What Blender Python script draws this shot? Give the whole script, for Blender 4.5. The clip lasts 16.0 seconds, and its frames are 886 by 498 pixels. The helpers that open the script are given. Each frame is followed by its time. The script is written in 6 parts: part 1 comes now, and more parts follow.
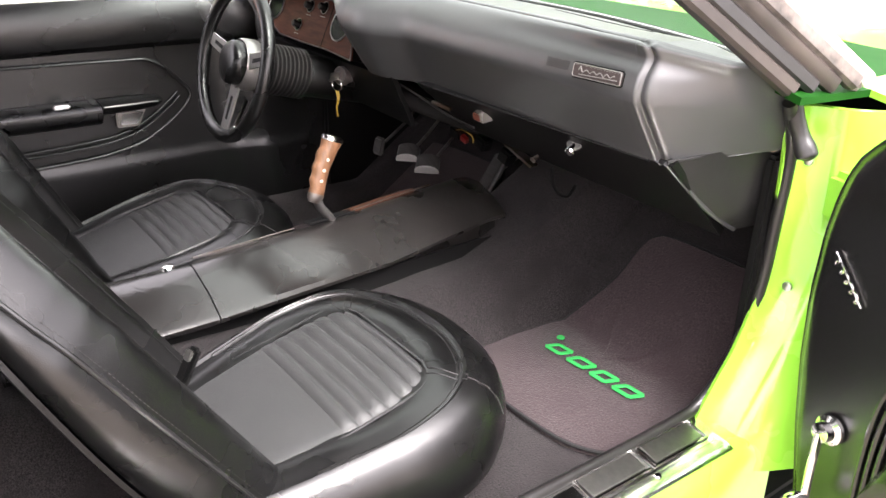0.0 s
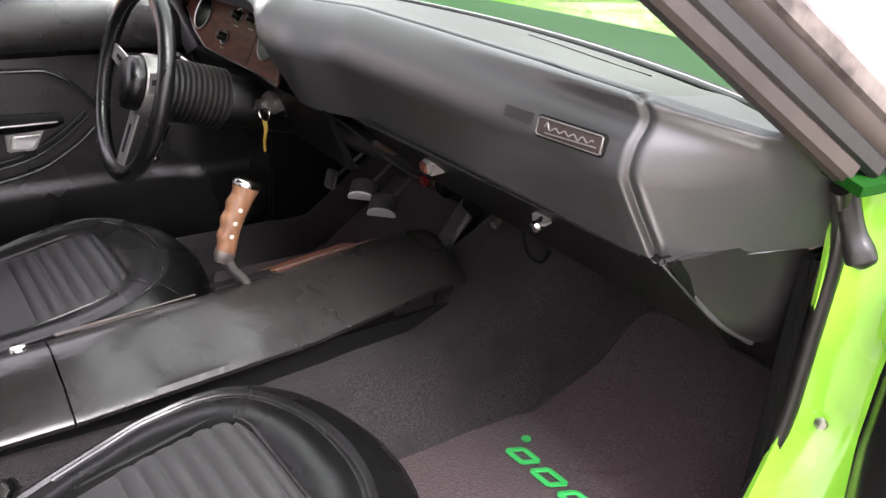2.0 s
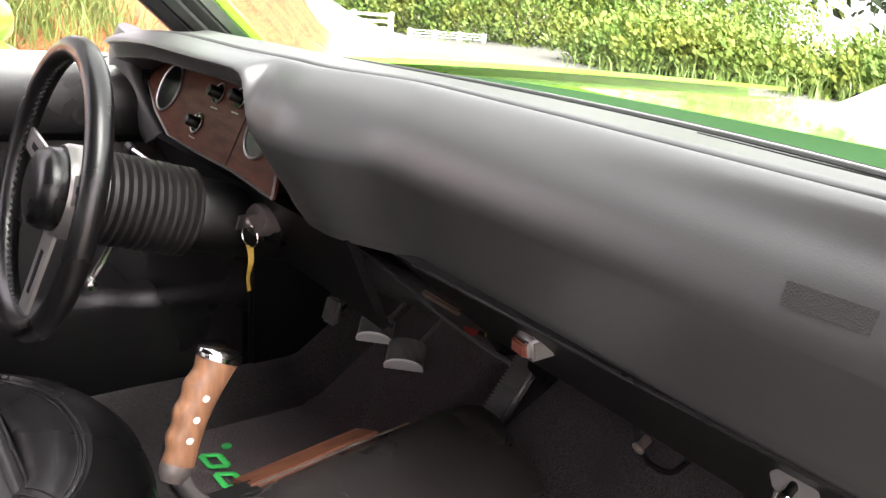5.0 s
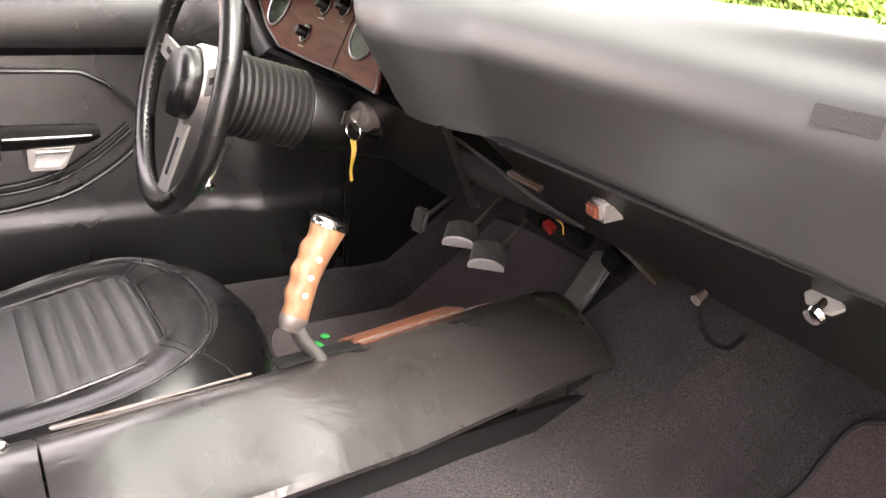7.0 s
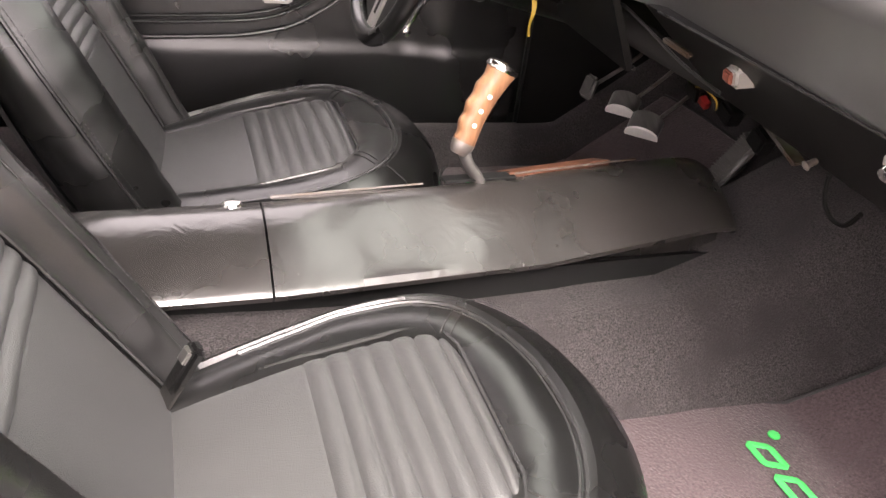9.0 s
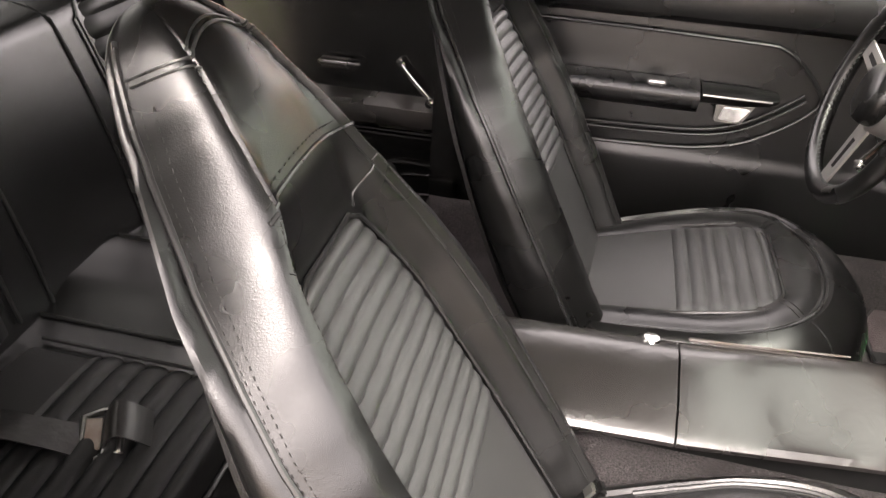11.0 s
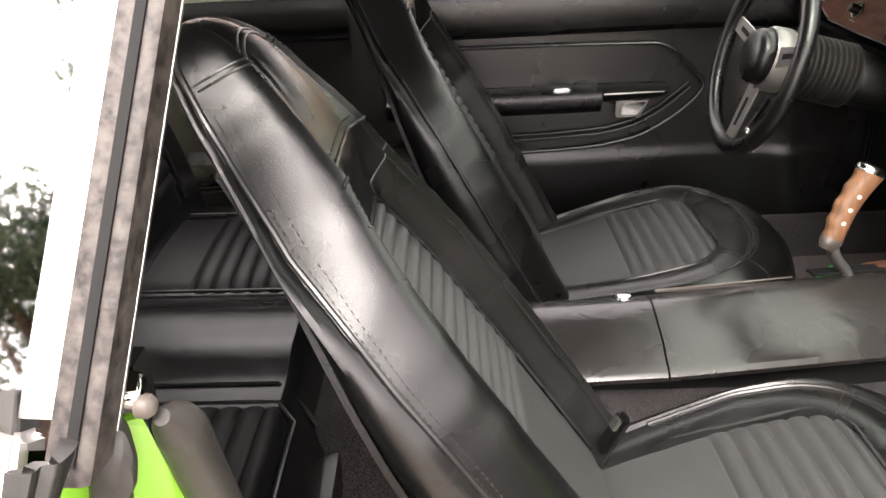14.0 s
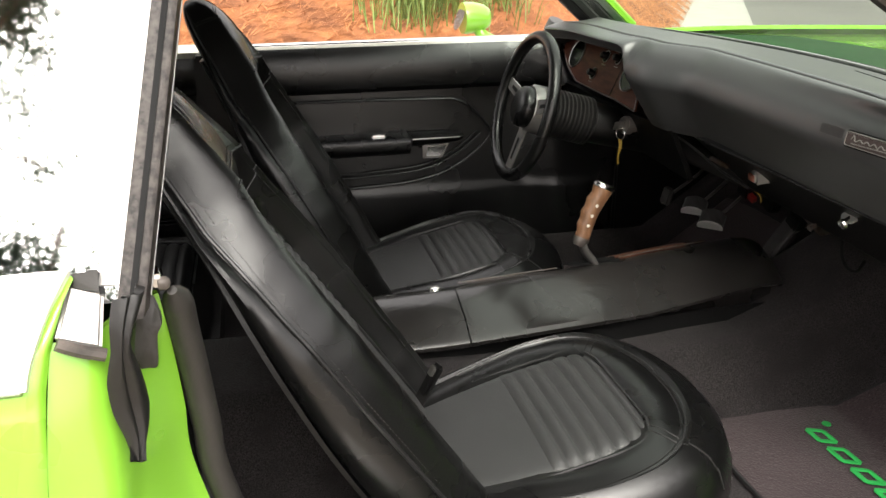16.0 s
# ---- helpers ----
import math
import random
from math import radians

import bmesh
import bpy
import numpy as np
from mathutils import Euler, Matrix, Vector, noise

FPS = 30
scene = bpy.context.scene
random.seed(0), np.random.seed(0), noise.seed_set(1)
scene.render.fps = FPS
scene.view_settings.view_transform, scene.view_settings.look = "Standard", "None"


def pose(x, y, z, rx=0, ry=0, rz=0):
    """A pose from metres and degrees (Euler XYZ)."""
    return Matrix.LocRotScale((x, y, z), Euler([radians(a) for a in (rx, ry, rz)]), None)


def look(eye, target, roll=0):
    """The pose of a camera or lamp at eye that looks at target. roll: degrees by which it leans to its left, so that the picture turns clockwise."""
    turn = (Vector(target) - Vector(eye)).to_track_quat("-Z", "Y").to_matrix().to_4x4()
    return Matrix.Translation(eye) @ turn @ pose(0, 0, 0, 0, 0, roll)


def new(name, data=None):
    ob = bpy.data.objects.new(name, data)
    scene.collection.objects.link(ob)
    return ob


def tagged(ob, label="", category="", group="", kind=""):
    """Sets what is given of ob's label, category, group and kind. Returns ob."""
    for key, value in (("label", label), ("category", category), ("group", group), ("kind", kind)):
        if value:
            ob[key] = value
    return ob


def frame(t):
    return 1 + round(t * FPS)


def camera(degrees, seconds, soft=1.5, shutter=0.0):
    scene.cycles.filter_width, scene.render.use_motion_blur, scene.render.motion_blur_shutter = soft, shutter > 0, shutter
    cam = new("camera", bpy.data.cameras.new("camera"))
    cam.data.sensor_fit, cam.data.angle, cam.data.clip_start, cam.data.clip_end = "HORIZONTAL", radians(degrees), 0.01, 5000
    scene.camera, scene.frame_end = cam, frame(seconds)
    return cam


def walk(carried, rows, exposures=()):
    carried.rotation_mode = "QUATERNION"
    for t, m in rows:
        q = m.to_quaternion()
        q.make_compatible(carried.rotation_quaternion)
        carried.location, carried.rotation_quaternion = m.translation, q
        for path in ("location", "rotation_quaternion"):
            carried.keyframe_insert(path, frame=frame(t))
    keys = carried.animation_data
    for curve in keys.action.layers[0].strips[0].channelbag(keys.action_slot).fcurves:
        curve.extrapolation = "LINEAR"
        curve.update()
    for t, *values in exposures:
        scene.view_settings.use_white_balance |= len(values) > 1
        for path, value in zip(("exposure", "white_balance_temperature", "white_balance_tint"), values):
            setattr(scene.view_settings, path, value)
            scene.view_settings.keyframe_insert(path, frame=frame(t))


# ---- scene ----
cam = camera(57.0, 16.0)
PATH = [
    (0, (1.284, -0.398, 0.862), (-0.177, 0.7, 0.05), 1.4),
    (0.5, (1.282, -0.293, 0.84), (-0.214, 0.722, -0.017), 2.1),
    (1, (1.242, -0.193, 0.869), (-0.281, 0.788, 0.021), 3.5),
    (1.5, (1.2, -0.138, 0.862), (-0.318, 0.86, 0.026), 4.3),
    (2, (1.059, -0.12, 0.842), (-0.402, 0.984, 0.039), 3.5),
    (2.5, (0.929, -0.061, 0.805), (-0.459, 1.193, 0.097), 4.0),
    (3, (0.798, 0.031, 0.778), (-0.547, 1.357, 0.119), 4.2),
    (3.5, (0.704, 0.065, 0.758), (-0.613, 1.419, 0.101), 4.9),
    (4, (0.651, 0.079, 0.758), (-0.687, 1.419, 0.114), 5.3),
    (4.5, (0.612, 0.083, 0.761), (-0.801, 1.358, 0.149), 5.4),
    (4.7, (0.601, 0.079, 0.762), (-0.851, 1.318, 0.163), 5.4),
    (6.8, (0.687, 0.0, 0.716), (-0.882, 1.025, 0.018), 4.3),
    (7, (0.705, -0.008, 0.716), (-0.859, 1.012, 0.0), 4.5),
    (7.5, (0.755, -0.026, 0.708), (-0.814, 0.963, -0.042), 5.6),
    (8, (0.808, -0.045, 0.71), (-0.771, 0.887, -0.089), 6.7),
    (8.2, (0.824, -0.054, 0.706), (-0.759, 0.851, -0.116), 7.3),
    (10.3, (0.949, -0.094, 0.849), (-0.687, -0.125, -0.301), 2.8),
    (10.5, (0.934, -0.105, 0.864), (-0.726, -0.21, -0.247), 2.6),
    (11, (0.877, -0.14, 0.893), (-0.813, -0.424, -0.138), 3.9),
    (11.5, (0.806, -0.198, 0.904), (-0.864, -0.671, -0.089), 5.0),
    (12, (0.774, -0.232, 0.891), (-0.856, -0.852, -0.088), 4.8),
    (12.5, (0.722, -0.215, 0.854), (-0.921, -0.841, -0.099), 3.2),
    (13, (0.738, -0.194, 0.835), (-0.96, -0.713, -0.085), 0.8),
    (13.5, (0.846, -0.221, 0.811), (-0.922, -0.477, -0.089), -1.1),
    (14, (1.02, -0.258, 0.838), (-0.785, -0.279, -0.021), -3.0),
    (14.5, (1.182, -0.255, 0.878), (-0.653, -0.133, 0.093), -3.3),
    (15, (1.31, -0.256, 0.878), (-0.538, -0.045, 0.143), -3.6),
    (15.5, (1.364, -0.286, 0.899), (-0.478, -0.035, 0.162), -0.7),
    (16, (1.368, -0.318, 0.892), (-0.443, 0.105, 0.156), -0.3),
]
walk(cam, [(t, look(eye, target, roll)) for t, eye, target, roll in PATH], exposures=[(0, 3.05, 6250, 13), (0.6, 3.2, 6300, 13), (1.0, 2.95, 6250, 14), (1.5, 2.7, 6150, 16), (2.0, 2.65, 6100, 16), (2.6, 2.4, 6200, 16), (3.0, 2.1, 6250, 16), (3.4, 2.4, 6300, 16), (4.0, 2.75, 6300, 16), (4.7, 2.8, 6300, 16), (6.8, 4.15, 6650, 16), (8.2, 4.05, 6650, 16), (10.3, 3.4, 6850, 16), (11.0, 3.5, 6750, 12), (11.5, 3.5, 6700, 12), (12.0, 3.25, 6700, 12), (12.5, 3.45, 6700, 11), (13.5, 3.6, 6700, 10), (14.0, 2.85, 6600, 10), (14.5, 2.35, 6550, 9), (15.0, 2.0, 6500, 6), (16, 1.75, 6500, 4)])

# ---- light ----
world = bpy.data.worlds.new("sky")
scene.world = world
world.use_nodes = True
wn, wl = world.node_tree.nodes, world.node_tree.links
sky = wn.new("ShaderNodeTexSky")
sky.sky_type, sky.sun_disc = "NISHITA", False
sky.sun_elevation, sky.sun_rotation = radians(52), radians(107)
sky.dust_density, sky.air_density = 6.0, 1.0
pale = wn.new("ShaderNodeHueSaturation")
pale.inputs["Saturation"].default_value = 0.25
wl.new(sky.outputs[0], pale.inputs["Color"])
warm = wn.new("ShaderNodeMix")
warm.data_type, warm.blend_type = "RGBA", "MULTIPLY"
warm.inputs[0].default_value, warm.inputs[7].default_value = 1.0, (1.10, 1.0, 0.985, 1)
cloud = wn.new("ShaderNodeMix")
cloud.data_type = "RGBA"
cloud.inputs[0].default_value, cloud.inputs[7].default_value = 0.5, (5.0, 5.0, 5.0, 1)
wl.new(pale.outputs[0], cloud.inputs[6])
wl.new(cloud.outputs[2], warm.inputs[6])
wl.new(warm.outputs[2], wn["Background"].inputs["Color"])
wn["Background"].inputs["Strength"].default_value = 0.15
sun = new("sun", bpy.data.lights.new("sun", "SUN"))
sun.data.energy, sun.data.angle, sun.data.color = 1.6, radians(40), (1.0, 0.96, 0.91)
sun.matrix_world = look((6.0, -1.8, 8.0), (0, 0, 0))


# ---- materials ----
def material(name, color, rough=0.5, metal=0.0, vary=0.15, scale=40.0, bump=0.0, bump_scale=400.0, coat=0.0,
             second=None, second_scale=4.0, spec=0.5, sheen=0.0, rough_vary=0.1, stretch=(1, 1, 1), coat_rough=0.06, sharp=0.0, grain=0.0, grain_scale=240.0):
    m = bpy.data.materials.new(name)
    m.use_nodes = True
    n, l = m.node_tree.nodes, m.node_tree.links
    b = n["Principled BSDF"]
    co = n.new("ShaderNodeTexCoord")
    mp = n.new("ShaderNodeMapping")
    mp.inputs["Scale"].default_value = stretch
    l.new(co.outputs["Object"], mp.inputs["Vector"])
    t1 = n.new("ShaderNodeTexNoise")
    t1.inputs["Scale"].default_value, t1.inputs["Detail"].default_value = scale, 6
    l.new(mp.outputs[0], t1.inputs["Vector"])
    t2 = n.new("ShaderNodeTexNoise")
    t2.inputs["Scale"].default_value, t2.inputs["Detail"].default_value = second_scale, 4
    l.new(mp.outputs[0], t2.inputs["Vector"])
    lo = [c * (1 - vary) for c in color]
    hi = [min(1, c * (1 + vary)) for c in color]
    r1 = n.new("ShaderNodeMix")
    r1.data_type = "RGBA"
    r1.inputs[6].default_value, r1.inputs[7].default_value = (*lo, 1), (*hi, 1)
    if sharp:
        st = n.new("ShaderNodeMapRange")
        st.inputs[1].default_value, st.inputs[2].default_value = 0.5 - sharp, 0.5 + sharp
        l.new(t1.outputs["Fac"], st.inputs[0])
        l.new(st.outputs[0], r1.inputs[0])
    else:
        l.new(t1.outputs["Fac"], r1.inputs[0])
    r2 = n.new("ShaderNodeMix")
    r2.data_type = "RGBA"
    sc = second or [c * (1 - vary) for c in color]
    ramp = n.new("ShaderNodeMapRange")
    ramp.inputs[1].default_value, ramp.inputs[2].default_value = 0.45, 0.7
    l.new(t2.outputs["Fac"], ramp.inputs[0])
    l.new(ramp.outputs[0], r2.inputs[0])
    l.new(r1.outputs[2], r2.inputs[6])
    r2.inputs[7].default_value = (*sc, 1)
    l.new(r2.outputs[2], b.inputs["Base Color"])
    rr = n.new("ShaderNodeMapRange")
    rr.inputs[3].default_value, rr.inputs[4].default_value = max(0.02, rough - rough_vary), min(1, rough + rough_vary)
    l.new(t2.outputs["Fac"], rr.inputs[0])
    l.new(rr.outputs[0], b.inputs["Roughness"])
    b.inputs["Metallic"].default_value = metal
    b.inputs["Specular IOR Level"].default_value = spec
    b.inputs["Coat Weight"].default_value = coat
    b.inputs["Coat Roughness"].default_value = coat_rough
    b.inputs["Sheen Weight"].default_value = sheen
    if bump:
        t3 = n.new("ShaderNodeTexVoronoi" if bump_scale > 300 else "ShaderNodeTexNoise")
        t3.inputs["Scale"].default_value = bump_scale
        l.new(mp.outputs[0], t3.inputs["Vector"])
        bp = n.new("ShaderNodeBump")
        bp.inputs["Strength"].default_value, bp.inputs["Distance"].default_value = bump, 0.002
        l.new(t3.outputs[0], bp.inputs["Height"])
        l.new(bp.outputs[0], b.inputs["Normal"])
        if grain:
            t4 = n.new("ShaderNodeTexNoise")
            t4.inputs["Scale"].default_value, t4.inputs["Detail"].default_value, t4.inputs["Distortion"].default_value = grain_scale, 3, 1.2
            l.new(mp.outputs[0], t4.inputs["Vector"])
            bg = n.new("ShaderNodeBump")
            bg.inputs["Strength"].default_value, bg.inputs["Distance"].default_value = grain, 0.0025
            l.new(t4.outputs["Fac"], bg.inputs["Height"])
            l.new(bg.outputs[0], bp.inputs["Normal"])
    return m


def glass_material(name, tint, gloss, blur=0.01):
    m = bpy.data.materials.new(name)
    m.use_nodes = True
    n, l = m.node_tree.nodes, m.node_tree.links
    n.remove(n["Principled BSDF"])
    tr = n.new("ShaderNodeBsdfTransparent")
    tr.inputs[0].default_value = (*tint, 1)
    gl = n.new("ShaderNodeBsdfGlossy")
    gl.inputs["Roughness"].default_value = blur
    fr = n.new("ShaderNodeLayerWeight")
    pw = n.new("ShaderNodeMath")
    pw.operation = "POWER"
    pw.inputs[1].default_value = 5.0
    l.new(fr.outputs["Facing"], pw.inputs[0])
    ad = n.new("ShaderNodeMath")
    ad.use_clamp = True
    ad.inputs[1].default_value = gloss
    l.new(pw.outputs[0], ad.inputs[0])
    mx = n.new("ShaderNodeMixShader")
    l.new(ad.outputs[0], mx.inputs[0])
    l.new(tr.outputs[0], mx.inputs[1])
    l.new(gl.outputs[0], mx.inputs[2])
    l.new(mx.outputs[0], n["Material Output"].inputs[0])
    return m


VINYL = material("black_vinyl", (0.0050, 0.0050, 0.0050), 0.24, spec=0.75, bump=0.10, bump_scale=900, vary=0.25, scale=25, second=(0.006, 0.006, 0.006), second_scale=3)
LEATHER = material("black_leather", (0.0045, 0.0045, 0.0045), 0.28, spec=0.56, bump=0.08, bump_scale=800, vary=0.25, scale=18, second=(0.0065, 0.0065, 0.0063), second_scale=5, rough_vary=0.10, grain=0.075, grain_scale=480)
CLOTH = material("ribbed_insert", (0.0245, 0.0248, 0.0245), 0.38, spec=0.9, bump=0.35, bump_scale=900, vary=0.25, scale=40, second=(0.0185, 0.0188, 0.0184), second_scale=6, sheen=0.03)
# Insert material darkened to carry the shade over the rear bench.
REARSHADED = material("rear_pleat_shaded", (0.006, 0.006, 0.006), 0.42, spec=0.35, bump=0.15, bump_scale=900, vary=0.2, scale=30)
PAD = material("dash_vinyl", (0.040, 0.0410, 0.042), 0.40, spec=1.0, bump=0.04, bump_scale=900, vary=0.2, scale=12, second=(0.034, 0.0347, 0.0354), second_scale=3, rough_vary=0.06)
DASHEND = material("dash_end_vinyl", (0.012, 0.012, 0.012), 0.36, spec=0.6, bump=0.10, bump_scale=900, vary=0.25, scale=25, grain=0.15, grain_scale=60)
PADGRAIN = material("coarse_dash_grain", (0.019, 0.019, 0.0195), 0.42, spec=0.8, bump=0.25, bump_scale=900, vary=0.2, scale=400)
WOODTRIM = material("wood_trim_strip", (0.115, 0.045, 0.024), 0.4, vary=0.4, scale=40, second=(0.070, 0.027, 0.014), second_scale=14, spec=0.4, stretch=(9, 2, 9))
HARD = material("hard_black_plastic", (0.0026, 0.0026, 0.0026), 0.38, spec=0.3, bump=0.2, bump_scale=600, vary=0.2, scale=20)
CONSOLE = material("console_plastic", (0.0170, 0.0158, 0.0150), 0.27, spec=0.6, bump=0.012, bump_scale=110, vary=0.35, scale=9, second=(0.020, 0.0175, 0.0165), second_scale=6, coat=0.2, coat_rough=0.25, rough_vary=0.17, grain=0.55, grain_scale=16)
DOORVINYL = material("door_vinyl", (0.0055, 0.0055, 0.0056), 0.28, spec=0.8, bump=0.12, bump_scale=800, vary=0.25, scale=25, grain=0.10, grain_scale=200)
DIALFACE = material("gauge_face", (0.0012, 0.0012, 0.0012), 0.25, vary=0.2, spec=0.12)
DARK = material("matt_black", (0.003, 0.003, 0.003), 0.7, vary=0.2, spec=0.25)
CARPET = material("loop_carpet", (0.028, 0.0248, 0.0253), 0.95, bump=1.0, bump_scale=298, vary=0.75, scale=420, second=(0.021, 0.0182, 0.0190), second_scale=11, sheen=0.07, spec=0.1, sharp=0.18)
MAT = material("plush_mat", (0.044, 0.0312, 0.0330), 0.95, bump=1.0, bump_scale=260, vary=0.5, scale=280, second=(0.039, 0.0270, 0.0290), second_scale=13, sheen=0.22, spec=0.1, sharp=0.2)
BINDING = material("mat_binding", (0.010, 0.010, 0.010), 0.8, vary=0.3, scale=300)
GREENMARK = material("green_thread", (0.03, 0.42, 0.08), 0.8, vary=0.25, scale=300, bump=0.6, bump_scale=280)
LIME = material("lime_paint", (0.255, 0.57, 0.045), 0.28, vary=0.05, scale=6, coat=1.0, rough_vary=0.05)
# Car green with the cowl's shade behind the glass put into the colour.
COWLGREEN = material("shaded_cowl_green", (0.005, 0.048, 0.003), 0.7, vary=0.15, scale=8, spec=0.1)
CHROME = material("chrome", (0.75, 0.74, 0.72), 0.12, 1.0, vary=0.08, scale=60, rough_vary=0.08)
STEEL = material("brushed_steel", (0.42, 0.41, 0.39), 0.33, 1.0, vary=0.2, scale=90)
WORN = material("worn_metal", (0.22, 0.20, 0.19), 0.4, 0.8, vary=0.4, scale=50, second=(0.12, 0.08, 0.05), second_scale=18)
RUBBER = material("weather_rubber", (0.012, 0.0115, 0.011), 0.36, bump=0.2, bump_scale=120, vary=0.3, scale=40)
SEAL = material("dark_weatherstrip", (0.026, 0.0235, 0.021), 0.5, bump=0.3, bump_scale=120, vary=0.35, scale=30)
OLDRUBBER = material("aged_rubber", (0.075, 0.063, 0.055), 0.5, bump=0.5, bump_scale=90, vary=0.55, scale=45, second=(0.15, 0.13, 0.115), second_scale=14, sharp=0.15)
PILLARTRIM = material("pillar_trim", (0.030, 0.025, 0.022), 0.33, 0.2, vary=0.4, scale=30, second=(0.050, 0.040, 0.034), second_scale=9)
CHANNEL = material("worn_channel_rubber", (0.026, 0.0215, 0.0195), 0.5, bump=0.5, bump_scale=120, vary=0.6, scale=160, second=(0.068, 0.060, 0.054), second_scale=85, sharp=0.12, spec=0.3)
WOOD = material("walnut_grip", (0.23, 0.115, 0.06), 0.4, vary=0.45, scale=70, second=(0.13, 0.06, 0.03), second_scale=16, coat=0.25, stretch=(4, 4, 0.7))
WOODPANEL = material("wood_dash_panel", (0.080, 0.026, 0.014), 0.5, vary=0.5, scale=30, second=(0.048, 0.0152, 0.008), second_scale=10, spec=0.12, stretch=(2, 9, 9))
YELLOW = material("yellow_tag", (0.34, 0.22, 0.03), 0.6, vary=0.2)
RED = material("red_plastic", (0.16, 0.008, 0.008), 0.5, vary=0.2)
AMBER = material("amber_lens", (0.20, 0.065, 0.045), 0.25, vary=0.2)
WHITE = material("white_paint", (0.8, 0.8, 0.78), 0.5, vary=0.05)
WHITEVINYL = material("white_top_vinyl", (0.78, 0.78, 0.76), 0.5, bump=0.3, bump_scale=400, vary=0.06)
HEADLINER = material("headliner_cloth", (0.012, 0.012, 0.012), 0.8, bump=0.3, bump_scale=200, vary=0.2, scale=40)
BADGE = material("badge_field", (0.085, 0.068, 0.066), 0.3, 0.5, vary=0.2, scale=200)
STITCH = material("stitch_thread", (0.016, 0.0155, 0.015), 0.35, vary=0.6, scale=260, sharp=0.1)
PIPING = material("piping_vinyl", (0.016, 0.016, 0.016), 0.28, vary=0.2, scale=60)
RIVET = material("nickel_rivet", (0.75, 0.70, 0.62), 0.4, 0.2, vary=0.1)
PEDALRUBBER = material("worn_pedal_rubber", (0.070, 0.068, 0.065), 0.32, vary=0.3, scale=40, second=(0.04, 0.038, 0.036), second_scale=12, stretch=(1, 8, 1))
BRUSHED = material("brushed_aluminium", (0.34, 0.33, 0.315), 0.36, 0.7, vary=0.15, scale=80)
PLATE = material("polished_plate", (0.72, 0.71, 0.69), 0.17, 1.0, vary=0.12, scale=40, rough_vary=0.1)
SATIN = material("satin_metal", (0.50, 0.485, 0.465), 0.42, 0.2, vary=0.2, scale=30, second=(0.38, 0.36, 0.34), second_scale=10)
CAPMETAL = material("dull_cap_metal", (0.46, 0.44, 0.42), 0.42, 0.3, vary=0.2, scale=30, second=(0.34, 0.32, 0.30), second_scale=14)
STEELDARK = material("dark_worn_steel", (0.12, 0.115, 0.11), 0.42, 0.7, vary=0.4, scale=60, second=(0.07, 0.055, 0.045), second_scale=20)
LIPMETAL = material("bright_pedal_trim", (0.82, 0.80, 0.77), 0.34, 0.25, vary=0.15, scale=60)
# Pale trim; its white also stands in for sky sheen on paint and metal.
TRIMSHEEN = material("pale_trim_sky_sheen", (0.72, 0.70, 0.62), 0.3, vary=0.06, scale=20)
QUARTERGLASS = glass_material("quarter_glass", (0.20, 0.22, 0.21), 0.60, 0.028)
# Dark tint chosen to dim the light that reaches the rear bench.
REARGLASS = glass_material("rear_window_glass", (0.20, 0.21, 0.20), 0.05)
SHIELDGLASS = glass_material("windshield_glass", (0.82, 0.92, 0.83), -0.12)


# ---- mesh helpers ----
def part(name, bm, mat, parent=None, label="", smooth=40):
    me = bpy.data.meshes.new(name)
    bmesh.ops.recalc_face_normals(bm, faces=bm.faces[:])
    bm.to_mesh(me)
    bm.free()
    me.materials.append(mat)
    if smooth:
        me.shade_smooth()
        me.set_sharp_from_angle(angle=radians(smooth))
    ob = new(name, me)
    if parent is not None:
        ob.parent = parent
        ob.matrix_parent_inverse = parent.matrix_basis.inverted()
    if label:
        ob["label"] = label
    return ob


def thing(name, label, category, at=(0, 0, 0), group="", kind=""):
    ob = new(name)
    ob.location = at
    ob.empty_display_size = 0.05
    return tagged(ob, label, category, group, kind)


def lathe_axis(p, q):
    d = (Vector(q) - Vector(p)).normalized()
    a = d.orthogonal().normalized()
    return d, a, d.cross(a)


def tube(points, r, n=8, closed=False, bm=None, flat=1.0):
    """A round strand along points; r may be a list."""
    bm = bm or bmesh.new()
    pts = [Vector(p) for p in points]
    rings = []
    up = None
    for i, p in enumerate(pts):
        a = pts[i - 1] if i or closed else p
        b = pts[(i + 1) % len(pts)] if i < len(pts) - 1 or closed else p
        d = (b - a).normalized()
        if up is None:
            up = d.orthogonal().normalized()
        up = (up - d * up.dot(d)).normalized()
        side = d.cross(up)
        rad = r[i] if isinstance(r, (list, tuple)) else r
        rings.append([bm.verts.new(p + up * math.cos(2 * math.pi * k / n) * rad + side * math.sin(2 * math.pi * k / n) * rad * flat) for k in range(n)])
    m = len(rings)
    for i in range(m if closed else m - 1):
        for k in range(n):
            bm.faces.new((rings[i][k], rings[i][(k + 1) % n], rings[(i + 1) % m][(k + 1) % n], rings[(i + 1) % m][k]))
    if not closed:
        bm.faces.new(rings[0][::-1])
        bm.faces.new(rings[-1])
    return bm


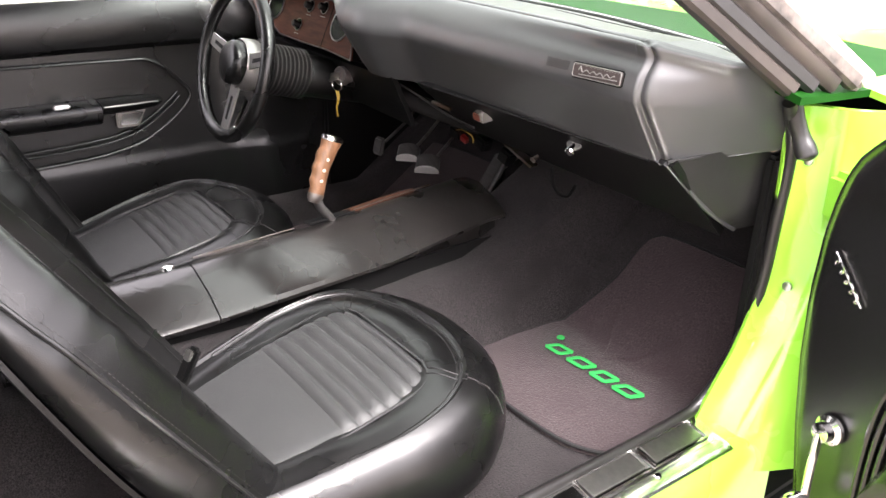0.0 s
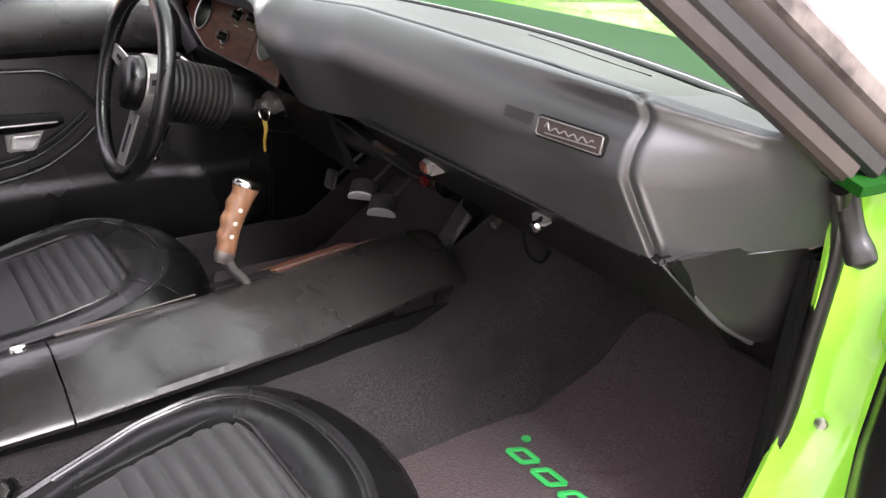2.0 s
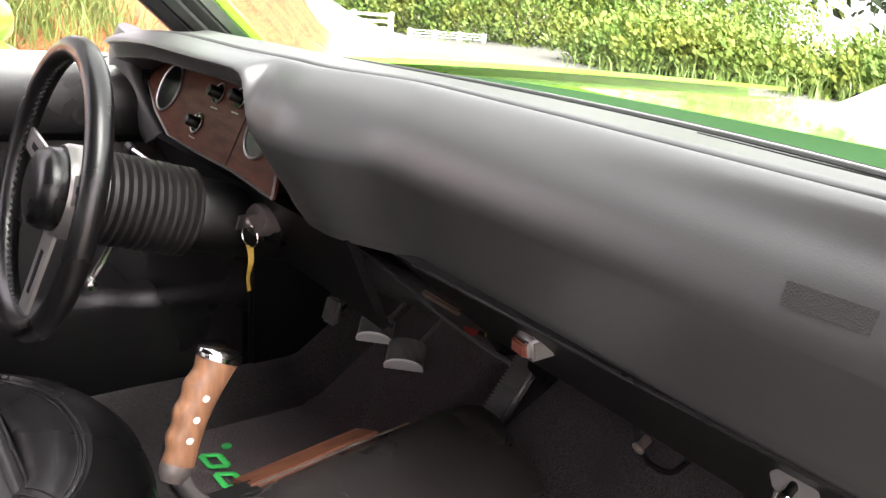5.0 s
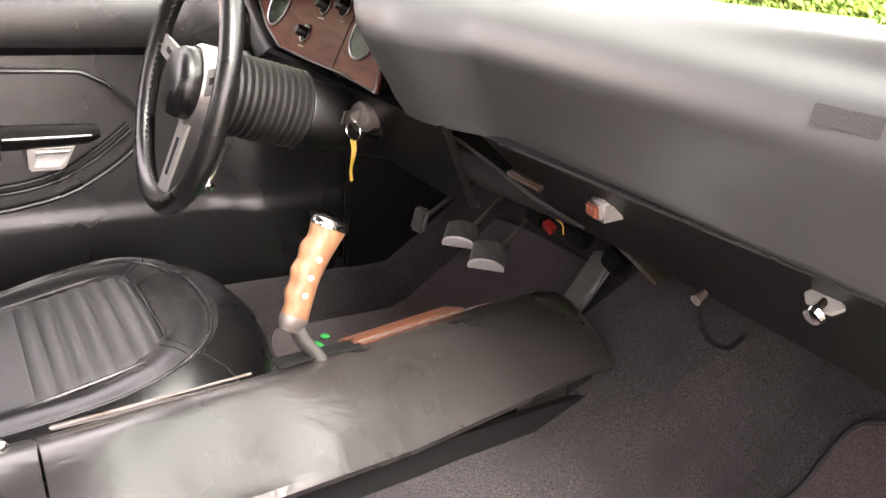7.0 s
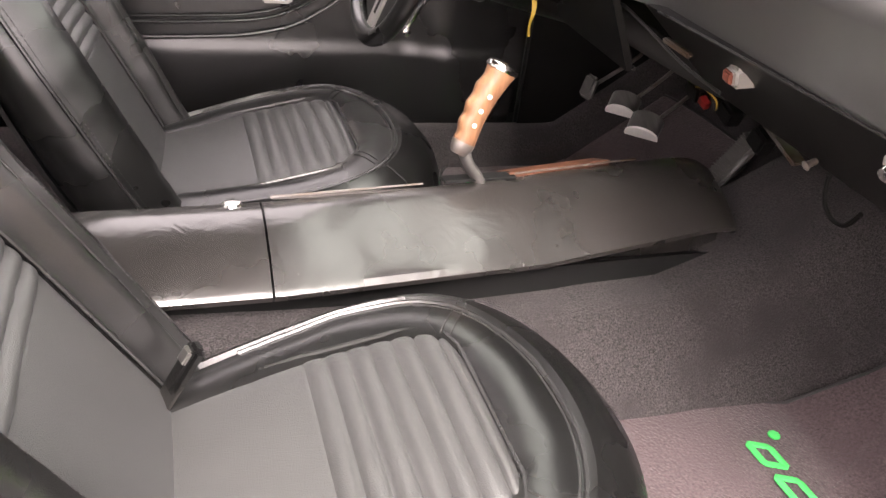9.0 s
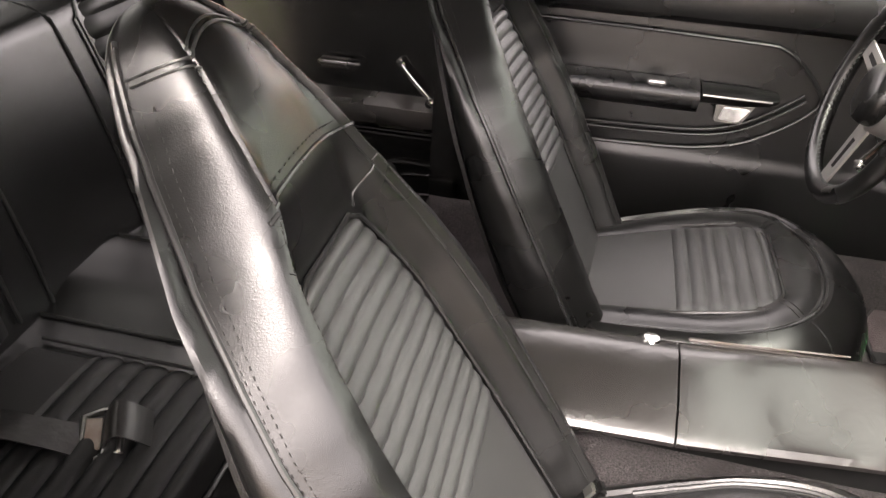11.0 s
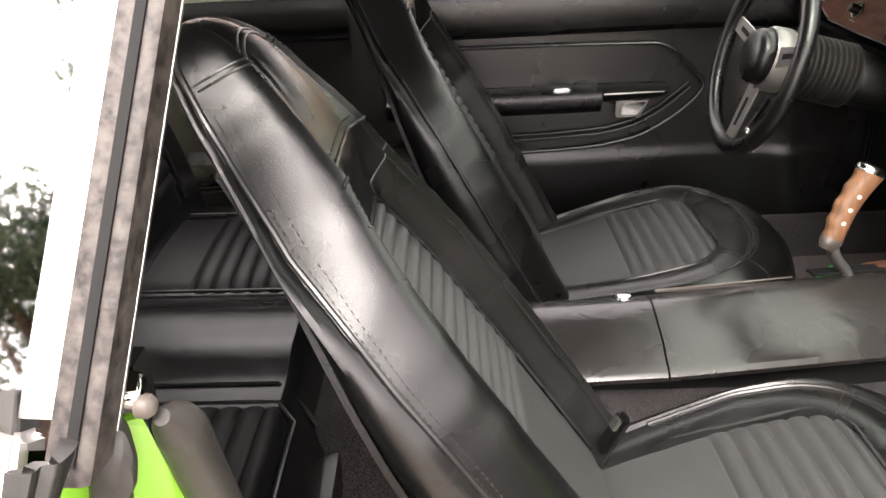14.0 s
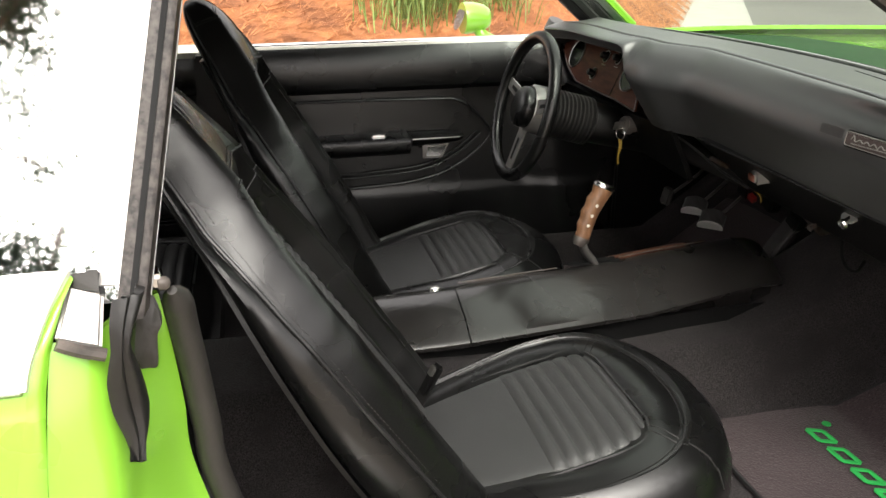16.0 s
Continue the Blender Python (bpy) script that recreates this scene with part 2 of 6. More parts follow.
def dashes(points, r, on=0.0048, off=0.0026):
    """Single stitches along a line, as one run of thread."""
    bm = bmesh.new()
    pts = [Vector(p) for p in points]
    run, at = [pts[0]], 0.0
    for a, b in zip(pts, pts[1:]):
        run.append(b)
        at += (b - a).length
        if at >= on and len(run) > 1:
            d = run[-1] - run[0]
            e = run[0] + d * min(1.0, on / max(at, 1e-6)) * 0.72
            tube([run[0], (run[0] + e) / 2 + Vector((0, 0, r * 0.3)), e], r, 4, bm=bm)
            run, at = [b], 0.0
    return bm


def loft(rings, caps=True, bm=None, closed=True):
    bm = bm or bmesh.new()
    vs = [[bm.verts.new(p) for p in ring] for ring in rings]
    n = len(vs[0])
    for a, b in zip(vs, vs[1:]):
        for k in range(n if closed else n - 1):
            bm.faces.new((a[k], a[(k + 1) % n], b[(k + 1) % n], b[k]))
    if caps and closed:
        bm.faces.new(vs[0][::-1])
        bm.faces.new(vs[-1])
    return bm


def sheet(f, us, vs, thick=0.0, bm=None):
    """A surface f(u, v) on a grid, given a thickness along -normal."""
    bm = bm or bmesh.new()
    g = [[Vector(f(u, v)) for v in vs] for u in us]
    top = [[bm.verts.new(p) for p in row] for row in g]
    for i in range(len(us) - 1):
        for j in range(len(vs) - 1):
            bm.faces.new((top[i][j], top[i + 1][j], top[i + 1][j + 1], top[i][j + 1]))
    if thick:
        low = []
        for i in range(len(us)):
            row = []
            for j in range(len(vs)):
                du = g[min(i + 1, len(us) - 1)][j] - g[max(i - 1, 0)][j]
                dv = g[i][min(j + 1, len(vs) - 1)] - g[i][max(j - 1, 0)]
                nrm = du.cross(dv)
                nrm = nrm.normalized() if nrm.length > 1e-12 else Vector((0, 0, 1))
                row.append(bm.verts.new(g[i][j] - nrm * thick))
            low.append(row)
        for i in range(len(us) - 1):
            for j in range(len(vs) - 1):
                bm.faces.new((low[i][j], low[i][j + 1], low[i + 1][j + 1], low[i + 1][j]))
        for i in range(len(us) - 1):
            bm.faces.new((top[i][0], low[i][0], low[i + 1][0], top[i + 1][0]))
            bm.faces.new((top[i][-1], top[i + 1][-1], low[i + 1][-1], low[i][-1]))
        for j in range(len(vs) - 1):
            bm.faces.new((top[0][j], top[0][j + 1], low[0][j + 1], low[0][j]))
            bm.faces.new((top[-1][j], low[-1][j], low[-1][j + 1], top[-1][j + 1]))
    return bm


def prism(outline, depth, m=None, bevel=0.0, seg=2):
    """A flat outline (x, y) raised along z by depth, bevelled, laid by the matrix m."""
    bm = bmesh.new()
    low = [bm.verts.new((x, y, 0)) for x, y in outline]
    f = bm.faces.new(low)
    r = bmesh.ops.extrude_face_region(bm, geom=[f])
    bmesh.ops.translate(bm, verts=[v for v in r["geom"] if isinstance(v, bmesh.types.BMVert)], vec=(0, 0, depth))
    if bevel:
        bmesh.ops.recalc_face_normals(bm, faces=bm.faces[:])
        bmesh.ops.bevel(bm, geom=[e for e in bm.edges], offset=bevel, segments=seg, affect="EDGES", clamp_overlap=True)
    if m is not None:
        bmesh.ops.transform(bm, matrix=m, verts=bm.verts)
    return bm


def block(size, m=None, bevel=0.004, seg=2):
    x, y, z = (s / 2 for s in size)
    b = prism([(-x, -y), (x, -y), (x, y), (-x, y)], size[2], Matrix.Translation((0, 0, -z)), bevel, seg)
    if m is not None:
        bmesh.ops.transform(b, matrix=m, verts=b.verts)
    return b


def turned(profile, p, q, n=24, bm=None):
    """A turned form: (t, r) pairs along the axis from p to q (t in metres from p)."""
    d, a, c = lathe_axis(p, q)
    rings = [[Vector(p) + d * t + (a * math.cos(2 * math.pi * k / n) + c * math.sin(2 * math.pi * k / n)) * max(r, 1e-4) for k in range(n)] for t, r in profile]
    return loft(rings, bm=bm)


def lerp(table, x):
    """Smooth reading of a small table of (x, y)."""
    if x <= table[0][0]:
        return table[0][1]
    for (a, ya), (b, yb) in zip(table, table[1:]):
        if x <= b:
            return ya + (yb - ya) * (x - a) / (b - a)
    return table[-1][1]


def spline(points, steps=8, closed=False):
    """Catmull-Rom through points."""
    p = [Vector(q) for q in points]
    n = len(p)
    out = []
    for i in range(n if closed else n - 1):
        a, b, c, d = (p[(i - 1) % n] if closed or i else p[0], p[i], p[(i + 1) % n], p[(i + 2) % n] if closed or i + 2 < n else p[-1])
        for k in range(steps):
            t = k / steps
            out.append(0.5 * (2 * b + (c - a) * t + (2 * a - 5 * b + 4 * c - d) * t * t + (3 * b - a - 3 * c + d) * t ** 3))
    if not closed:
        out.append(p[-1])
    return out


def steps(a, b, n):
    return [a + (b - a) * i / n for i in range(n + 1)]


def smooth01(t):
    t = max(0.0, min(1.0, t))
    return t * t * (3 - 2 * t)
from mathutils.bvhtree import BVHTree


# ---- seats ----
BACK_P = Vector((0, -0.06, 0.15))
BACK_U = Vector((0, -0.534, 0.8455))
BACK_N = Vector((0, 0.8455, 0.534))
W_OUT = [(-0.06, 0.184), (0.0, 0.196), (0.10, 0.204), (0.25, 0.206), (0.35, 0.199), (0.40, 0.189), (0.45, 0.170), (0.50, 0.145), (0.54, 0.126), (0.575, 0.112), (0.615, 0.096)]
W_SEAM = [(-0.06, 0.146), (0.15, 0.152), (0.30, 0.150), (0.36, 0.143), (0.42, 0.129), (0.47, 0.113), (0.50, 0.102), (0.52, 0.091), (0.54, 0.081), (0.575, 0.072), (0.615, 0.060), (0.64, 0.055)]
W_INS = [(-0.06, 0.127), (0.2, 0.131), (0.36, 0.126), (0.42, 0.110), (0.47, 0.092), (0.52, 0.068), (0.55, 0.054), (0.60, 0.042), (0.64, 0.034)]
W_PLEAT = [(-0.02, 0.122), (0.2, 0.126), (0.36, 0.120), (0.41, 0.107), (0.44, 0.095), (0.458, 0.080), (0.470, 0.056)]
N_MID = [(-0.06, -0.028), (0.2, -0.031), (0.44, -0.031), (0.49, -0.020), (0.535, 0.004), (0.60, 0.011), (0.64, 0.009)]
N_SEAM = [(-0.06, 0.008), (0.3, 0.011), (0.45, 0.008), (0.50, 0.008), (0.54, 0.012), (0.58, 0.009), (0.62, 0.004), (0.64, 0.000)]
N_PIPE = [(-0.06, -0.030), (0.35, -0.032), (0.45, -0.040), (0.52, -0.050), (0.60, -0.047), (0.64, -0.045)]
CROWN, CENTRE_N = 0.615, -0.036


def back_point(x, s, n):
    return Vector((x, 0, 0)) + BACK_P + BACK_U * s + BACK_N * (n - 0.045 * (s / 0.7) ** 2 * 0.3)


def crown(s):
    """How far the section has shrunk towards the rounded top."""
    q = (s - CROWN) / 0.093
    return 1.0 if q <= 0 else max(0.0, 1 - q ** 2.2) ** 0.5


def taper(s):
    """The head draws in a little ahead of its rounding."""
    return 1 - 0.20 * smooth01((s - 0.60) / 0.07)


def seat_w(table, s):
    return lerp(table, min(s, CROWN)) * crown(s) * taper(s)


def back_form(x, s):
    """The sewn section: recessed middle, seam in a shallow valley, bolster falling back to the outer piping."""
    a, wi, ws, w = abs(x), lerp(W_INS, s), lerp(W_SEAM, s), lerp(W_OUT, s)
    m, h, p = lerp(N_MID, s), lerp(N_SEAM, s), lerp(N_PIPE, s)
    if a < wi:
        n = m + 0.004 * (1 - (a / wi) ** 2)
    elif a < ws:
        n = m + (h - m) * smooth01((a - wi) / (ws - wi))
    else:
        q = min(1.0, (a - ws) / (w - ws))
        n = h + (p - h) * q ** 2.1 + 0.010 * math.sin(math.pi * q) * (1 - q) ** 0.5
    d = a - ws
    return n - 0.0045 * math.exp(-(d / 0.0024) ** 2) + 0.0024 * math.exp(-((abs(d) - 0.0058) / 0.0032) ** 2)


def back_front(x, s):
    """Height of the upholstery over the back's plane."""
    f = crown(s)
    return CENTRE_N + (back_form(x / max(f * taper(s), 0.02), min(s, CROWN)) - CENTRE_N) * f


def back_ring(s, wobble=0.0):
    f, s0, s = crown(s), s, min(s, CROWN)
    w, wi, ws = lerp(W_OUT, s), lerp(W_INS, s), lerp(W_SEAM, s)
    t = 0.104 - 0.046 * smooth01((s - 0.1) / 0.5)
    half = [wi * k / 5 for k in range(5)] + [wi + (ws - 0.008 - wi) * k / 4 for k in range(4)]
    half += [ws + d for d in (-0.008, -0.0055, -0.003, -0.0015, 0.0, 0.0015, 0.003, 0.0055, 0.008)]
    half += [ws + 0.008 + (w - ws - 0.008) * k / 12 for k in range(1, 13)]
    xs = [-x for x in half[:0:-1]] + half
    ring = []
    for x in xs[::-1]:
        p = back_point(x * f * taper(s0), s0, 0)
        wr = 0.0016 * noise.noise(Vector((p.x * 22 + wobble, p.y * 30, p.z * 30))) + 0.0007 * noise.noise(Vector((p.x * 60 + wobble, p.y * 90, p.z * 90)))
        ring.append((x, back_form(x, s) + wr * (abs(x) > wi)))
    np_ = lerp(N_PIPE, s)
    side = ((1.015, 0.06), (1.035, 0.25), (1.04, 0.5), (1.02, 0.75), (0.97, 0.93), (0.84, 1.0), (0.45, 1.03))
    back = [(-fx, q) for fx, q in side] + [(fx, q) for fx, q in side[::-1]]
    bulge = 1 + 2.8 * math.exp(-((s - 0.53) / 0.075) ** 2)
    for fx, q in back:
        fx = math.copysign(1 + (abs(fx) - 1) * bulge, fx) if abs(fx) > 1 else fx
        ring.append((w * fx, np_ + (-t - np_) * q))
    return [back_point(x * f * taper(s0), s0, CENTRE_N + (n - CENTRE_N) * f) for x, n in ring]


def cushion_edge(th):
    """Outline of the cushion's upper seam, round the centre (0, 0.06)."""
    c, s = math.cos(th), math.sin(th)
    lo, hi = 0.0, 0.5
    for _ in range(24):
        r = (lo + hi) / 2
        x, y = r * c, 0.06 + r * s
        if y > 0.10:
            k = 1 - ((y - 0.10) / 0.185) ** 3.0 if y < 0.285 else -1
            w = 0.200 * math.sqrt(k) if k > 0 else 0
        else:
            w = 0.200 - 0.055 * ((0.10 - y) / 0.25) ** 1.2 if y > -0.15 else 0
        if abs(x) < w:
            lo = r
        else:
            hi = r
    return lo * c, 0.06 + lo * s


def cushion_top(y):
    return 0.163 + 0.215 * (y - 0.02) - 0.30 * max(0.0, y - 0.20) ** 1.3


def insert_half(y):
    if y > 0.15:
        k = (y - 0.15) / 0.058
        return 0.104 + 0.038 * math.sqrt(max(0.0, 1 - k * k))
    return 0.142 - 0.016 * max(0.0, (0.05 - y) / 0.2)


def bucket_seat(cx, back_shift, upright, label, yaw=0.0):
    seat = thing("bucket_seat", label, "car seat", (cx, 0, 0), "front bucket seats")
    at = Matrix.Translation((cx, 0, 0))
    lean = Matrix.Translation((cx + back_shift, 0, 0)) @ Matrix.Translation(BACK_P) @ pose(0, 0, 0, 0, 0, yaw) @ pose(0, 0, 0, -upright, 0, 0) @ Matrix.Translation(-BACK_P)

    def put(name, bm, mat, note="", parent=seat, where=at):
        bmesh.ops.transform(bm, matrix=where, verts=bm.verts)
        return part(name, bm, mat, parent, note)

    # cushion: rings from the middle out over the seam and down the side
    n = 96
    edge = [cushion_edge(2 * math.pi * k / n) for k in range(n)]
    rings = []
    for k in (0.05, 0.2, 0.4, 0.55, 0.63, 0.70, 0.76, 0.82, 0.88, 0.93, 0.97, 1.0):
        ring = []
        for x, y in edge:
            px, py = x * k, 0.06 + (y - 0.06) * k
            inner = abs(px) / insert_half(min(py, 0.2)) if py < 0.208 else 2
            dip = -0.010 * (1 - smooth01((inner - 0.62) / 0.25)) if py < 0.205 else 0
            z = cushion_top(py) + 0.011 * smooth01((k - 0.60) / 0.24) - 0.006 * smooth01((k - 0.86) / 0.14)
            z += 0.0018 * noise.noise(Vector((px * 16 + cx * 9, py * 16, 0))) + 0.0007 * noise.noise(Vector((px * 52, py * 52 + cx * 9, 3)))
            ring.append(Vector((px, py, z + dip)))
        rings.append(ring)
    for out, drop in ((0.10, -0.004), (0.3, 0.000), (0.58, 0.010), (0.82, 0.028), (0.97, 0.055), (1.0, 0.08), (0.97, 0.10), (0.86, 0.125), (0.7, 0.135)):
        ring = []
        for k, (x, y) in enumerate(edge):
            th = 2 * math.pi * k / n
            front = max(0.0, math.sin(th)) ** 1.5
            reach = 0.038 + 0.045 * front
            z = cushion_top(y) - drop * (1 + 0.15 * front) + 0.006
            ring.append(Vector((x + math.cos(th) * reach * out, y + math.sin(th) * reach * out, max(z, 0.045))))
        rings.append(ring)
    bm = loft(rings)
    tree = BVHTree.FromBMesh(bm)

    def lay(x, y, h):
        """A point h over the cushion's skin."""
        hit = tree.ray_cast(Vector((x, y, 0.6)), Vector((0, 0, -1)))[0]
        return Vector((x, y, (hit.z if hit else cushion_top(y)) + h))
    put("seat_cushion", bm, LEATHER)
    # ribbed insert of the cushion
    def ins(u, v):
        y = v
        x = u * insert_half(y)
        z = cushion_top(y) + 0.006 + 0.004 * (1 - u * u)
        if y > 0.050:
            p = (y - 0.050) / 0.0238
            z += (0.0065 * abs(math.sin(math.pi * p)) ** 0.6 - 0.002) * (1 - abs(u) ** 10)
        z -= 0.0045 * abs(u) ** 14 + 0.008 * smooth01((y - 0.196) / 0.012)
        return x, y, z
    put("cushion_insert", sheet(ins, steps(-1, 1, 24), steps(-0.12, 0.208, 150), 0.004), CLOTH, "pleated dark cloth-grain insert")
    rim = [Vector((-insert_half(y) - 0.002, y, cushion_top(y) + 0.007)) for y in steps(-0.1, 0.2, 24)]
    rim += [Vector((x, 0.2095, cushion_top(0.2095) + 0.008)) for x in steps(-0.094, 0.094, 8)]
    rim += [Vector((insert_half(y) + 0.002, y, cushion_top(y) + 0.007)) for y in steps(0.2, -0.1, 24)]
    put("piping", tube(rim, 0.0026, 6), PIPING)
    loop = [lay(x * 0.995, 0.06 + (y - 0.06) * 0.995, 0.0008) for x, y in edge[-6:] + edge[:55]]
    put("piping", tube(loop, 0.0028, 6), PIPING)
    inner = [lay(x * 0.968, 0.06 + (y - 0.06) * 0.968, 0.0002) for x, y in edge[-6:] + edge[:55]]
    put("stitching", tube(inner, 0.0012, 5), STITCH)
    for sx in (-1, 1):
        for o in (-0.004, 0.004):
            put("cross_seam", tube([lay(sx * (0.116 + 0.052 * q) + o, 0.201 + 0.036 * q - o * sx, 0.0003) for q in steps(0, 1, 14)], 0.0012, 5), STITCH)
        put("cross_seam", tube([lay(sx * (0.168 + 0.034 * q), 0.237 + 0.042 * q, 0.0004) for q in steps(0, 1, 16)], 0.0013, 5), PIPING)
    put("seat_base", block((0.36, 0.34, 0.05), pose(0, 0.08, 0.027), 0.008), DARK)
    for sx in (-1, 1):
        put("seat_rail", block((0.025, 0.46, 0.02), pose(sx * 0.15, 0.06, 0.012), 0.004), WORN)

    # backrest
    put("backrest", loft([back_ring(s, cx * 7) for s in steps(-0.055, 0.60, 66) + [0.609, 0.618, 0.627, 0.636, 0.644, 0.651, 0.658, 0.664, 0.671, 0.678, 0.684, 0.690, 0.695, 0.699, 0.7025, 0.705, 0.7068, 0.7077]]), LEATHER, "", seat, lean)

    def bins(u, v):
        wi = lerp(W_PLEAT, v)
        h = lerp(N_MID, v) + 0.004 + 0.004 * (1 - u * u) - 0.006 * abs(u) ** 12 - 0.006 * smooth01((v - 0.462) / 0.008)
        if v > 0.202:
            h += (0.0062 * abs(math.sin(math.pi * (v - 0.202 + 0.006 * u * u) / 0.0207)) ** 0.6 - 0.002) * (1 - abs(u) ** 12)
        return back_point(u * wi, v, h)
    put("back_insert", sheet(bins, steps(-1, 1, 28), steps(-0.02, 0.470, 260), -0.004), CLOTH, "pleated dark cloth-grain insert", seat, lean)

    def on_back(x, v, h):
        return back_point(x, v, back_front(x, v) + h)
    rim = [on_back(-lerp(W_PLEAT, v) * 1.012, v, 0.003) for v in steps(0.0, 0.468, 50)] + [on_back(x, 0.4715, 0.003) for x in steps(-0.056, 0.056, 10)] + [on_back(lerp(W_PLEAT, v) * 1.012, v, 0.003) for v in steps(0.468, 0.0, 50)]
    put("piping", tube(rim, 0.0022, 6), PIPING, "", seat, lean)
    for sx in (-1, 1):
        line = [on_back(sx * seat_w(W_SEAM, v), v, 0.0014) for v in steps(0.0, 0.655, 110)]
        put("seam", tube(line, 0.0012, 6), PIPING, "", seat, lean)
        for o in (0.0056,):
            line = [on_back(sx * (seat_w(W_SEAM, v) + o), v, 0.0002) for v in steps(0.0, 0.655, 110)]
            put("stitching", dashes(line, 0.0005), STITCH, "", seat, lean)
        line = [on_back(sx * seat_w(W_OUT, v) * 0.995, v, 0.0012) for v in steps(0.0, 0.690, 70)]
        put("piping", tube(line, 0.0030, 8), PIPING, "", seat, lean)
        for o in (0.0030, 0.0060):
            line = [on_back(sx * (seat_w(W_OUT, v) - o), v, 0.0005) for v in steps(0.0, 0.645, 96)]
            put("stitching", dashes(line, 0.0006), STITCH, "", seat, lean)
        # cross seams: head of the side bolster, and from the insert's corner to the long seam
        for ds in (0.0, -0.007):
            line = [on_back(sx * x, v, 0.0006) for x, v in ((0.044 + 0.024 * q, 0.654 + 0.012 * q + ds) for q in steps(0, 1, 16))]
            put("cross_seam", tube(line, 0.0011, 6), PIPING, "", seat, lean)
        line = [on_back(sx * (0.111 - 0.030 * q), 0.502 - 0.034 * q, 0.0004) for q in steps(0, 1, 10)]
        put("cross_seam", tube(line, 0.0012, 5), PIPING, "", seat, lean)
    for v0, half, bow, r in ((0.536, 0.098, 0.012, 0.0022), (0.545, 0.094, 0.012, 0.0008), (0.655, 0.044, 0.015, 0.0015), (0.662, 0.041, 0.014, 0.0012)):
        line = [on_back(x, v0 + bow * (1 - (x / half) ** 2), 0.0003) for x in steps(-half, half, 40)]
        put("cross_seam", tube(line, r, 6) if r > 0.001 else dashes(line, r), PIPING if r > 0.001 else STITCH, "", seat, lean)
    # hard shell behind the backrest, with a gap at its edge
    def shell(u, v):
        w = lerp(W_OUT, v) * 0.98
        t = 0.114 - 0.046 * smooth01((v - 0.1) / 0.5) - 0.012 * u ** 4
        return back_point(u * w, v, -t - 0.006)
    put("back_shell", sheet(shell, steps(-1, 1, 16), steps(-0.03, 0.60, 30), 0.006), HARD, "hard black moulded seat-back shell", seat, lean)
    # hinge cover at the inboard foot of the back
    sx = -1 if cx > 0 else 1
    put("hinge_arm", block((0.012, 0.07, 0.055), pose(sx * 0.222, -0.10, 0.135, 35, 0, 0), 0.004), HARD)
    put("hinge_bolt", turned([(0, 0.001), (0, 0.008), (0.006, 0.008), (0.009, 0.004), (0.009, 0.0005)], (sx * 0.224, -0.115, 0.165), (sx * 0.3, -0.115, 0.165), 12), CHROME, "small chrome bolt head")
    put("hinge_bolt", turned([(0, 0.001), (0, 0.006), (0.006, 0.006), (0.009, 0.003), (0.009, 0.0005)], (sx * 0.224, -0.09, 0.125), (sx * 0.3, -0.09, 0.125), 12), CHROME, "small chrome bolt head")
    return seat


PASSENGER_X, DRIVER_X = 0.338, -0.360
bucket_seat(PASSENGER_X, -0.025, 0.0, "black leather high-back bucket seat beside the open door")
bucket_seat(DRIVER_X, -0.006, 5.0, "black leather high-back bucket seat behind the steering wheel", -5.0)


# seat-belt buckle in the gap between cushion and back
def seat_buckle(p, tilt, label):
    b = thing("seat_belt_buckle", label, "seat belt", p)
    m = Matrix.Translation(p) @ pose(0, 0, 0, *tilt)
    part("buckle_body", block((0.022, 0.016, 0.060), m, 0.005), HARD, b)
    part("release_button", block((0.014, 0.006, 0.018), m @ pose(0, -0.008, 0.016), 0.002), STEEL, b, "worn metal button")
    part("strap", block((0.026, 0.004, 0.09), m @ pose(0, 0, -0.06), 0.001), RUBBER, b)


seat_buckle(Vector((0.214, -0.070, 0.192)), (-28, 8, 20), "black seat belt buckle standing between cushion and backrest")


# ---- floor, tunnel, firewall ----
def floor_z(y):
    return 0.0 if y < 0.74 else 0.72 * (y - 0.74) - 0.02 * math.exp(-((y - 0.74) / 0.05) ** 2) * 0


def tunnel_z(x, y):
    top = lerp([(-0.9, 0.16), (0.3, 0.12), (0.6, 0.13), (0.8, 0.20), (1.15, 0.40)], y)
    return top * (1 - smooth01((abs(x + 0.01) - 0.10) / 0.13))


def carpet(x, y):
    z = max(floor_z(y), tunnel_z(x, y))
    side = smooth01((abs(x) - 0.57) / 0.07)
    return x, y, z + 0.085 * side + 0.0015 * noise.noise(Vector((x * 14, y * 14, 1)))


fl = part("floor", sheet(carpet, steps(-0.66, 0.655, 90), steps(-1.02, 1.14, 120), 0.012), CARPET)
tagged(fl, "dark brown-black loop carpet over floor and transmission tunnel", "car carpet", kind="structure")
fw = part("wall_firewall", block((1.40, 0.02, 0.58), pose(0, 1.15, 0.30), 0.004), DARK)
tagged(fw, "dark firewall behind the pedals", "firewall", kind="structure")
for sx, nm in ((-1, "wall_kick_driver"), (1, "wall_kick_passenger")):
    kp = part(nm, block((0.02, 0.50, 0.52), pose(sx * 0.665, 0.90, 0.26), 0.006), HARD)
    tagged(kp, "black moulded kick panel below the dashboard", "kick panel", kind="structure")


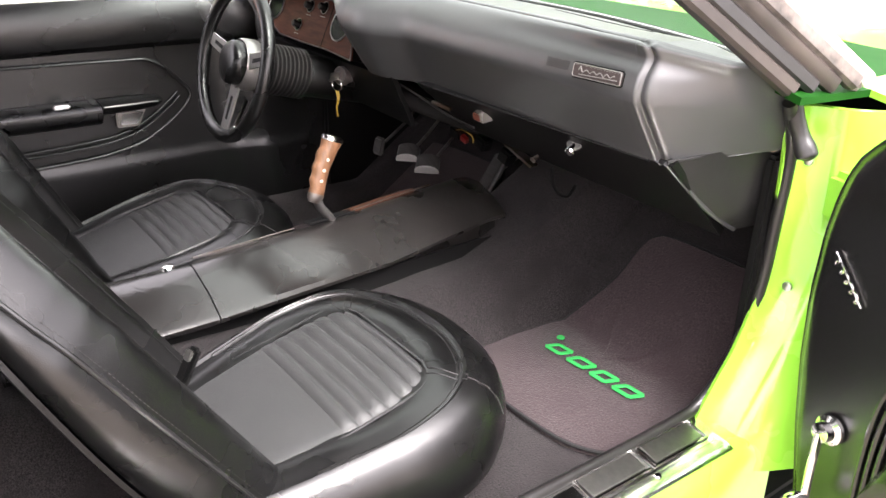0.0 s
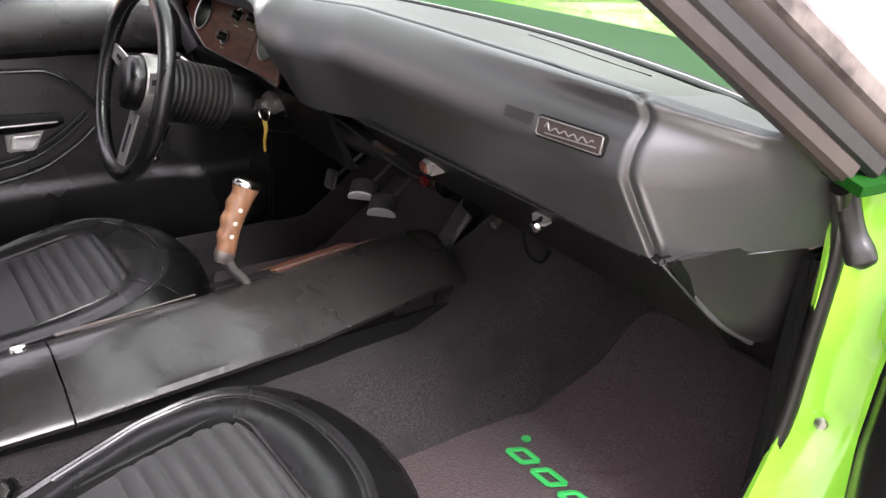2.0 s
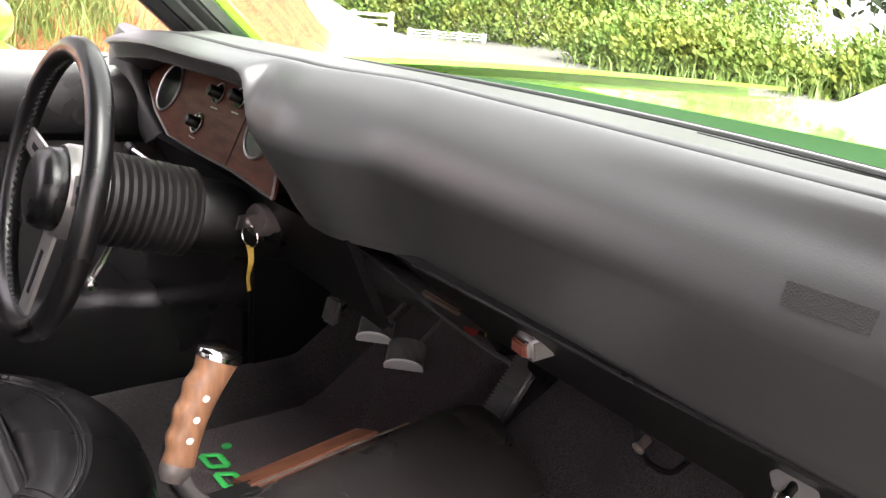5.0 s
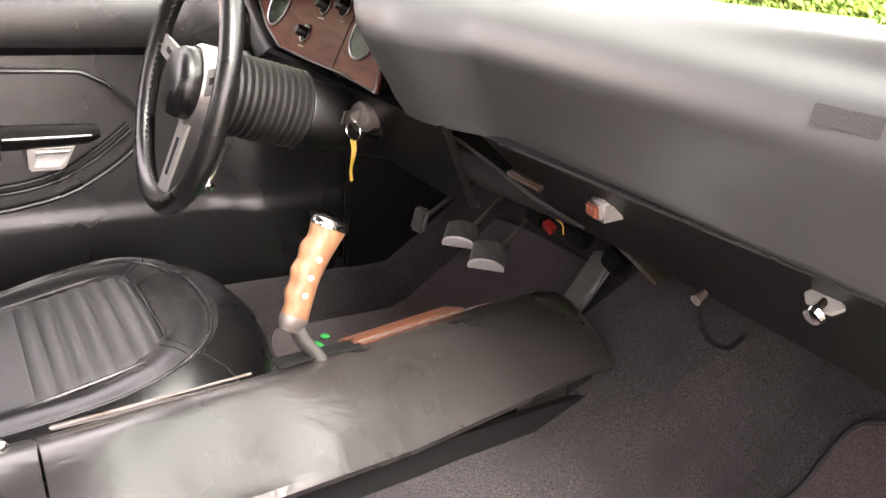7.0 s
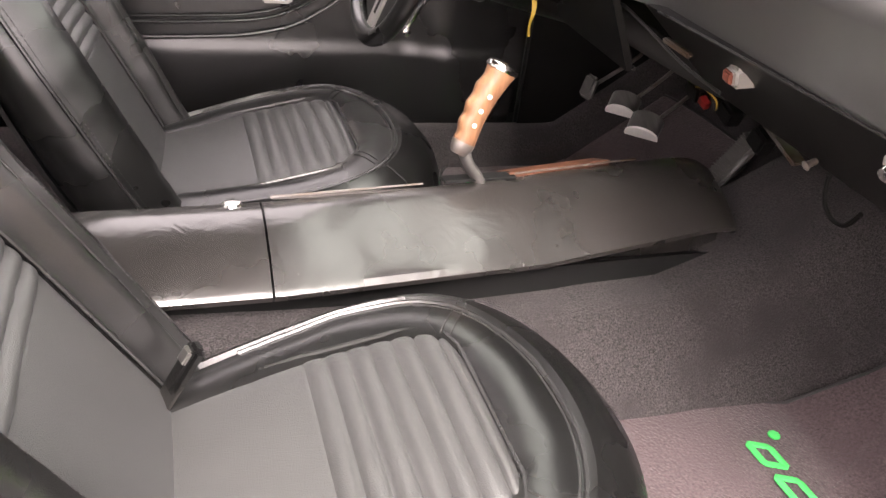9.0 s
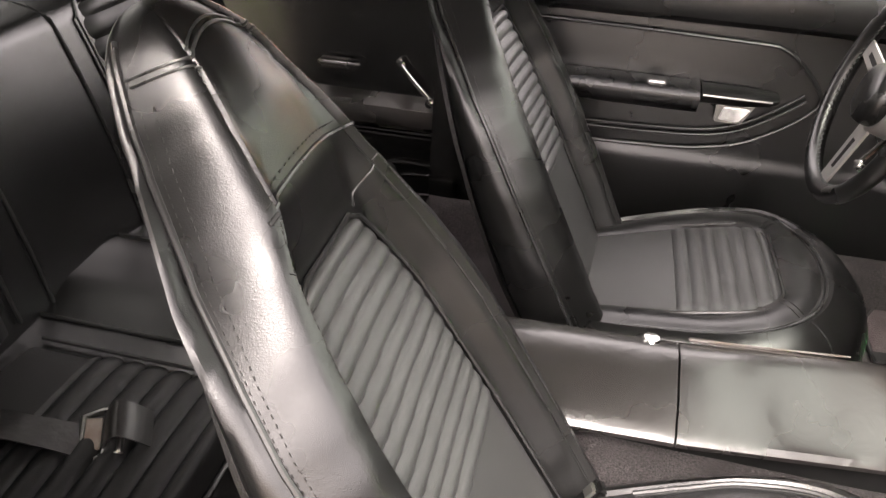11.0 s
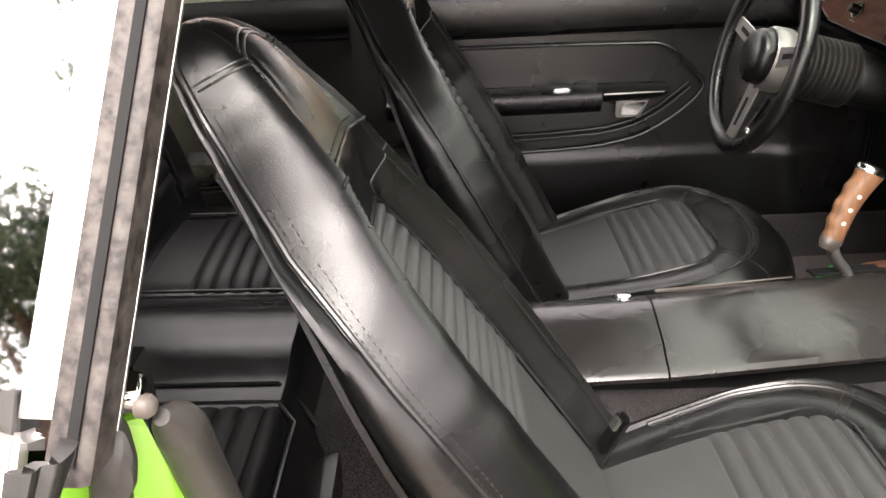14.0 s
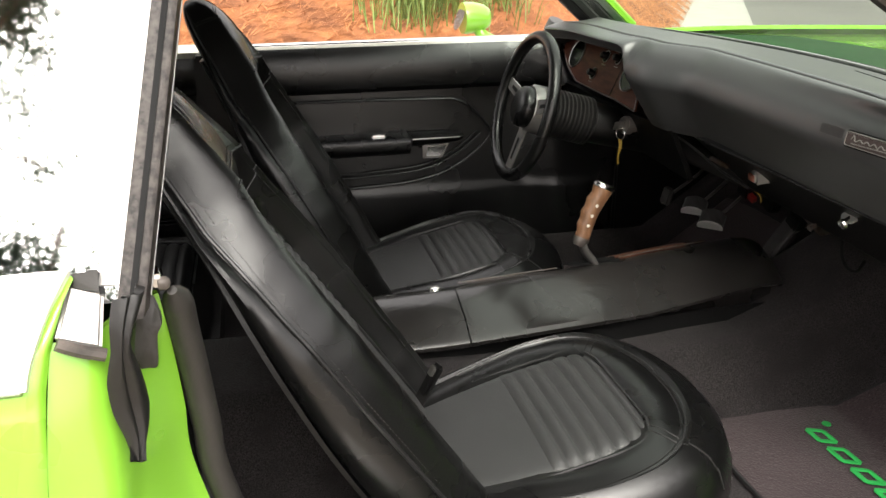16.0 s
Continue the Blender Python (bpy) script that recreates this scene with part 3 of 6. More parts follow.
# ---- floor mats ----
def floor_mat(cx, flip, label, ex, ey):
    m = thing("floor_mat", label, "floor mat", (cx, 0.6, 0), "front floor mats")
    o = [(-0.175, 0.455), (-0.185, 0.53), (-0.176, 0.62), (-0.155, 0.71), (-0.130, 0.79), (-0.112, 0.86), (-0.115, 0.93), (-0.10, 0.965), (-0.04, 0.975), (0.19, 0.97), (0.235, 0.94), (0.248, 0.80), (0.245, 0.62), (0.235, 0.51), (0.21, 0.472), (0.14, 0.445), (0.0, 0.440), (-0.12, 0.445)]
    pts = [Vector((cx + flip * x, y, 0)) for x, y in o]
    ring = spline(pts, 5, True)
    c = sum(ring, Vector()) / len(ring)

    def lift(p, h):
        return Vector((p.x, p.y, floor_z(p.y) + h + 0.002 * noise.noise(Vector((p.x * 9, p.y * 9, 4)))))
    rings = [[lift(p, 0.002) for p in ring]] + [[lift(c + (p - c) * k, 0.014 - 0.004 * (k > 0.99)) for p in ring] for k in (1.0, 0.985, 0.9, 0.7, 0.45, 0.2, 0.03, 0.0005)]
    part("carpet_top", loft(rings, caps=False), MAT, m)
    part("bound_edge", tube([lift(p, 0.012) for p in ring], 0.0035, 6, True), BINDING, m, "dark bound edge")
    # green emblem across the mat: a dot and four slanted rounded frames
    def slab(x, y):
        return Vector((x, y, floor_z(y) + 0.0195))
    def stroke(pl, closed=False):
        bm = tube([slab(x, y) for x, y in pl], 0.0052, 6, closed)
        for v in bm.verts:
            p = floor_z(v.co.y) + 0.0195
            v.co.z = p + (v.co.z - p) * 0.35
        return part("emblem_piece", bm, GREENMARK, m, "green embroidered emblem piece")
    x0 = ex
    part("emblem_piece", turned([(0, 0.001), (0.0, 0.0085), (0.002, 0.008), (0.003, 0.001)], slab(x0 - 0.006, ey + 0.047), slab(x0 - 0.006, ey + 0.047) + Vector((0, 0, 1)), 16), GREENMARK, m, "green embroidered dot")
    for k, w in enumerate((0.046, 0.05, 0.046, 0.05)):
        x = x0 + (0.0, 0.060, 0.122, 0.180)[k]
        sl = 0.012
        fr = [(x, ey), (x + sl, ey + 0.026), (x + sl + w * 0.8, ey + 0.027), (x + w * 0.8, ey + 0.001)]
        dense = []
        for a, b in zip(fr, fr[1:] + fr[:1]):
            for t in (0.08, 0.3, 0.5, 0.7, 0.92):
                dense.append((a[0] + (b[0] - a[0]) * t, a[1] + (b[1] - a[1]) * t))
        stroke(dense, True)


floor_mat(PASSENGER_X + 0.012, 1, "dark purple-brown carpet floor mat with a green emblem, passenger footwell", 0.270, 0.630)
floor_mat(DRIVER_X - 0.012, -1, "dark purple-brown carpet floor mat with a green emblem, below the pedals", -0.510, 0.500)


# ---- console ----
def console_ring(y):
    cx = lerp([(-0.32, 0.006), (0.04, 0.006), (0.71, -0.030)], y)
    hl = lerp([(-0.32, 0.222), (0.0, 0.226), (0.30, 0.236), (0.68, 0.262), (0.72, 0.255)], y)
    hr = lerp([(-0.32, 0.176), (0.05, 0.180), (0.40, 0.188), (0.70, 0.224), (0.72, 0.22)], y)
    L, R = cx - 0.082, cx + 0.072
    dish = -0.017 * math.exp(-((y - 0.20) / 0.075) ** 2)
    pts = [(L, 0.10), (L, hl - 0.012), (L + 0.004, hl - 0.003), (L + 0.012, hl), (L + 0.04, hl + 0.002 + dish * 0.5), (cx, (hl * 0.62 + hr * 0.38) + 0.006 + dish), (cx + 0.03, hl * 0.35 + hr * 0.65 + 0.008 + dish), (R - 0.020, hr + 0.010 + dish * 0.5), (R - 0.006, hr + 0.003), (R, hr - 0.004), (R - 0.002, hr - 0.012), (R - 0.012, hr - 0.018), (R - 0.040, hr - 0.021), (R - 0.044, 0.10)]
    return [Vector((x, y, z)) for x, z in pts]


con = thing("center_console", "black grained plastic center console between the bucket seats", "car console", (0, 0.2, 0.1))
seam = 0.036
part("console_body", loft([console_ring(y) for y in steps(seam + 0.0015, 0.66, 50)] + [[Vector((p.x * (1 - 0.05 * k * k) - 0.003 * k, 0.66 + (0.052 + 0.25 * (p.x + 0.03) * -0.3) * k, 0.10 + (p.z - 0.10) * (1 - 0.05 * k ** 4))) for p in console_ring(0.66)] for k in (0.3, 0.6, 0.85, 1.0)]), CONSOLE, con)
part("console_lid", loft([console_ring(y) for y in steps(-0.30, seam - 0.0015, 26)]), CONSOLE, con, "closed storage lid at the rear of the console")
bm = turned([(0, 0.001), (0, 0.012), (0.004, 0.013), (0.008, 0.010), (0.009, 0.001)], (-0.066, 0.0, 0.222), (-0.064, 0.0, 0.3), 20)
part("lid_button", bm, CHROME, con, "round chrome push-button latch")
# trim strips along the driver's edge
part("wood_strip", block((0.048, 0.17, 0.008), pose(-0.117, 0.475, 0.240, 4, -22, 3), 0.002), WOODTRIM, con, "wood-grain trim strip")
part("wood_strip", block((0.012, 0.20, 0.005), pose(-0.080, 0.150, 0.2285, 1, -20, 0), 0.002), PILLARTRIM, con, "worn pale trim strip")
for y0, y1 in ((0.05, 0.26), (0.40, 0.60)):
    part("chrome_edge", tube([(lerp([(0.0, -0.074), (0.7, -0.107)], y) + 0.004, y, lerp([(0.0, 0.2295), (0.30, 0.2395), (0.68, 0.2655)], y)) for y in steps(y0, y1, 6)], 0.0016, 6), WORN, con, "thin worn metal trim edge")
part("shifter_slot", block((0.030, 0.11, 0.004), pose(-0.092, 0.345, 0.2405, 2, -10, 0), 0.0015), DARK, con)
part("console_foot", loft([[Vector((x, y, z)) for x, z in ((-0.10, 0.0), (-0.085, 0.12), (0.036 - 0.04 * max(0, y - 0.3), 0.16), (0.044 - 0.04 * max(0, y - 0.3), 0.0))] for y in steps(-0.28, 0.69, 6)]), DARK, con)

# ---- gear lever ----
gl = thing("gear_shifter", "pistol-grip gear shifter with a walnut grip and chrome cap", "gear lever", (-0.10, 0.30, 0.23))
part("lever", tube(spline([(-0.082, 0.352, 0.20), (-0.082, 0.342, 0.240), (-0.086, 0.322, 0.268), (-0.089, 0.314, 0.296)], 6), [0.0105] * 18 + [0.0095], 10, flat=0.6), STEELDARK, gl, "worn flat steel lever")


def grip_ring(t):
    c = Vector((-0.089, 0.315, 0.296)).lerp(Vector((-0.0995, 0.360, 0.396)), t) + Vector((0, -0.007, 0)) * math.sin(t * math.pi)
    ax = Vector((-0.012, 0.050, 0.112)).normalized()
    side = Vector((1, 0, 0)) - ax * ax.x
    side.normalize()
    fore = ax.cross(side)
    wave = 0.0016 * math.cos(t * 8 * math.pi)
    a = lerp([(0, 0.0125), (0.12, 0.0135), (0.5, 0.0145), (0.9, 0.0165), (1, 0.0175)], t)
    b = lerp([(0, 0.0165), (0.15, 0.0175), (0.5, 0.0185), (0.9, 0.0205), (1, 0.0215)], t)
    return [c + side * a * math.cos(q) + fore * (b + wave * (math.sin(q) < 0)) * math.sin(q) for q in (2 * math.pi * k / 20 for k in range(20))]


part("grip", loft([grip_ring(t) for t in steps(0, 1, 28)]), WOOD, gl, "carved walnut grip with finger waves")
top = grip_ring(1.0)
ct = sum(top, Vector()) / len(top)
axg = Vector((-0.012, 0.050, 0.112)).normalized()
part("grip_cap", loft([[ct + (p - ct) * k + axg * h for p in top] for k, h in ((1.06, 0.0), (1.08, 0.004), (1.04, 0.008), (0.85, 0.011), (0.4, 0.012))]), CHROME, gl, "chrome cap")
bot = grip_ring(0.0)
cb = sum(bot, Vector()) / len(bot)
part("grip_collar", loft([[cb + (p - cb) * k - axg * h for p in bot] for k, h in ((1.02, -0.002), (1.02, 0.004), (0.92, 0.010), (0.70, 0.017))]), WORN, gl, "worn metal collar")
for t in (0.28, 0.48, 0.68):
    r = grip_ring(t)
    p = r[0]
    part("rivet", turned([(0, 0.001), (0, 0.0042), (0.0012, 0.0036), (0.0022, 0.0008)], p - Vector((0.0012, 0, 0)), p + Vector((1, 0, 0.1)), 10), RIVET, gl, "bright rivet")

# ---- dashboard ----
dash = thing("dashboard", "black padded vinyl dashboard with wood-grain instrument panel", "dashboard", (0, 0.55, 0.5))


def glass_foot(x):
    """Where the curved windshield meets the cowl."""
    return 0.745 - 0.333 * x * x


def dash_profile(x, groove=1.0):
    """(y, z) round the pad from the windshield over the leaning face and the knee to the under edge."""
    flare = smooth01((0.03 - x) / 0.13)
    r = lerp([(-0.1, 0.500), (0.2, 0.490), (0.4, 0.478), (0.59, 0.462)], x) - 0.045 * flare
    k = lerp([(-0.1, 0.455), (0.3, 0.444), (0.585, 0.438)], x) - 0.045 * flare
    d = 0.0062 * groove
    f = glass_foot(x) - 0.006
    return [(f, 0.646), (f - 0.008, 0.656), (0.5 * f + 0.276, 0.667), (0.56, 0.677), (r + 0.022, 0.6835), (r + 0.0065, 0.6845), (r + 0.0026, 0.6840 - d), (r - 0.002, 0.6828), (r - 0.012, 0.6785), (k + 0.017, 0.662), (k + 0.005, 0.642), (k, 0.622), (k + 0.0005, 0.609), (k + 0.005, 0.599), (k + 0.020, 0.575), (k + 0.036, 0.551), (k + 0.052, 0.528), (k + 0.058, 0.518), (k + 0.065, 0.513), (k + 0.10, 0.511), (0.66, 0.512), (0.70, 0.53)]


def dash_section(x):
    return [Vector((x, y, z)) for y, z in dash_profile(x, 1 - smooth01((x - 0.40) / 0.08))]


XL = -0.66
OPENING = [(-0.66, 0.630), (-0.60, 0.645), (-0.40, 0.652), (-0.21, 0.655), (-0.178, 0.651), (-0.166, 0.643), (-0.160, 0.628), (-0.157, 0.595), (-0.154, 0.560), (-0.150, 0.532), (-0.130, 0.512)]


def hood_section(x):
    """The pad carried on over the instruments, its face cut away below."""
    low = lerp(OPENING, x)
    c = (0.682 - low) / 0.170
    droop = 0.016 * (min(0.0, x + 0.35) / 0.27) ** 2
    back = 0.060 * smooth01((XL + 0.08 - x) / 0.08) - 0.016 * smooth01((-0.13 - x) / 0.12)
    prof = dash_profile(x)
    knee = prof[10][0]
    out = []
    for k, (y, z) in enumerate(prof):
        if k >= 8:
            z = low + (z - 0.512) * c if z < 0.682 else z
            if k < 19:
                y = knee + (y - knee) * (c if y > knee and k > 10 else 1)
        front = smooth01((0.60 - y) / 0.12)
        out.append(Vector((x, y + back * front, z - droop * front)))
    return out


def dash_turn(x):
    """The pad's outboard end: the section swept forward to the pillar, its wedge flattening out."""
    g = x - 0.590
    reach = 0.5 * (g + math.sqrt(g * g + 0.00016)) - 0.0009
    prof = dash_profile(0.585, 0.0)
    flat = 0.7 * smooth01((x - 0.605) / 0.07)
    (yt, zt), (yb, zb) = prof[8], prof[18]
    out = []
    for k, (y, z) in enumerate(prof):
        w = max(0.0, min(1.0, (z - 0.512) / 0.172))
        if 8 <= k <= 18:
            y += (yt + (yb - yt) * (zt - z) / (zt - zb) - y) * flat
        f = reach * (1.75 - 1.05 * w)
        if k >= 4:
            y = y + f if k <= 18 else max(y, prof[18][0] + f + 0.004 * (k - 18))
        else:
            y = max(y, prof[4][0] + f + 0.006 * (4 - k))
        y += 0.035 * smooth01((x - 0.668) / 0.026)
        out.append(Vector((x, y, z - 0.22 * max(0.0, g) * w + 0.24 * max(0.0, g) * (1 - w))))
    return out


def pad_groove(x, a):
    """Depth of the sewn groove that leaves the top edge, rounds the corner and runs down the end of the face."""
    if x < 0.555:
        d = -a
    else:
        d = math.hypot(x - 0.555, a - 0.032) - 0.032 if a < 0.032 else x - 0.587
    k = smooth01((x - 0.40) / 0.08)
    return k * (-0.0048 * math.exp(-(d / 0.0040) ** 2) + 0.0016 * smooth01((x - 0.55) / 0.03) * math.exp(-((d - 0.011) / 0.006) ** 2) + 0.0008 * math.exp(-((d + 0.009) / 0.005) ** 2))


def pad_rings(sections):
    """Close rings through the sections, with the groove pressed in."""
    dense = [spline(r, 5) for r in sections]
    out = []
    for i, ring in enumerate(dense):
        arc = [0.0]
        for p, q in zip(ring, ring[1:]):
            arc.append(arc[-1] + (q - p).length)
        row = []
        for j, p in enumerate(ring):
            g = pad_groove(p.x, arc[j] - arc[30]) if 22 <= j <= 94 else 0.0
            if g:
                du = dense[min(i + 1, len(dense) - 1)][j] - dense[max(i - 1, 0)][j]
                nrm = du.cross(ring[j + 1] - ring[j - 1]).normalized()
                p = p + nrm * (g if nrm.z - nrm.y > 0 else -g)
            row.append(p)
        out.append(row)
    return out


rings = [hood_section(x) for x in steps(XL, -0.20, 22) + steps(-0.195, -0.112, 26)]
rings += [dash_section(x) for x in steps(-0.105, 0.535, 40) + steps(0.538, 0.562, 12)]
rings += [dash_turn(x) for x in steps(0.564, 0.622, 40) + steps(0.626, 0.688, 14)]
part("dash_pad", loft(pad_rings(rings)), PAD, dash)


# outboard end of the pad: faces leaning away to the pillar
def end_cap(u, v):
    a = Vector(spline([(0.585, 0.50, 0.676), (0.588, 0.462, 0.661), (0.580, 0.447, 0.603), (0.600, 0.504, 0.518), (0.618, 0.60, 0.43), (0.625, 0.66, 0.392)], 10)[min(50, int(round(v * 50)))])
    b = Vector(spline([(0.712, 0.60, 0.655), (0.715, 0.595, 0.640), (0.708, 0.60, 0.600), (0.668, 0.665, 0.545), (0.657, 0.69, 0.45), (0.645, 0.71, 0.40)], 10)[min(50, int(round(v * 50)))])
    bulge = math.sin(math.pi * min(1, u)) * 0.010
    return a.lerp(b, u) + Vector((0.3, -1, 0.1)).normalized() * bulge


part("dash_end", sheet(end_cap, steps(0, 1, 20), steps(0.60, 1, 22), -0.012), DASHEND, dash, "black padded dash end beside the pillar")
edge = spline([(0.598, 0.503, 0.516), (0.606, 0.55, 0.472), (0.613, 0.60, 0.428), (0.620, 0.66, 0.390)], 10)
part("dash_end_bead", tube(edge, 0.0042, 10), PAD, dash, "rolled vinyl edge of the lower dash end")
part("dash_end_crease", tube(spline([(0.602, 0.500, 0.520), (0.634, 0.580, 0.530), (0.664, 0.655, 0.543)], 8), 0.0025, 6), PIPING, dash)
part("end_screw", turned([(0, 0.001), (0, 0.010), (0.004, 0.010), (0.006, 0.006), (0.006, 0.001)], (0.662, 0.655, 0.535), (0.70, 0.55, 0.55), 14), WORN, dash, "worn screw head")
# surround of the instruments
side_l = spline([(-0.66, 0.46, 0.665), (-0.675, 0.45, 0.62), (-0.665, 0.47, 0.56), (-0.645, 0.49, 0.51)], 8)
part("opening_edge", tube(side_l, 0.024, 12), PAD, dash)
part("instrument_back", block((0.58, 0.02, 0.15), pose(-0.38, 0.60, 0.56), 0.004), DARK, dash)
# wood panel: leaning back at the foot, its lower edge rising to the left
PW = pose(-0.40, 0.478, 0.586, 66, 0, 0)
panel_out = [(-0.265, 0.065), (-0.262, 0.012), (-0.18, -0.028), (-0.10, -0.052), (0.0, -0.054), (0.12, -0.054), (0.226, -0.060), (0.216, -0.036), (0.208, 0.0), (0.210, 0.04), (0.214, 0.068)]
wp = part("wood_panel", prism(panel_out, 0.004, PW, 0.0), WOODPANEL, dash, "wood-grain instrument panel", 30)
part("panel_bezel", tube([PW @ Vector((x, y, 0.005)) for x, y in panel_out], 0.0018, 6, True), STEEL, dash, "thin chrome surround")


def dial(x, y, r, name="gauge"):
    c, d = PW @ Vector((x, y, 0.004)), (PW.to_3x3() @ Vector((0, 0, 1)))
    g = part(name, turned([(0, 0.001), (0, r * 0.93), (0.002, r * 0.93), (0.0022, 0.001)], c, c + d, 28), DIALFACE, dash)
    dd_, aa_, cc_ = lathe_axis(c, c + d)
    part("ring", tube([c + d * 0.002 + (aa_ * math.cos(q) + cc_ * math.sin(q)) * r * 0.96 for q in (2 * math.pi * k / 32 for k in range(32))], r * 0.035 + 0.0005, 6, True), STEEL, g, "chrome ring")


dial(0.146, 0.004, 0.036)
dial(-0.16, 0.010, 0.036)
for x, y in ((0.0, 0.026), (0.062, 0.030), (-0.028, -0.020)):
    dial(x, y, 0.014, "switch_recess")
    c, d = PW @ Vector((x, y, 0.006)), PW.to_3x3() @ Vector((0, 0, 1))
    part("switch_knob", turned([(0, 0.008), (0.012, 0.008), (0.015, 0.006), (0.016, 0.001)], c, c + d, 16), HARD, dash)
    for k in range(3):
        part("switch_marking", block((0.0045, 0.0015, 0.0008), PW @ pose(x - 0.007 + 0.007 * k, y - 0.0195, 0.0046), 0.0), STEEL, dash, "tiny unreadable marking bar", 0)
part("panel_joint", block((0.0012, 0.11, 0.001), PW @ pose(0.094, 0.0, 0.0045), 0.0), DARK, dash, "", 0)
# lower panel below the instruments
part("lower_panel", sheet(lambda u, v: (-0.64 + 0.58 * u, 0.485 + 0.05 * v + 0.03 * (1 - u) * 0, 0.520 - (0.085 + 0.02 * u) * v), steps(0, 1, 16), steps(0, 1, 6), 0.01), HARD, dash)
part("lower_panel_edge", tube([(x, 0.537, 0.432 - 0.018 * (x + 0.64) / 0.58) for x in steps(-0.62, -0.06, 12)], 0.003, 6), PIPING, dash)
part("trim_line", tube(spline([(-0.115, 0.492, 0.492), (-0.075, 0.500, 0.499), (-0.03, 0.51, 0.488), (0.06, 0.525, 0.462), (0.13, 0.535, 0.452)], 6), 0.0022, 6), PIPING, dash)
# glove-box panel and lower lip to the passenger's side
part("glove_panel", sheet(lambda u, v: (-0.02 + 0.63 * u, 0.502 + 0.14 * v, 0.514 - 0.115 * v - 0.02 * u * v), steps(0, 1, 16), steps(0, 1, 8), -0.012), HARD, dash)
slot = [(0.185, 0.668), (0.27, 0.645), (0.36, 0.615), (0.44, 0.585), (0.50, 0.560)]
part("deck_slot", tube(spline([(x, y, lerp(sorted(dash_profile(x)[1:5]), y) + 0.0004) for x, y in slot], 6), 0.0011, 6), DARK, dash, "thin dark vent slot in the dash top")
part("lip_line", tube([(x, 0.500, 0.514) for x in steps(0.02, 0.57, 12)], 0.0018, 6), PIPING, dash)

# badge and ash-tray grain patch on the pad face
BG = pose(0.5145, 0.4372, 0.6325, 80, 0, 3.6)
bd = thing("dash_badge", "chrome-framed dark badge plate on the dashboard pad", "badge", (0.509, 0.444, 0.634))
o = [(-0.042, -0.0070), (-0.040, -0.0088), (0.040, -0.0088), (0.042, -0.0070), (0.042, 0.0070), (0.040, 0.0088), (-0.040, 0.0088), (-0.042, 0.0070)]
part("badge_plate", block((0.086, 0.0185, 0.006), BG, 0.0025), BADGE, bd)
part("badge_frame", tube([BG @ Vector((x, y, 0.003)) for x, y in o], 0.0007, 6, True), BRUSHED, bd, "chrome frame")
part("badge_recess", tube([BG @ Vector((x * 1.05, y * 1.18, 0.0)) for x, y in o], 0.0012, 6, True), DARK, bd)
part("emblem_wave", tube([BG @ Vector((-0.032 + 0.064 * q, 0.0005 + (0.0016 + 0.0035 * math.exp(-((q - 0.06) / 0.05) ** 2) + 0.002 * math.exp(-((q - 0.72) / 0.04) ** 2)) * math.sin(q * 34), 0.0036)) for q in steps(0, 1, 120)], 0.0008, 5), BRUSHED, bd, "plain bright wavy stroke")
part("emblem_bar", tube([BG @ Vector((-0.030 + 0.066 * q, -0.0052 + 0.002 * q, 0.0036)) for q in steps(0, 1, 8)], 0.0008, 5), BRUSHED, bd, "plain bright underline")
gp = part("grain_patch", block((0.046, 0.013, 0.0014), pose(0.4310, 0.4430, 0.6325, 78, 0, 0.5), 0.0004), PADGRAIN)
tagged(gp, "small rectangle of coarse grain pressed into dash vinyl", "dash patch")


# ---- steering wheel and column ----
HUB = Vector((-0.322, 0.260, 0.523))
AXIS = Vector((0, 0.9659, -0.2588))      # down the column, away from the driver
UPW = Vector((0, 0.2588, 0.9659))
RT = Vector((1, 0, 0))
sw = thing("steering_wheel", "black leather-wrapped steering wheel with brushed metal spokes", "steering wheel", HUB)


def rim(th, r=0.152, off=0.0):
    return HUB + RT * r * math.sin(th) + UPW * r * math.cos(th) + AXIS * off


part("rim", tube([rim(2 * math.pi * k / 72) for k in range(72)], 0.0135, 14, True), LEATHER, sw)
lace = []
for k in range(200):
    th = 2 * math.pi * k / 200
    lace.append(rim(th, 0.1385 + (0.0012 if k % 2 else 0), 0.002 * (1 if k % 2 else -1)))
part("lacing", tube(lace, 0.0014, 5, True), PIPING, sw, "laced seam along the inner rim")
part("hub_pad", turned([(-0.012, 0.001), (-0.012, 0.030), (-0.008, 0.040), (0.0, 0.0445), (0.012, 0.0455), (0.018, 0.044)], HUB - AXIS * 0.006, HUB + AXIS, 36), LEATHER, sw, "round black hub pad")
part("hub_ring", turned([(0.010, 0.044), (0.008, 0.049), (0.014, 0.052), (0.040, 0.053), (0.046, 0.050), (0.046, 0.03)], HUB, HUB + AXIS, 36), BRUSHED, sw, "brushed metal hub ring")
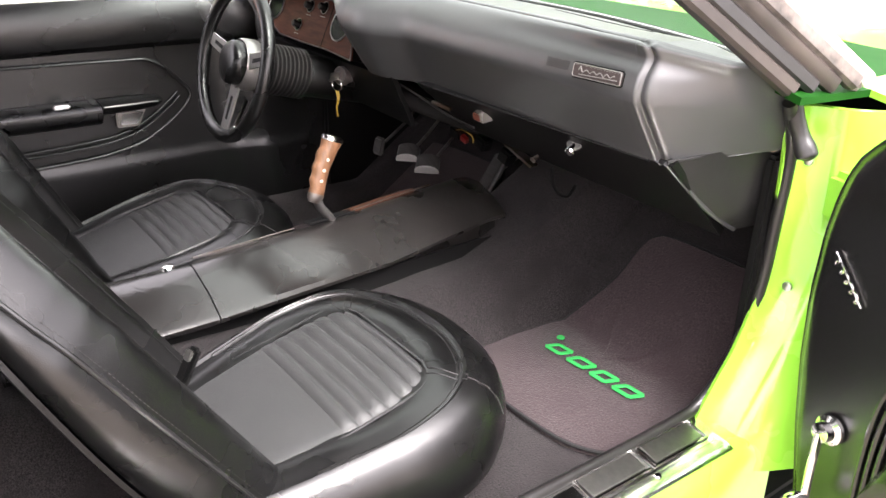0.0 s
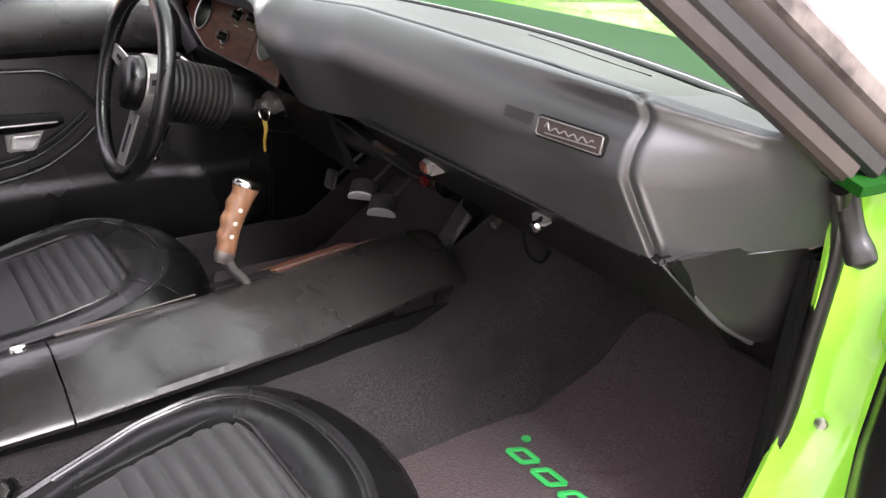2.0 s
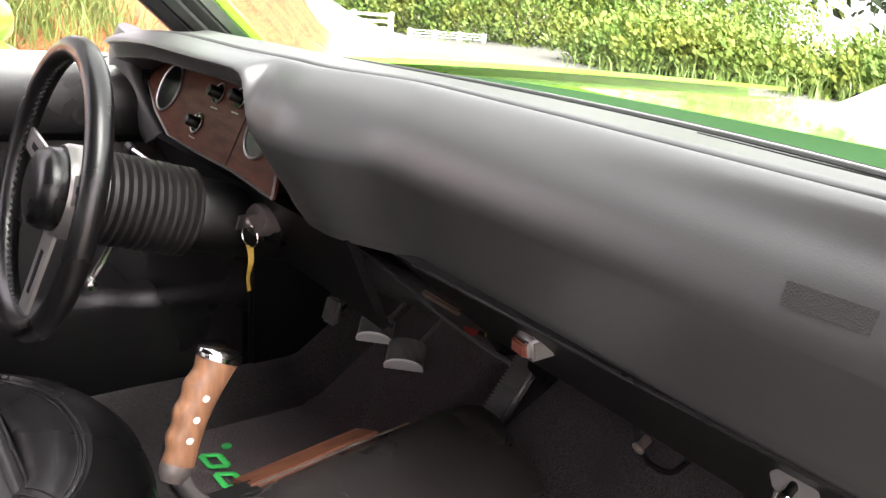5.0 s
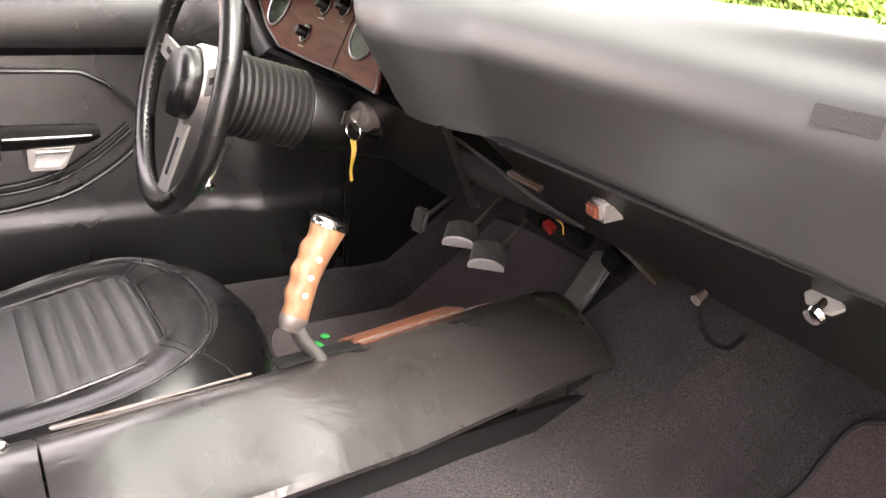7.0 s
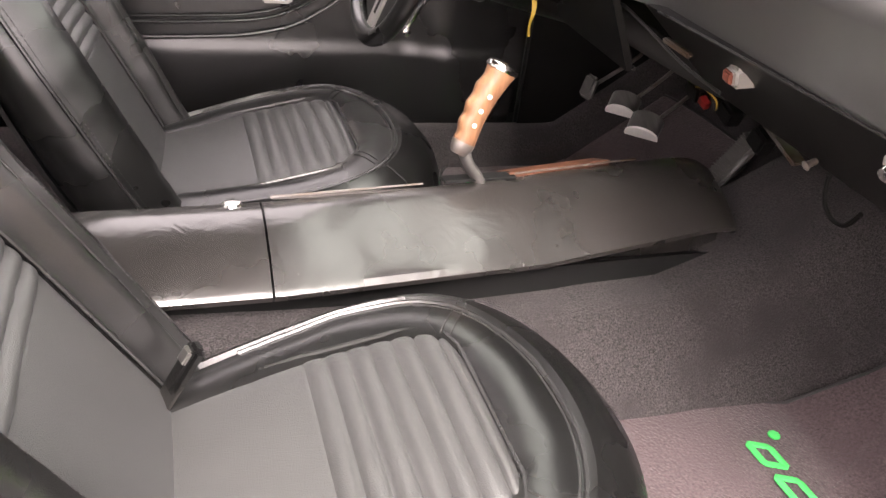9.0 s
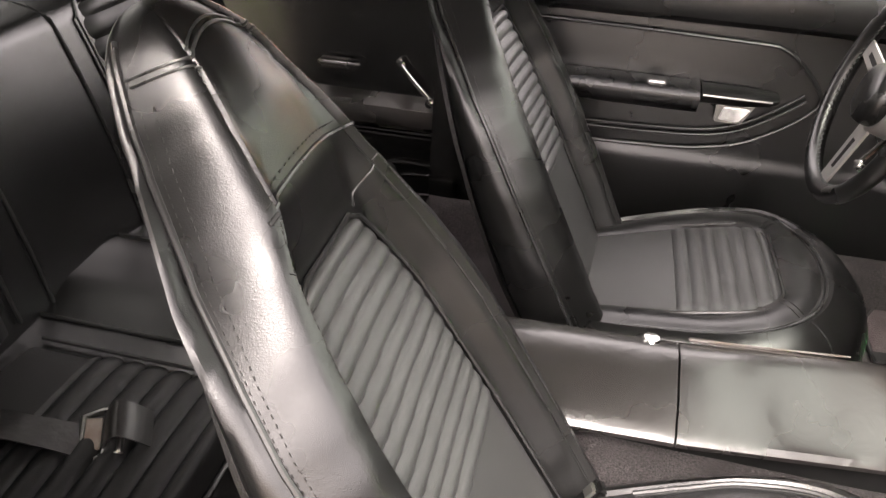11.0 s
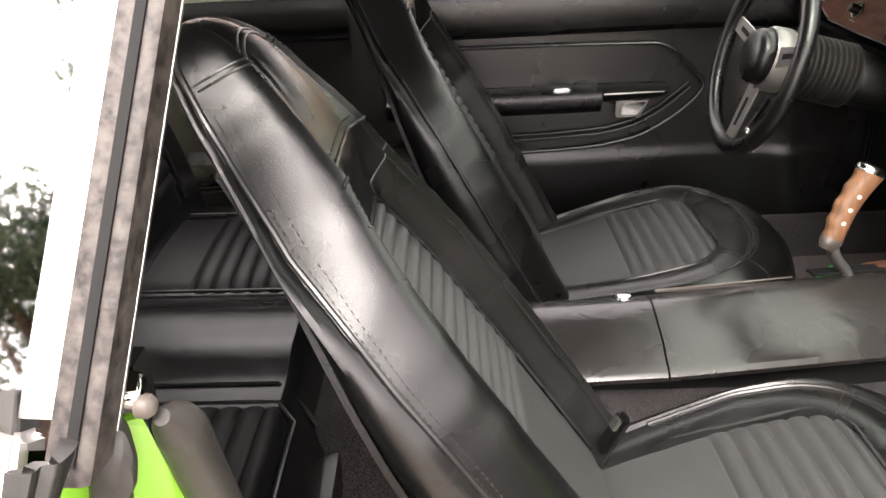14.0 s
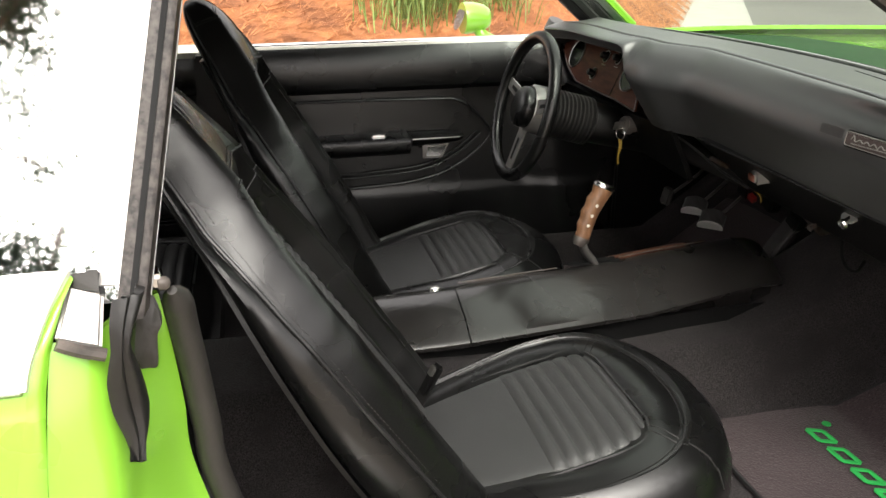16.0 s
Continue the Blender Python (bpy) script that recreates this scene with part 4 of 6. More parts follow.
for th, tw in ((math.pi, 0.017), (math.radians(283), 0.014), (math.radians(77), 0.014)):
    d = RT * math.sin(th) + UPW * math.cos(th)
    t = d.cross(AXIS)
    sp = []
    for r in steps(0.044, 0.143, 8):
        w = tw * (1.15 - 0.25 * (r - 0.044) / 0.116)
        c = HUB + d * r + AXIS * (0.014 - 0.012 * (r - 0.044) / 0.116)
        sp.append((c, w))
    spoke = part("spoke", loft([[c - t * w - AXIS * 0.002, c + t * w - AXIS * 0.002, c + t * w + AXIS * 0.002, c - t * w + AXIS * 0.002] for c, w in sp]), BRUSHED, sw, "brushed metal spoke")
    part("spoke_slot", loft([[c - t * w * 0.28 - AXIS * 0.0026, c + t * w * 0.28 - AXIS * 0.0026, c + t * w * 0.28 + AXIS * 0.0026, c - t * w * 0.28 + AXIS * 0.0026] for c, w in sp[2:7]]), DARK, spoke, "dark slot in the spoke")
col = thing("steering_column", "black steering column with a ribbed bellows collar", "steering column", HUB + AXIS * 0.1)
prof = [(0.046, 0.045)]
for k in range(11):
    t0 = 0.050 + k * 0.0098
    prof += [(t0, 0.046), (t0 + 0.0025, 0.0535), (t0 + 0.006, 0.0535), (t0 + 0.0085, 0.046)]
prof += [(0.160, 0.044)]
part("bellows", turned(prof, HUB, HUB + AXIS, 32), RUBBER, col, "ribbed rubber bellows")
part("column_tube", turned([(0.158, 0.043), (0.165, 0.046), (0.24, 0.044), (0.40, 0.036), (0.52, 0.034)], HUB, HUB + AXIS, 28), HARD, col)
part("turn_stalk", tube([HUB + AXIS * 0.16 - RT * 0.04, HUB + AXIS * 0.15 - RT * 0.10 + UPW * 0.03, HUB + AXIS * 0.13 - RT * 0.15 + UPW * 0.04], 0.004, 8), CHROME, col, "chrome turn-signal stalk")
part("stalk_knob", turned([(0, 0.001), (0.0, 0.006), (0.012, 0.007), (0.016, 0.001)], HUB + AXIS * 0.13 - RT * 0.15 + UPW * 0.04, HUB + AXIS * 0.12 - RT * 0.2 + UPW * 0.05, 12), HARD, col)

# ignition lock with key and tag
KEY = Vector((-0.258, 0.470, 0.485))
ig = thing("ignition_key", "key in a chrome ignition lock with a ring and yellow tag", "key", KEY)
kd = Vector((0.25, -0.9, 0.15)).normalized()
part("lock_cylinder", turned([(-0.05, 0.020), (-0.004, 0.020), (0.0, 0.018), (0.001, 0.001)], KEY, KEY + kd, 24), WORN, ig, "worn metal lock barrel")
part("lock_housing", block((0.055, 0.06, 0.055), pose(*(KEY - kd * 0.045), 0, 0, 15), 0.012, 3), HARD, ig)
part("key_bow", block((0.003, 0.026, 0.020), Matrix.Translation(KEY + kd * 0.014 + Vector((0, 0, -0.002))) @ pose(0, 0, 0, 0, 20, 12), 0.001), STEEL, ig, "metal key head")
kr = KEY + kd * 0.008 + Vector((0, 0, -0.020))
part("key_ring", tube([kr + Vector((math.sin(a) * 0.013, math.sin(a) * 0.004, math.cos(a) * 0.013)) for a in (2 * math.pi * k / 24 for k in range(24))], 0.0011, 6, True), CHROME, ig, "split ring")
part("tag", sheet(lambda u, v: kr + Vector((0.0028 * u * math.cos(v * 4) + 0.002 * math.sin(v * 5), 0.0015 * math.sin(v * 7) + 0.003 * u, -0.012 - 0.058 * v)), (-1, -0.3, 0.3, 1), steps(0, 1, 14), 0.0008), YELLOW, ig, "yellow ribbon tag")


# ---- pedals ----
def pedal(p, size, label, tilt=(35, 0, 0), arm_to=None, rib=4, trim=True):
    d = thing("pedal", label, "pedal", p, "floor pedals")
    m = Matrix.Translation(p) @ pose(0, 0, 0, *tilt)
    hx, hy = size[0] / 2, size[1] / 2
    if trim:
        # half-round pad, its lower end capped by a bright half-moon
        moon = [(hx, -0.004)] + [(hx * math.cos(q), 0.003 + 0.021 * math.sin(q)) for q in steps(0.1, math.pi - 0.1, 12)] + [(-hx, -0.004)]
        pad = part("pad", prism(moon, size[1], m @ pose(0, hy, 0, 90, 0, 0), 0.002, 2), PEDALRUBBER, d)
        part("chrome_lip", prism([(x * 1.03, z * 1.06) for x, z in moon], 0.004, m @ pose(0, -hy + 0.001, 0, 90, 0, 0), 0.001, 2), LIPMETAL, d, "bright half-moon end of the pad")
    else:
        pad = part("pad", block((size[0], size[1], 0.016), m, 0.006, 3), PEDALRUBBER, d)
    for k in range(rib):
        part("rib", block((size[0] * 0.86, size[1] * 0.42 / rib, 0.004), m @ pose(0, -size[1] * 0.40 + size[1] * 0.80 * k / (rib - 1), 0.009), 0.001), PEDALRUBBER, pad)
    if arm_to:
        part("arm", tube(spline([Vector(p) + Vector((0, 0.012, 0.005)), (Vector(p) + Vector(arm_to)) / 2 + Vector((0, 0.04, -0.02)), arm_to], 6), 0.007, 8, flat=0.5), WORN, d)


pedal((-0.462, 0.790, 0.202), (0.060, 0.040), "clutch pedal with black rubber pad and bright trim", (34, 0, 46), (-0.45, 0.93, 0.45), 0)
pedal((-0.354, 0.777, 0.202), (0.062, 0.042), "brake pedal with black rubber pad and bright trim", (34, 0, 46), (-0.36, 0.93, 0.45), 0)
pedal((-0.178, 0.848, 0.212), (0.052, 0.118), "long ribbed rubber accelerator pedal", (57, 0, -6), (-0.16, 0.96, 0.36), 16, False)
pedal((-0.585, 0.775, 0.195), (0.040, 0.050), "small parking-brake pedal with black rubber pad", (75, 0, 10), (-0.56, 0.92, 0.42), 0, False)

# ---- small fittings below the dash ----
lp = thing("courtesy_lamp", "small chrome courtesy lamp with amber lens below the dash", "lamp", (0.149, 0.528, 0.475))
part("lamp_body", block((0.030, 0.042, 0.024), pose(0.153, 0.546, 0.482, 10, 0, -12), 0.005, 3), BRUSHED, lp)
part("lens", block((0.021, 0.006, 0.014), pose(0.148, 0.525, 0.478, 10, 0, -12), 0.002), AMBER, lp, "amber plastic lens")
gk = thing("glovebox_knob", "chrome glove-box push knob on a pointed plate", "knob", (0.398, 0.516, 0.488))
part("backplate", prism([(-0.017, 0), (-0.010, 0.008), (0.010, 0.008), (0.017, 0), (0.010, -0.008), (-0.010, -0.008)], 0.004, pose(0.400, 0.525, 0.488, 52, 0, 0), 0.001), BRUSHED, gk)
part("knob", turned([(0, 0.006), (0.008, 0.006), (0.013, 0.0085), (0.017, 0.007), (0.018, 0.001)], (0.400, 0.526, 0.487), (0.404, 0.40, 0.42), 18), CHROME, gk, "bright chrome push knob")
pk = part("pull_pin", turned([(0, 0.004), (0.010, 0.004), (0.014, 0.006), (0.017, 0.001)], (0.238, 0.60, 0.415), (0.243, 0.50, 0.37), 12), WORN)
tagged(pk, "tiny bright pull pin under the dashboard", "pull pin")
rp = thing("under_dash_plugs", "red and black wiring plugs hanging under the dash", "wiring", (-0.21, 0.776, 0.309))
part("red_plug", block((0.020, 0.012, 0.014), pose(-0.203, 0.776, 0.310, 20, 25, 10), 0.001), RED, rp, "red plastic plug")
part("black_plug", block((0.045, 0.03, 0.032), pose(-0.245, 0.79, 0.315, 10, 10, 0), 0.005), HARD, rp)
part("black_plug", block((0.040, 0.03, 0.030), pose(-0.150, 0.79, 0.312, 0, 20, 0), 0.005), HARD, rp)
part("black_plug", block((0.040, 0.03, 0.034), pose(-0.095, 0.82, 0.288, 0, 20, 0), 0.005), HARD, rp)
part("bracket", block((0.09, 0.03, 0.006), pose(-0.06, 0.83, 0.30, 0, 25, 10), 0.002), WORN, rp)
part("wire", tube(spline([(-0.235, 0.775, 0.325), (-0.20, 0.765, 0.335), (-0.175, 0.775, 0.325), (-0.18, 0.785, 0.305)], 6), 0.0015, 6), YELLOW, rp, "thin yellow wire")
hs = part("heater_hose", tube(spline([(0.085, 0.79, 0.315), (0.095, 0.787, 0.285), (0.118, 0.785, 0.268), (0.150, 0.78, 0.274), (0.175, 0.77, 0.305)], 8), 0.0036, 8), DARK)
tagged(hs, "thin black hose looped below the dashboard", "hose")
for k, (x, z) in enumerate(((0.02, 0.47),)):
    pl = part("trim_clip", block((0.050, 0.010, 0.007), pose(x, 0.54 + 0.01 * k, z, 0, 8, 12), 0.002), WORN)
    tagged(pl, "bright sliding control bar under the dash", "control")
duct = part("under_dash_duct", loft([[Vector((x, y + 0.022 * math.cos(a), z + 0.018 * math.sin(a))) for a in (2 * math.pi * k / 14 for k in range(14))] for x, y, z in ((-0.14, 0.535, 0.46), (-0.10, 0.60, 0.43), (-0.07, 0.68, 0.395), (-0.05, 0.75, 0.37))]), DARK)
tagged(duct, "dark plastic duct slanting under the dashboard", "duct")

# ---- driver's door ----
dd = thing("front_door", "closed door with black vinyl panel and long armrest", "car door", (-0.70, 0.1, 0.3))


def door_face(u, v):
    y, z = -0.40 + 1.10 * u, 0.02 + 0.595 * v
    x = -0.715
    roll = smooth01((z - 0.495) / 0.02)
    x += 0.040 * roll * math.sqrt(max(0.0, 1 - ((z - 0.555) / 0.075) ** 2)) if z > 0.49 else 0
    low = 1 - smooth01((z - 0.215) / 0.03)
    x += 0.006 * low
    x += 0.030 * smooth01((y - 0.33 - 0.10 * (1 - v)) / 0.10)
    return x, y, z


part("door_panel", sheet(door_face, steps(0, 1, 70), steps(0, 1, 70), 0.02), DOORVINYL, dd)
hexa = [(-0.40, 0.480), (-0.1, 0.478), (0.10, 0.474), (0.180, 0.472), (0.205, 0.468), (0.243, 0.446), (0.285, 0.402), (0.298, 0.380), (0.290, 0.358), (0.262, 0.330), (0.222, 0.301), (0.170, 0.273), (0.110, 0.258), (0.05, 0.250), (-0.1, 0.244), (-0.40, 0.240)]
part("panel_bead", tube(spline([Vector((-0.706, y, z)) for y, z in hexa], 6), 0.0040, 8), DOORVINYL, dd, "raised vinyl bead round the panel")
inner = [(0.272, 0.374), (0.246, 0.352), (0.205, 0.322), (0.155, 0.296), (0.09, 0.281), (0.0, 0.275), (-0.1, 0.272), (-0.40, 0.268)]
for o in (0.0, 0.011):
    part("panel_bead", tube(spline([Vector((-0.707, y - o * 0.5, z + o)) for y, z in inner], 6), 0.0030, 8), DOORVINYL, dd, "raised vinyl bead low on the panel")
arm = [[Vector((-0.71 + a, y, 0.372 + b)) for a, b in ((0, -0.034), (0.035, -0.034), (0.055, -0.026), (0.066, -0.008), (0.064, 0.006), (0.052, 0.015), (0.025, 0.018), (0, 0.018))] for y in steps(-0.38, 0.070, 10)]
part("armrest", loft(arm), DOORVINYL, dd, "padded black armrest")
pull = [[Vector((-0.71 + a * k, y, 0.376 + b * k)) for a, b in ((0, -0.020), (0.035, -0.018), (0.055, -0.010), (0.060, 0.002), (0.050, 0.010), (0.020, 0.012), (0, 0.012))] for y, k in ((0.074, 1.0), (0.15, 0.95), (0.20, 0.8), (0.218, 0.55))]
part("armrest_pull", loft(pull), HARD, dd, "black pull section of the armrest")
part("bright_line", tube([(-0.650, y, 0.385 - 0.003) for y in steps(0.075, 0.20, 5)], 0.002, 6), STEEL, dd)
part("lock_tab", block((0.012, 0.035, 0.010), pose(-0.660, -0.012, 0.392, 0, 0, 0), 0.003), CHROME, dd, "chrome lock tab")
part("handle_cup", prism([(-0.030, -0.022), (0.022, -0.022), (0.042, 0.018), (-0.030, 0.018)], 0.010, pose(-0.700, 0.140, 0.340) @ Matrix(((0, 0, 1, 0), (1, 0, 0, 0), (0, 1, 0, 0), (0, 0, 0, 1))), 0.003), STEEL, dd, "chrome release handle cup")
part("handle_paddle", prism([(-0.026, -0.014), (0.012, -0.016), (0.032, 0.012), (-0.02, 0.012)], 0.006, pose(-0.687, 0.142, 0.341, 0, 0, 0) @ Matrix(((0, 0, 1, 0), (1, 0, 0, 0), (0, 1, 0, 0), (0, 0, 0, 1))), 0.002), CHROME, dd, "chrome release paddle")
part("window_crank", tube([(-0.672, 0.424, 0.356), (-0.652, 0.420, 0.352), (-0.648, 0.400, 0.320), (-0.646, 0.380, 0.290)], 0.0055, 8), CHROME, dd, "chrome window crank")
part("crank_knob", turned([(0, 0.008), (0.012, 0.010), (0.022, 0.008), (0.024, 0.001)], (-0.648, 0.378, 0.288), (-0.55, 0.378, 0.288), 14), CHROME, dd)
part("door_filler", block((0.10, 0.06, 0.60), pose(-0.752, -0.418, 0.305), 0.006), DOORVINYL, dd)
part("window_sill", loft([[Vector((x, y, z)) for x, z in ((-0.70, 0.612), (-0.705, 0.620), (-0.73, 0.622), (-0.765, 0.614), (-0.80, 0.57), (-0.80, 0.50), (-0.72, 0.50), (-0.72, 0.60))] for y in steps(-0.42, 0.80, 12)]), TRIMSHEEN, dd, "pale bright belt edge")
part("belt_trim", tube([(-0.716, y, 0.6195) for y in steps(-0.42, 0.62, 10)], 0.0085, 10), CHROME, dd, "bright belt moulding")
part("outer_skin", sheet(lambda u, v: (-0.80 - 0.055 * math.sin(math.pi * (0.15 + 0.8 * v)) , -0.42 + 1.22 * u, -0.20 + 0.77 * v), steps(0, 1, 10), steps(0, 1, 14), 0.01), LIME, dd)

# driver's mirror
mr = thing("door_mirror", "lime green door mirror on the driver's side", "mirror", (-0.80, 0.30, 0.64))
MC = Vector((-0.835, 0.275, 0.661))
shell_pts = []
rings = []
for t, k in ((-0.055, 0.35), (-0.050, 0.62), (-0.035, 0.85), (-0.010, 0.98), (0.015, 1.0), (0.022, 0.98)):
    rings.append([MC + Vector((0.052 * k * math.cos(a), -t, 0.042 * k * math.sin(a))) for a in (2 * math.pi * j / 24 for j in range(24))])
part("mirror_shell", loft(rings), LIME, mr)
part("mirror_glass", loft([[MC + Vector((0.040 * k * math.cos(a), -0.0225 - 0.008 + 0.012 * k * math.sin(a), 0.031 * k * math.sin(a))) for a in (2 * math.pi * j / 24 for j in range(24))] for k in (1.0, 0.02)] ), CHROME, mr, "mirror glass")
part("mirror_foot", tube(spline([MC + Vector((0.01, 0.01, -0.02)), MC + Vector((0.03, 0.03, -0.045)), MC + Vector((0.05, 0.05, -0.065))], 5), [0.018, 0.017, 0.016, 0.015, 0.015, 0.016, 0.018, 0.02, 0.022, 0.024, 0.026], 12), LIME, mr)


# ---- pillars and windshield ----
def bar(p, q, offs, name, mat, parent, note="", n=8):
    """A straight bar between p and q with a cross-section of (sideways, up) offsets."""
    p, q = Vector(p), Vector(q)
    d = (q - p).normalized()
    s = Vector((1, 0, 0)) - d * d.x
    s.normalize()
    u = s.cross(d)
    if u.z < 0:
        u = -u
    offs = [(a[0] + (b[0] - a[0]) * k, a[1] + (b[1] - a[1]) * k) for a, b in zip(offs, offs[1:] + offs[:1]) for k in (0.22, 0.78)]
    return part(name, loft([[c + s * a + u * b for a, b in offs] for c in (p.lerp(q, t) for t in steps(0, 1, n))]), mat, parent, note)


for sx, label in ((1, "windshield pillar with aged rubber channel and bright trim beside the open door"), (-1, "black windshield pillar on the driver's side")):
    pl = thing("windshield_pillar", label, "pillar", (sx * 0.72, 0.6, 0.63))
    A, B = (sx * 0.712, 0.586, 0.632), (sx * 0.532, 0.17, 0.950)
    sh = Vector((0, 0.055, 0.0))
    bar(A, B, [(-0.012, -0.010), (0.010, -0.010), (0.012, 0.012), (-0.010, 0.014)], "inner_trim", PILLARTRIM if sx > 0 else HARD, pl, "worn grey-brown inner trim")
    o = Vector((sx * 0.008, 0.030, 0.004))
    bar(Vector(A) + o, Vector(B) + o, [(-0.010, -0.012), (0.012, -0.014), (0.014, 0.010), (-0.010, 0.012)], "rubber_channel", RUBBER, pl)
    o = Vector((sx * 0.020, 0.062, 0.004))
    bar(Vector(A) + o, Vector(B) + o, [(-0.010, -0.012), (0.010, -0.014), (0.013, 0.012), (-0.010, 0.014)], "outer_seal", PILLARTRIM if sx > 0 else RUBBER, pl, "aged brown outer seal")
    o = Vector((sx * 0.030, 0.096, 0.008))
    bar(Vector(A) + o, Vector(B) + o, [(-0.014, -0.012), (0.012, -0.016), (0.014, 0.010), (-0.012, 0.014)], "bright_moulding", OLDRUBBER if sx > 0 else STEEL, pl, "brown weathered outer moulding")
    # Passenger-side skin is coloured white for the sky it mirrors.
    o = Vector((sx * 0.034, 0.125, 0.008))
    bar(Vector(A) + o, Vector(B) + o, [(-0.012, -0.012), (0.010, -0.014), (0.010, 0.008), (-0.012, 0.010)], "pillar_skin", TRIMSHEEN if sx > 0 else LIME, pl)
    if sx > 0:
        part("seal_flap", tube(spline([(0.6964, 0.6180, 0.6242), (0.7035, 0.6280, 0.5886), (0.7120, 0.6340, 0.5636), (0.7202, 0.6360, 0.5479), (0.7253, 0.6370, 0.5378), (0.7276, 0.6370, 0.5321)], 6), [0.0115 + 0.0035 * smooth01((i - 10) / 9) - 0.012 * smooth01((i - 23) / 8) for i in range(31)], 14, flat=0.7), RUBBER, pl, "sagging black rubber seal end with a rounded lobe")
        part("pillar_clip", block((0.02, 0.03, 0.02), pose(0.735, 0.700, 0.635, 0, 0, 20), 0.004), WORN, pl, "worn bracket at the pillar foot")
hd = part("windshield_header", tube([(x, 0.19 + 0.03 * (1 - (x / 0.54) ** 2), 0.955 + 0.02 * (1 - (x / 0.54) ** 2)) for x in steps(-0.54, 0.54, 16)], 0.022, 10), HARD)
tagged(hd, "dark header bar over the windshield", "windshield header", kind="structure")
ws = part("windshield", sheet(lambda u, v: Vector((-0.70 + 1.40 * u, glass_foot(-0.70 + 1.40 * u) + 0.003, 0.648)).lerp(Vector((-0.53 + 1.06 * u, 0.20 + 0.03 * (1 - (2 * u - 1) ** 2), 0.95)), v), steps(0, 1, 16), steps(0, 1, 12), 0.0), SHIELDGLASS)
ws.visible_shadow = False
tagged(ws, "clear curved windshield glass", "windshield", kind="structure")
gk2 = part("windshield_seal", tube([(x, glass_foot(x) - 0.002, 0.656) for x in steps(-0.70, 0.70, 32)], 0.0036, 8), RUBBER)
tagged(gk2, "black rubber seal along the foot of the windshield", "window seal")
# Chrome line added for the lit strip of rubber between the dark lips.
part("bright_edge", tube([(x, glass_foot(x) + 0.012, 0.6565) for x in steps(-0.69, 0.69, 32)], 0.0015, 6), CHROME, gk2, "thin chrome line for the light caught by the seal")
part("outer_lip", tube([(x, glass_foot(x) + 0.022, 0.655) for x in steps(0.02, 0.66, 20)], 0.0026, 6), RUBBER, gk2)

# ---- bonnet, cowl and wings ----
def hood_z(x, y):
    return 0.634 - 0.055 * max(0, (y - 1.0) / 1.4) ** 1.3 - 0.035 * (abs(x) / 0.85) ** 3 + 0.006 * math.exp(-((abs(x) - 0.42) / 0.05) ** 2)


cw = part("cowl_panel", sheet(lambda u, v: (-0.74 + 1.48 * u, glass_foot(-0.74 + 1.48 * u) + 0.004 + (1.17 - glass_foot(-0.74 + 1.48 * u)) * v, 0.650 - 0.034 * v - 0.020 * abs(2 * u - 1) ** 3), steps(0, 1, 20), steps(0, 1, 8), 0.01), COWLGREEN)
tagged(cw, "cowl panel between windshield and hood, shade put into its green", "cowl", kind="structure")
bn = thing("car_hood", "lime green hood with a raised scoop", "car hood", (0, 1.6, 0.6))
part("hood_panel", sheet(lambda u, v: (-0.70 + 1.40 * u, 1.14 + 1.175 * v, hood_z(-0.70 + 1.40 * u, 1.14 + 1.175 * v) - 0.012), steps(0, 1, 30), steps(0, 1, 24), 0.015), LIME, bn)


def scoop(u, v):
    x = -0.27 + 0.54 * u
    y = 1.46 + 0.62 * v
    h = 0.105 * (1 - abs(2 * u - 1) ** 3.5) * (smooth01(v / 0.6)) * (1 - smooth01((v - 0.90) / 0.1))
    return x * (0.82 + 0.18 * v), y, hood_z(x, y) - 0.016 + h


part("scoop_shell", sheet(scoop, steps(0, 1, 24), steps(0, 1, 24), 0.008), SATIN, bn, "pale raised hood scoop")
for sx in (-1, 1):
    part("scoop_mouth", block((0.12, 0.05, 0.018), pose(sx * 0.26, 1.96, 0.615, 0, 0, sx * 10), 0.006), DARK, bn, "dark scoop opening")
    wg = part("front_wing", sheet(lambda u, v: (sx * (0.705 + 0.150 * u + 0.0 * v), 0.74 + 1.6 * v, hood_z(0.72, 0.74 + 1.6 * v) + 0.010 - 0.045 * u ** 2 - 0.55 * max(0, u - 0.8) / 0.2), [0, 0.2, 0.4, 0.6, 0.75, 0.8, 0.85, 0.9, 1.0], steps(0, 1, 20), 0.01), LIME)
    tagged(wg, "lime green front wing", "car wing", kind="structure")

# ---- door opening on the passenger's side ----
def jamb_front(u, v):
    """A-pillar post: from the outer face round to the weatherstrip, down to the sill."""
    z = 0.60 - 0.56 * v
    y0 = lerp([(0.04, 0.57), (0.12, 0.60), (0.2, 0.655), (0.32, 0.70), (0.45, 0.69), (0.60, 0.665)], z)
    prof = spline([(0.672, -0.030, 0), (0.690, -0.002, 0), (0.715, 0.012, 0), (0.735, 0.020, 0), (0.770, 0.060, 0), (0.800, 0.120, 0)], 6)
    p = prof[min(30, int(round(u * 30)))]
    dent = 0.004 * noise.noise(Vector((p.x * 30, z * 14, 2)))
    return p.x + 0.015 * (1 - v), y0 + p.y + dent, z


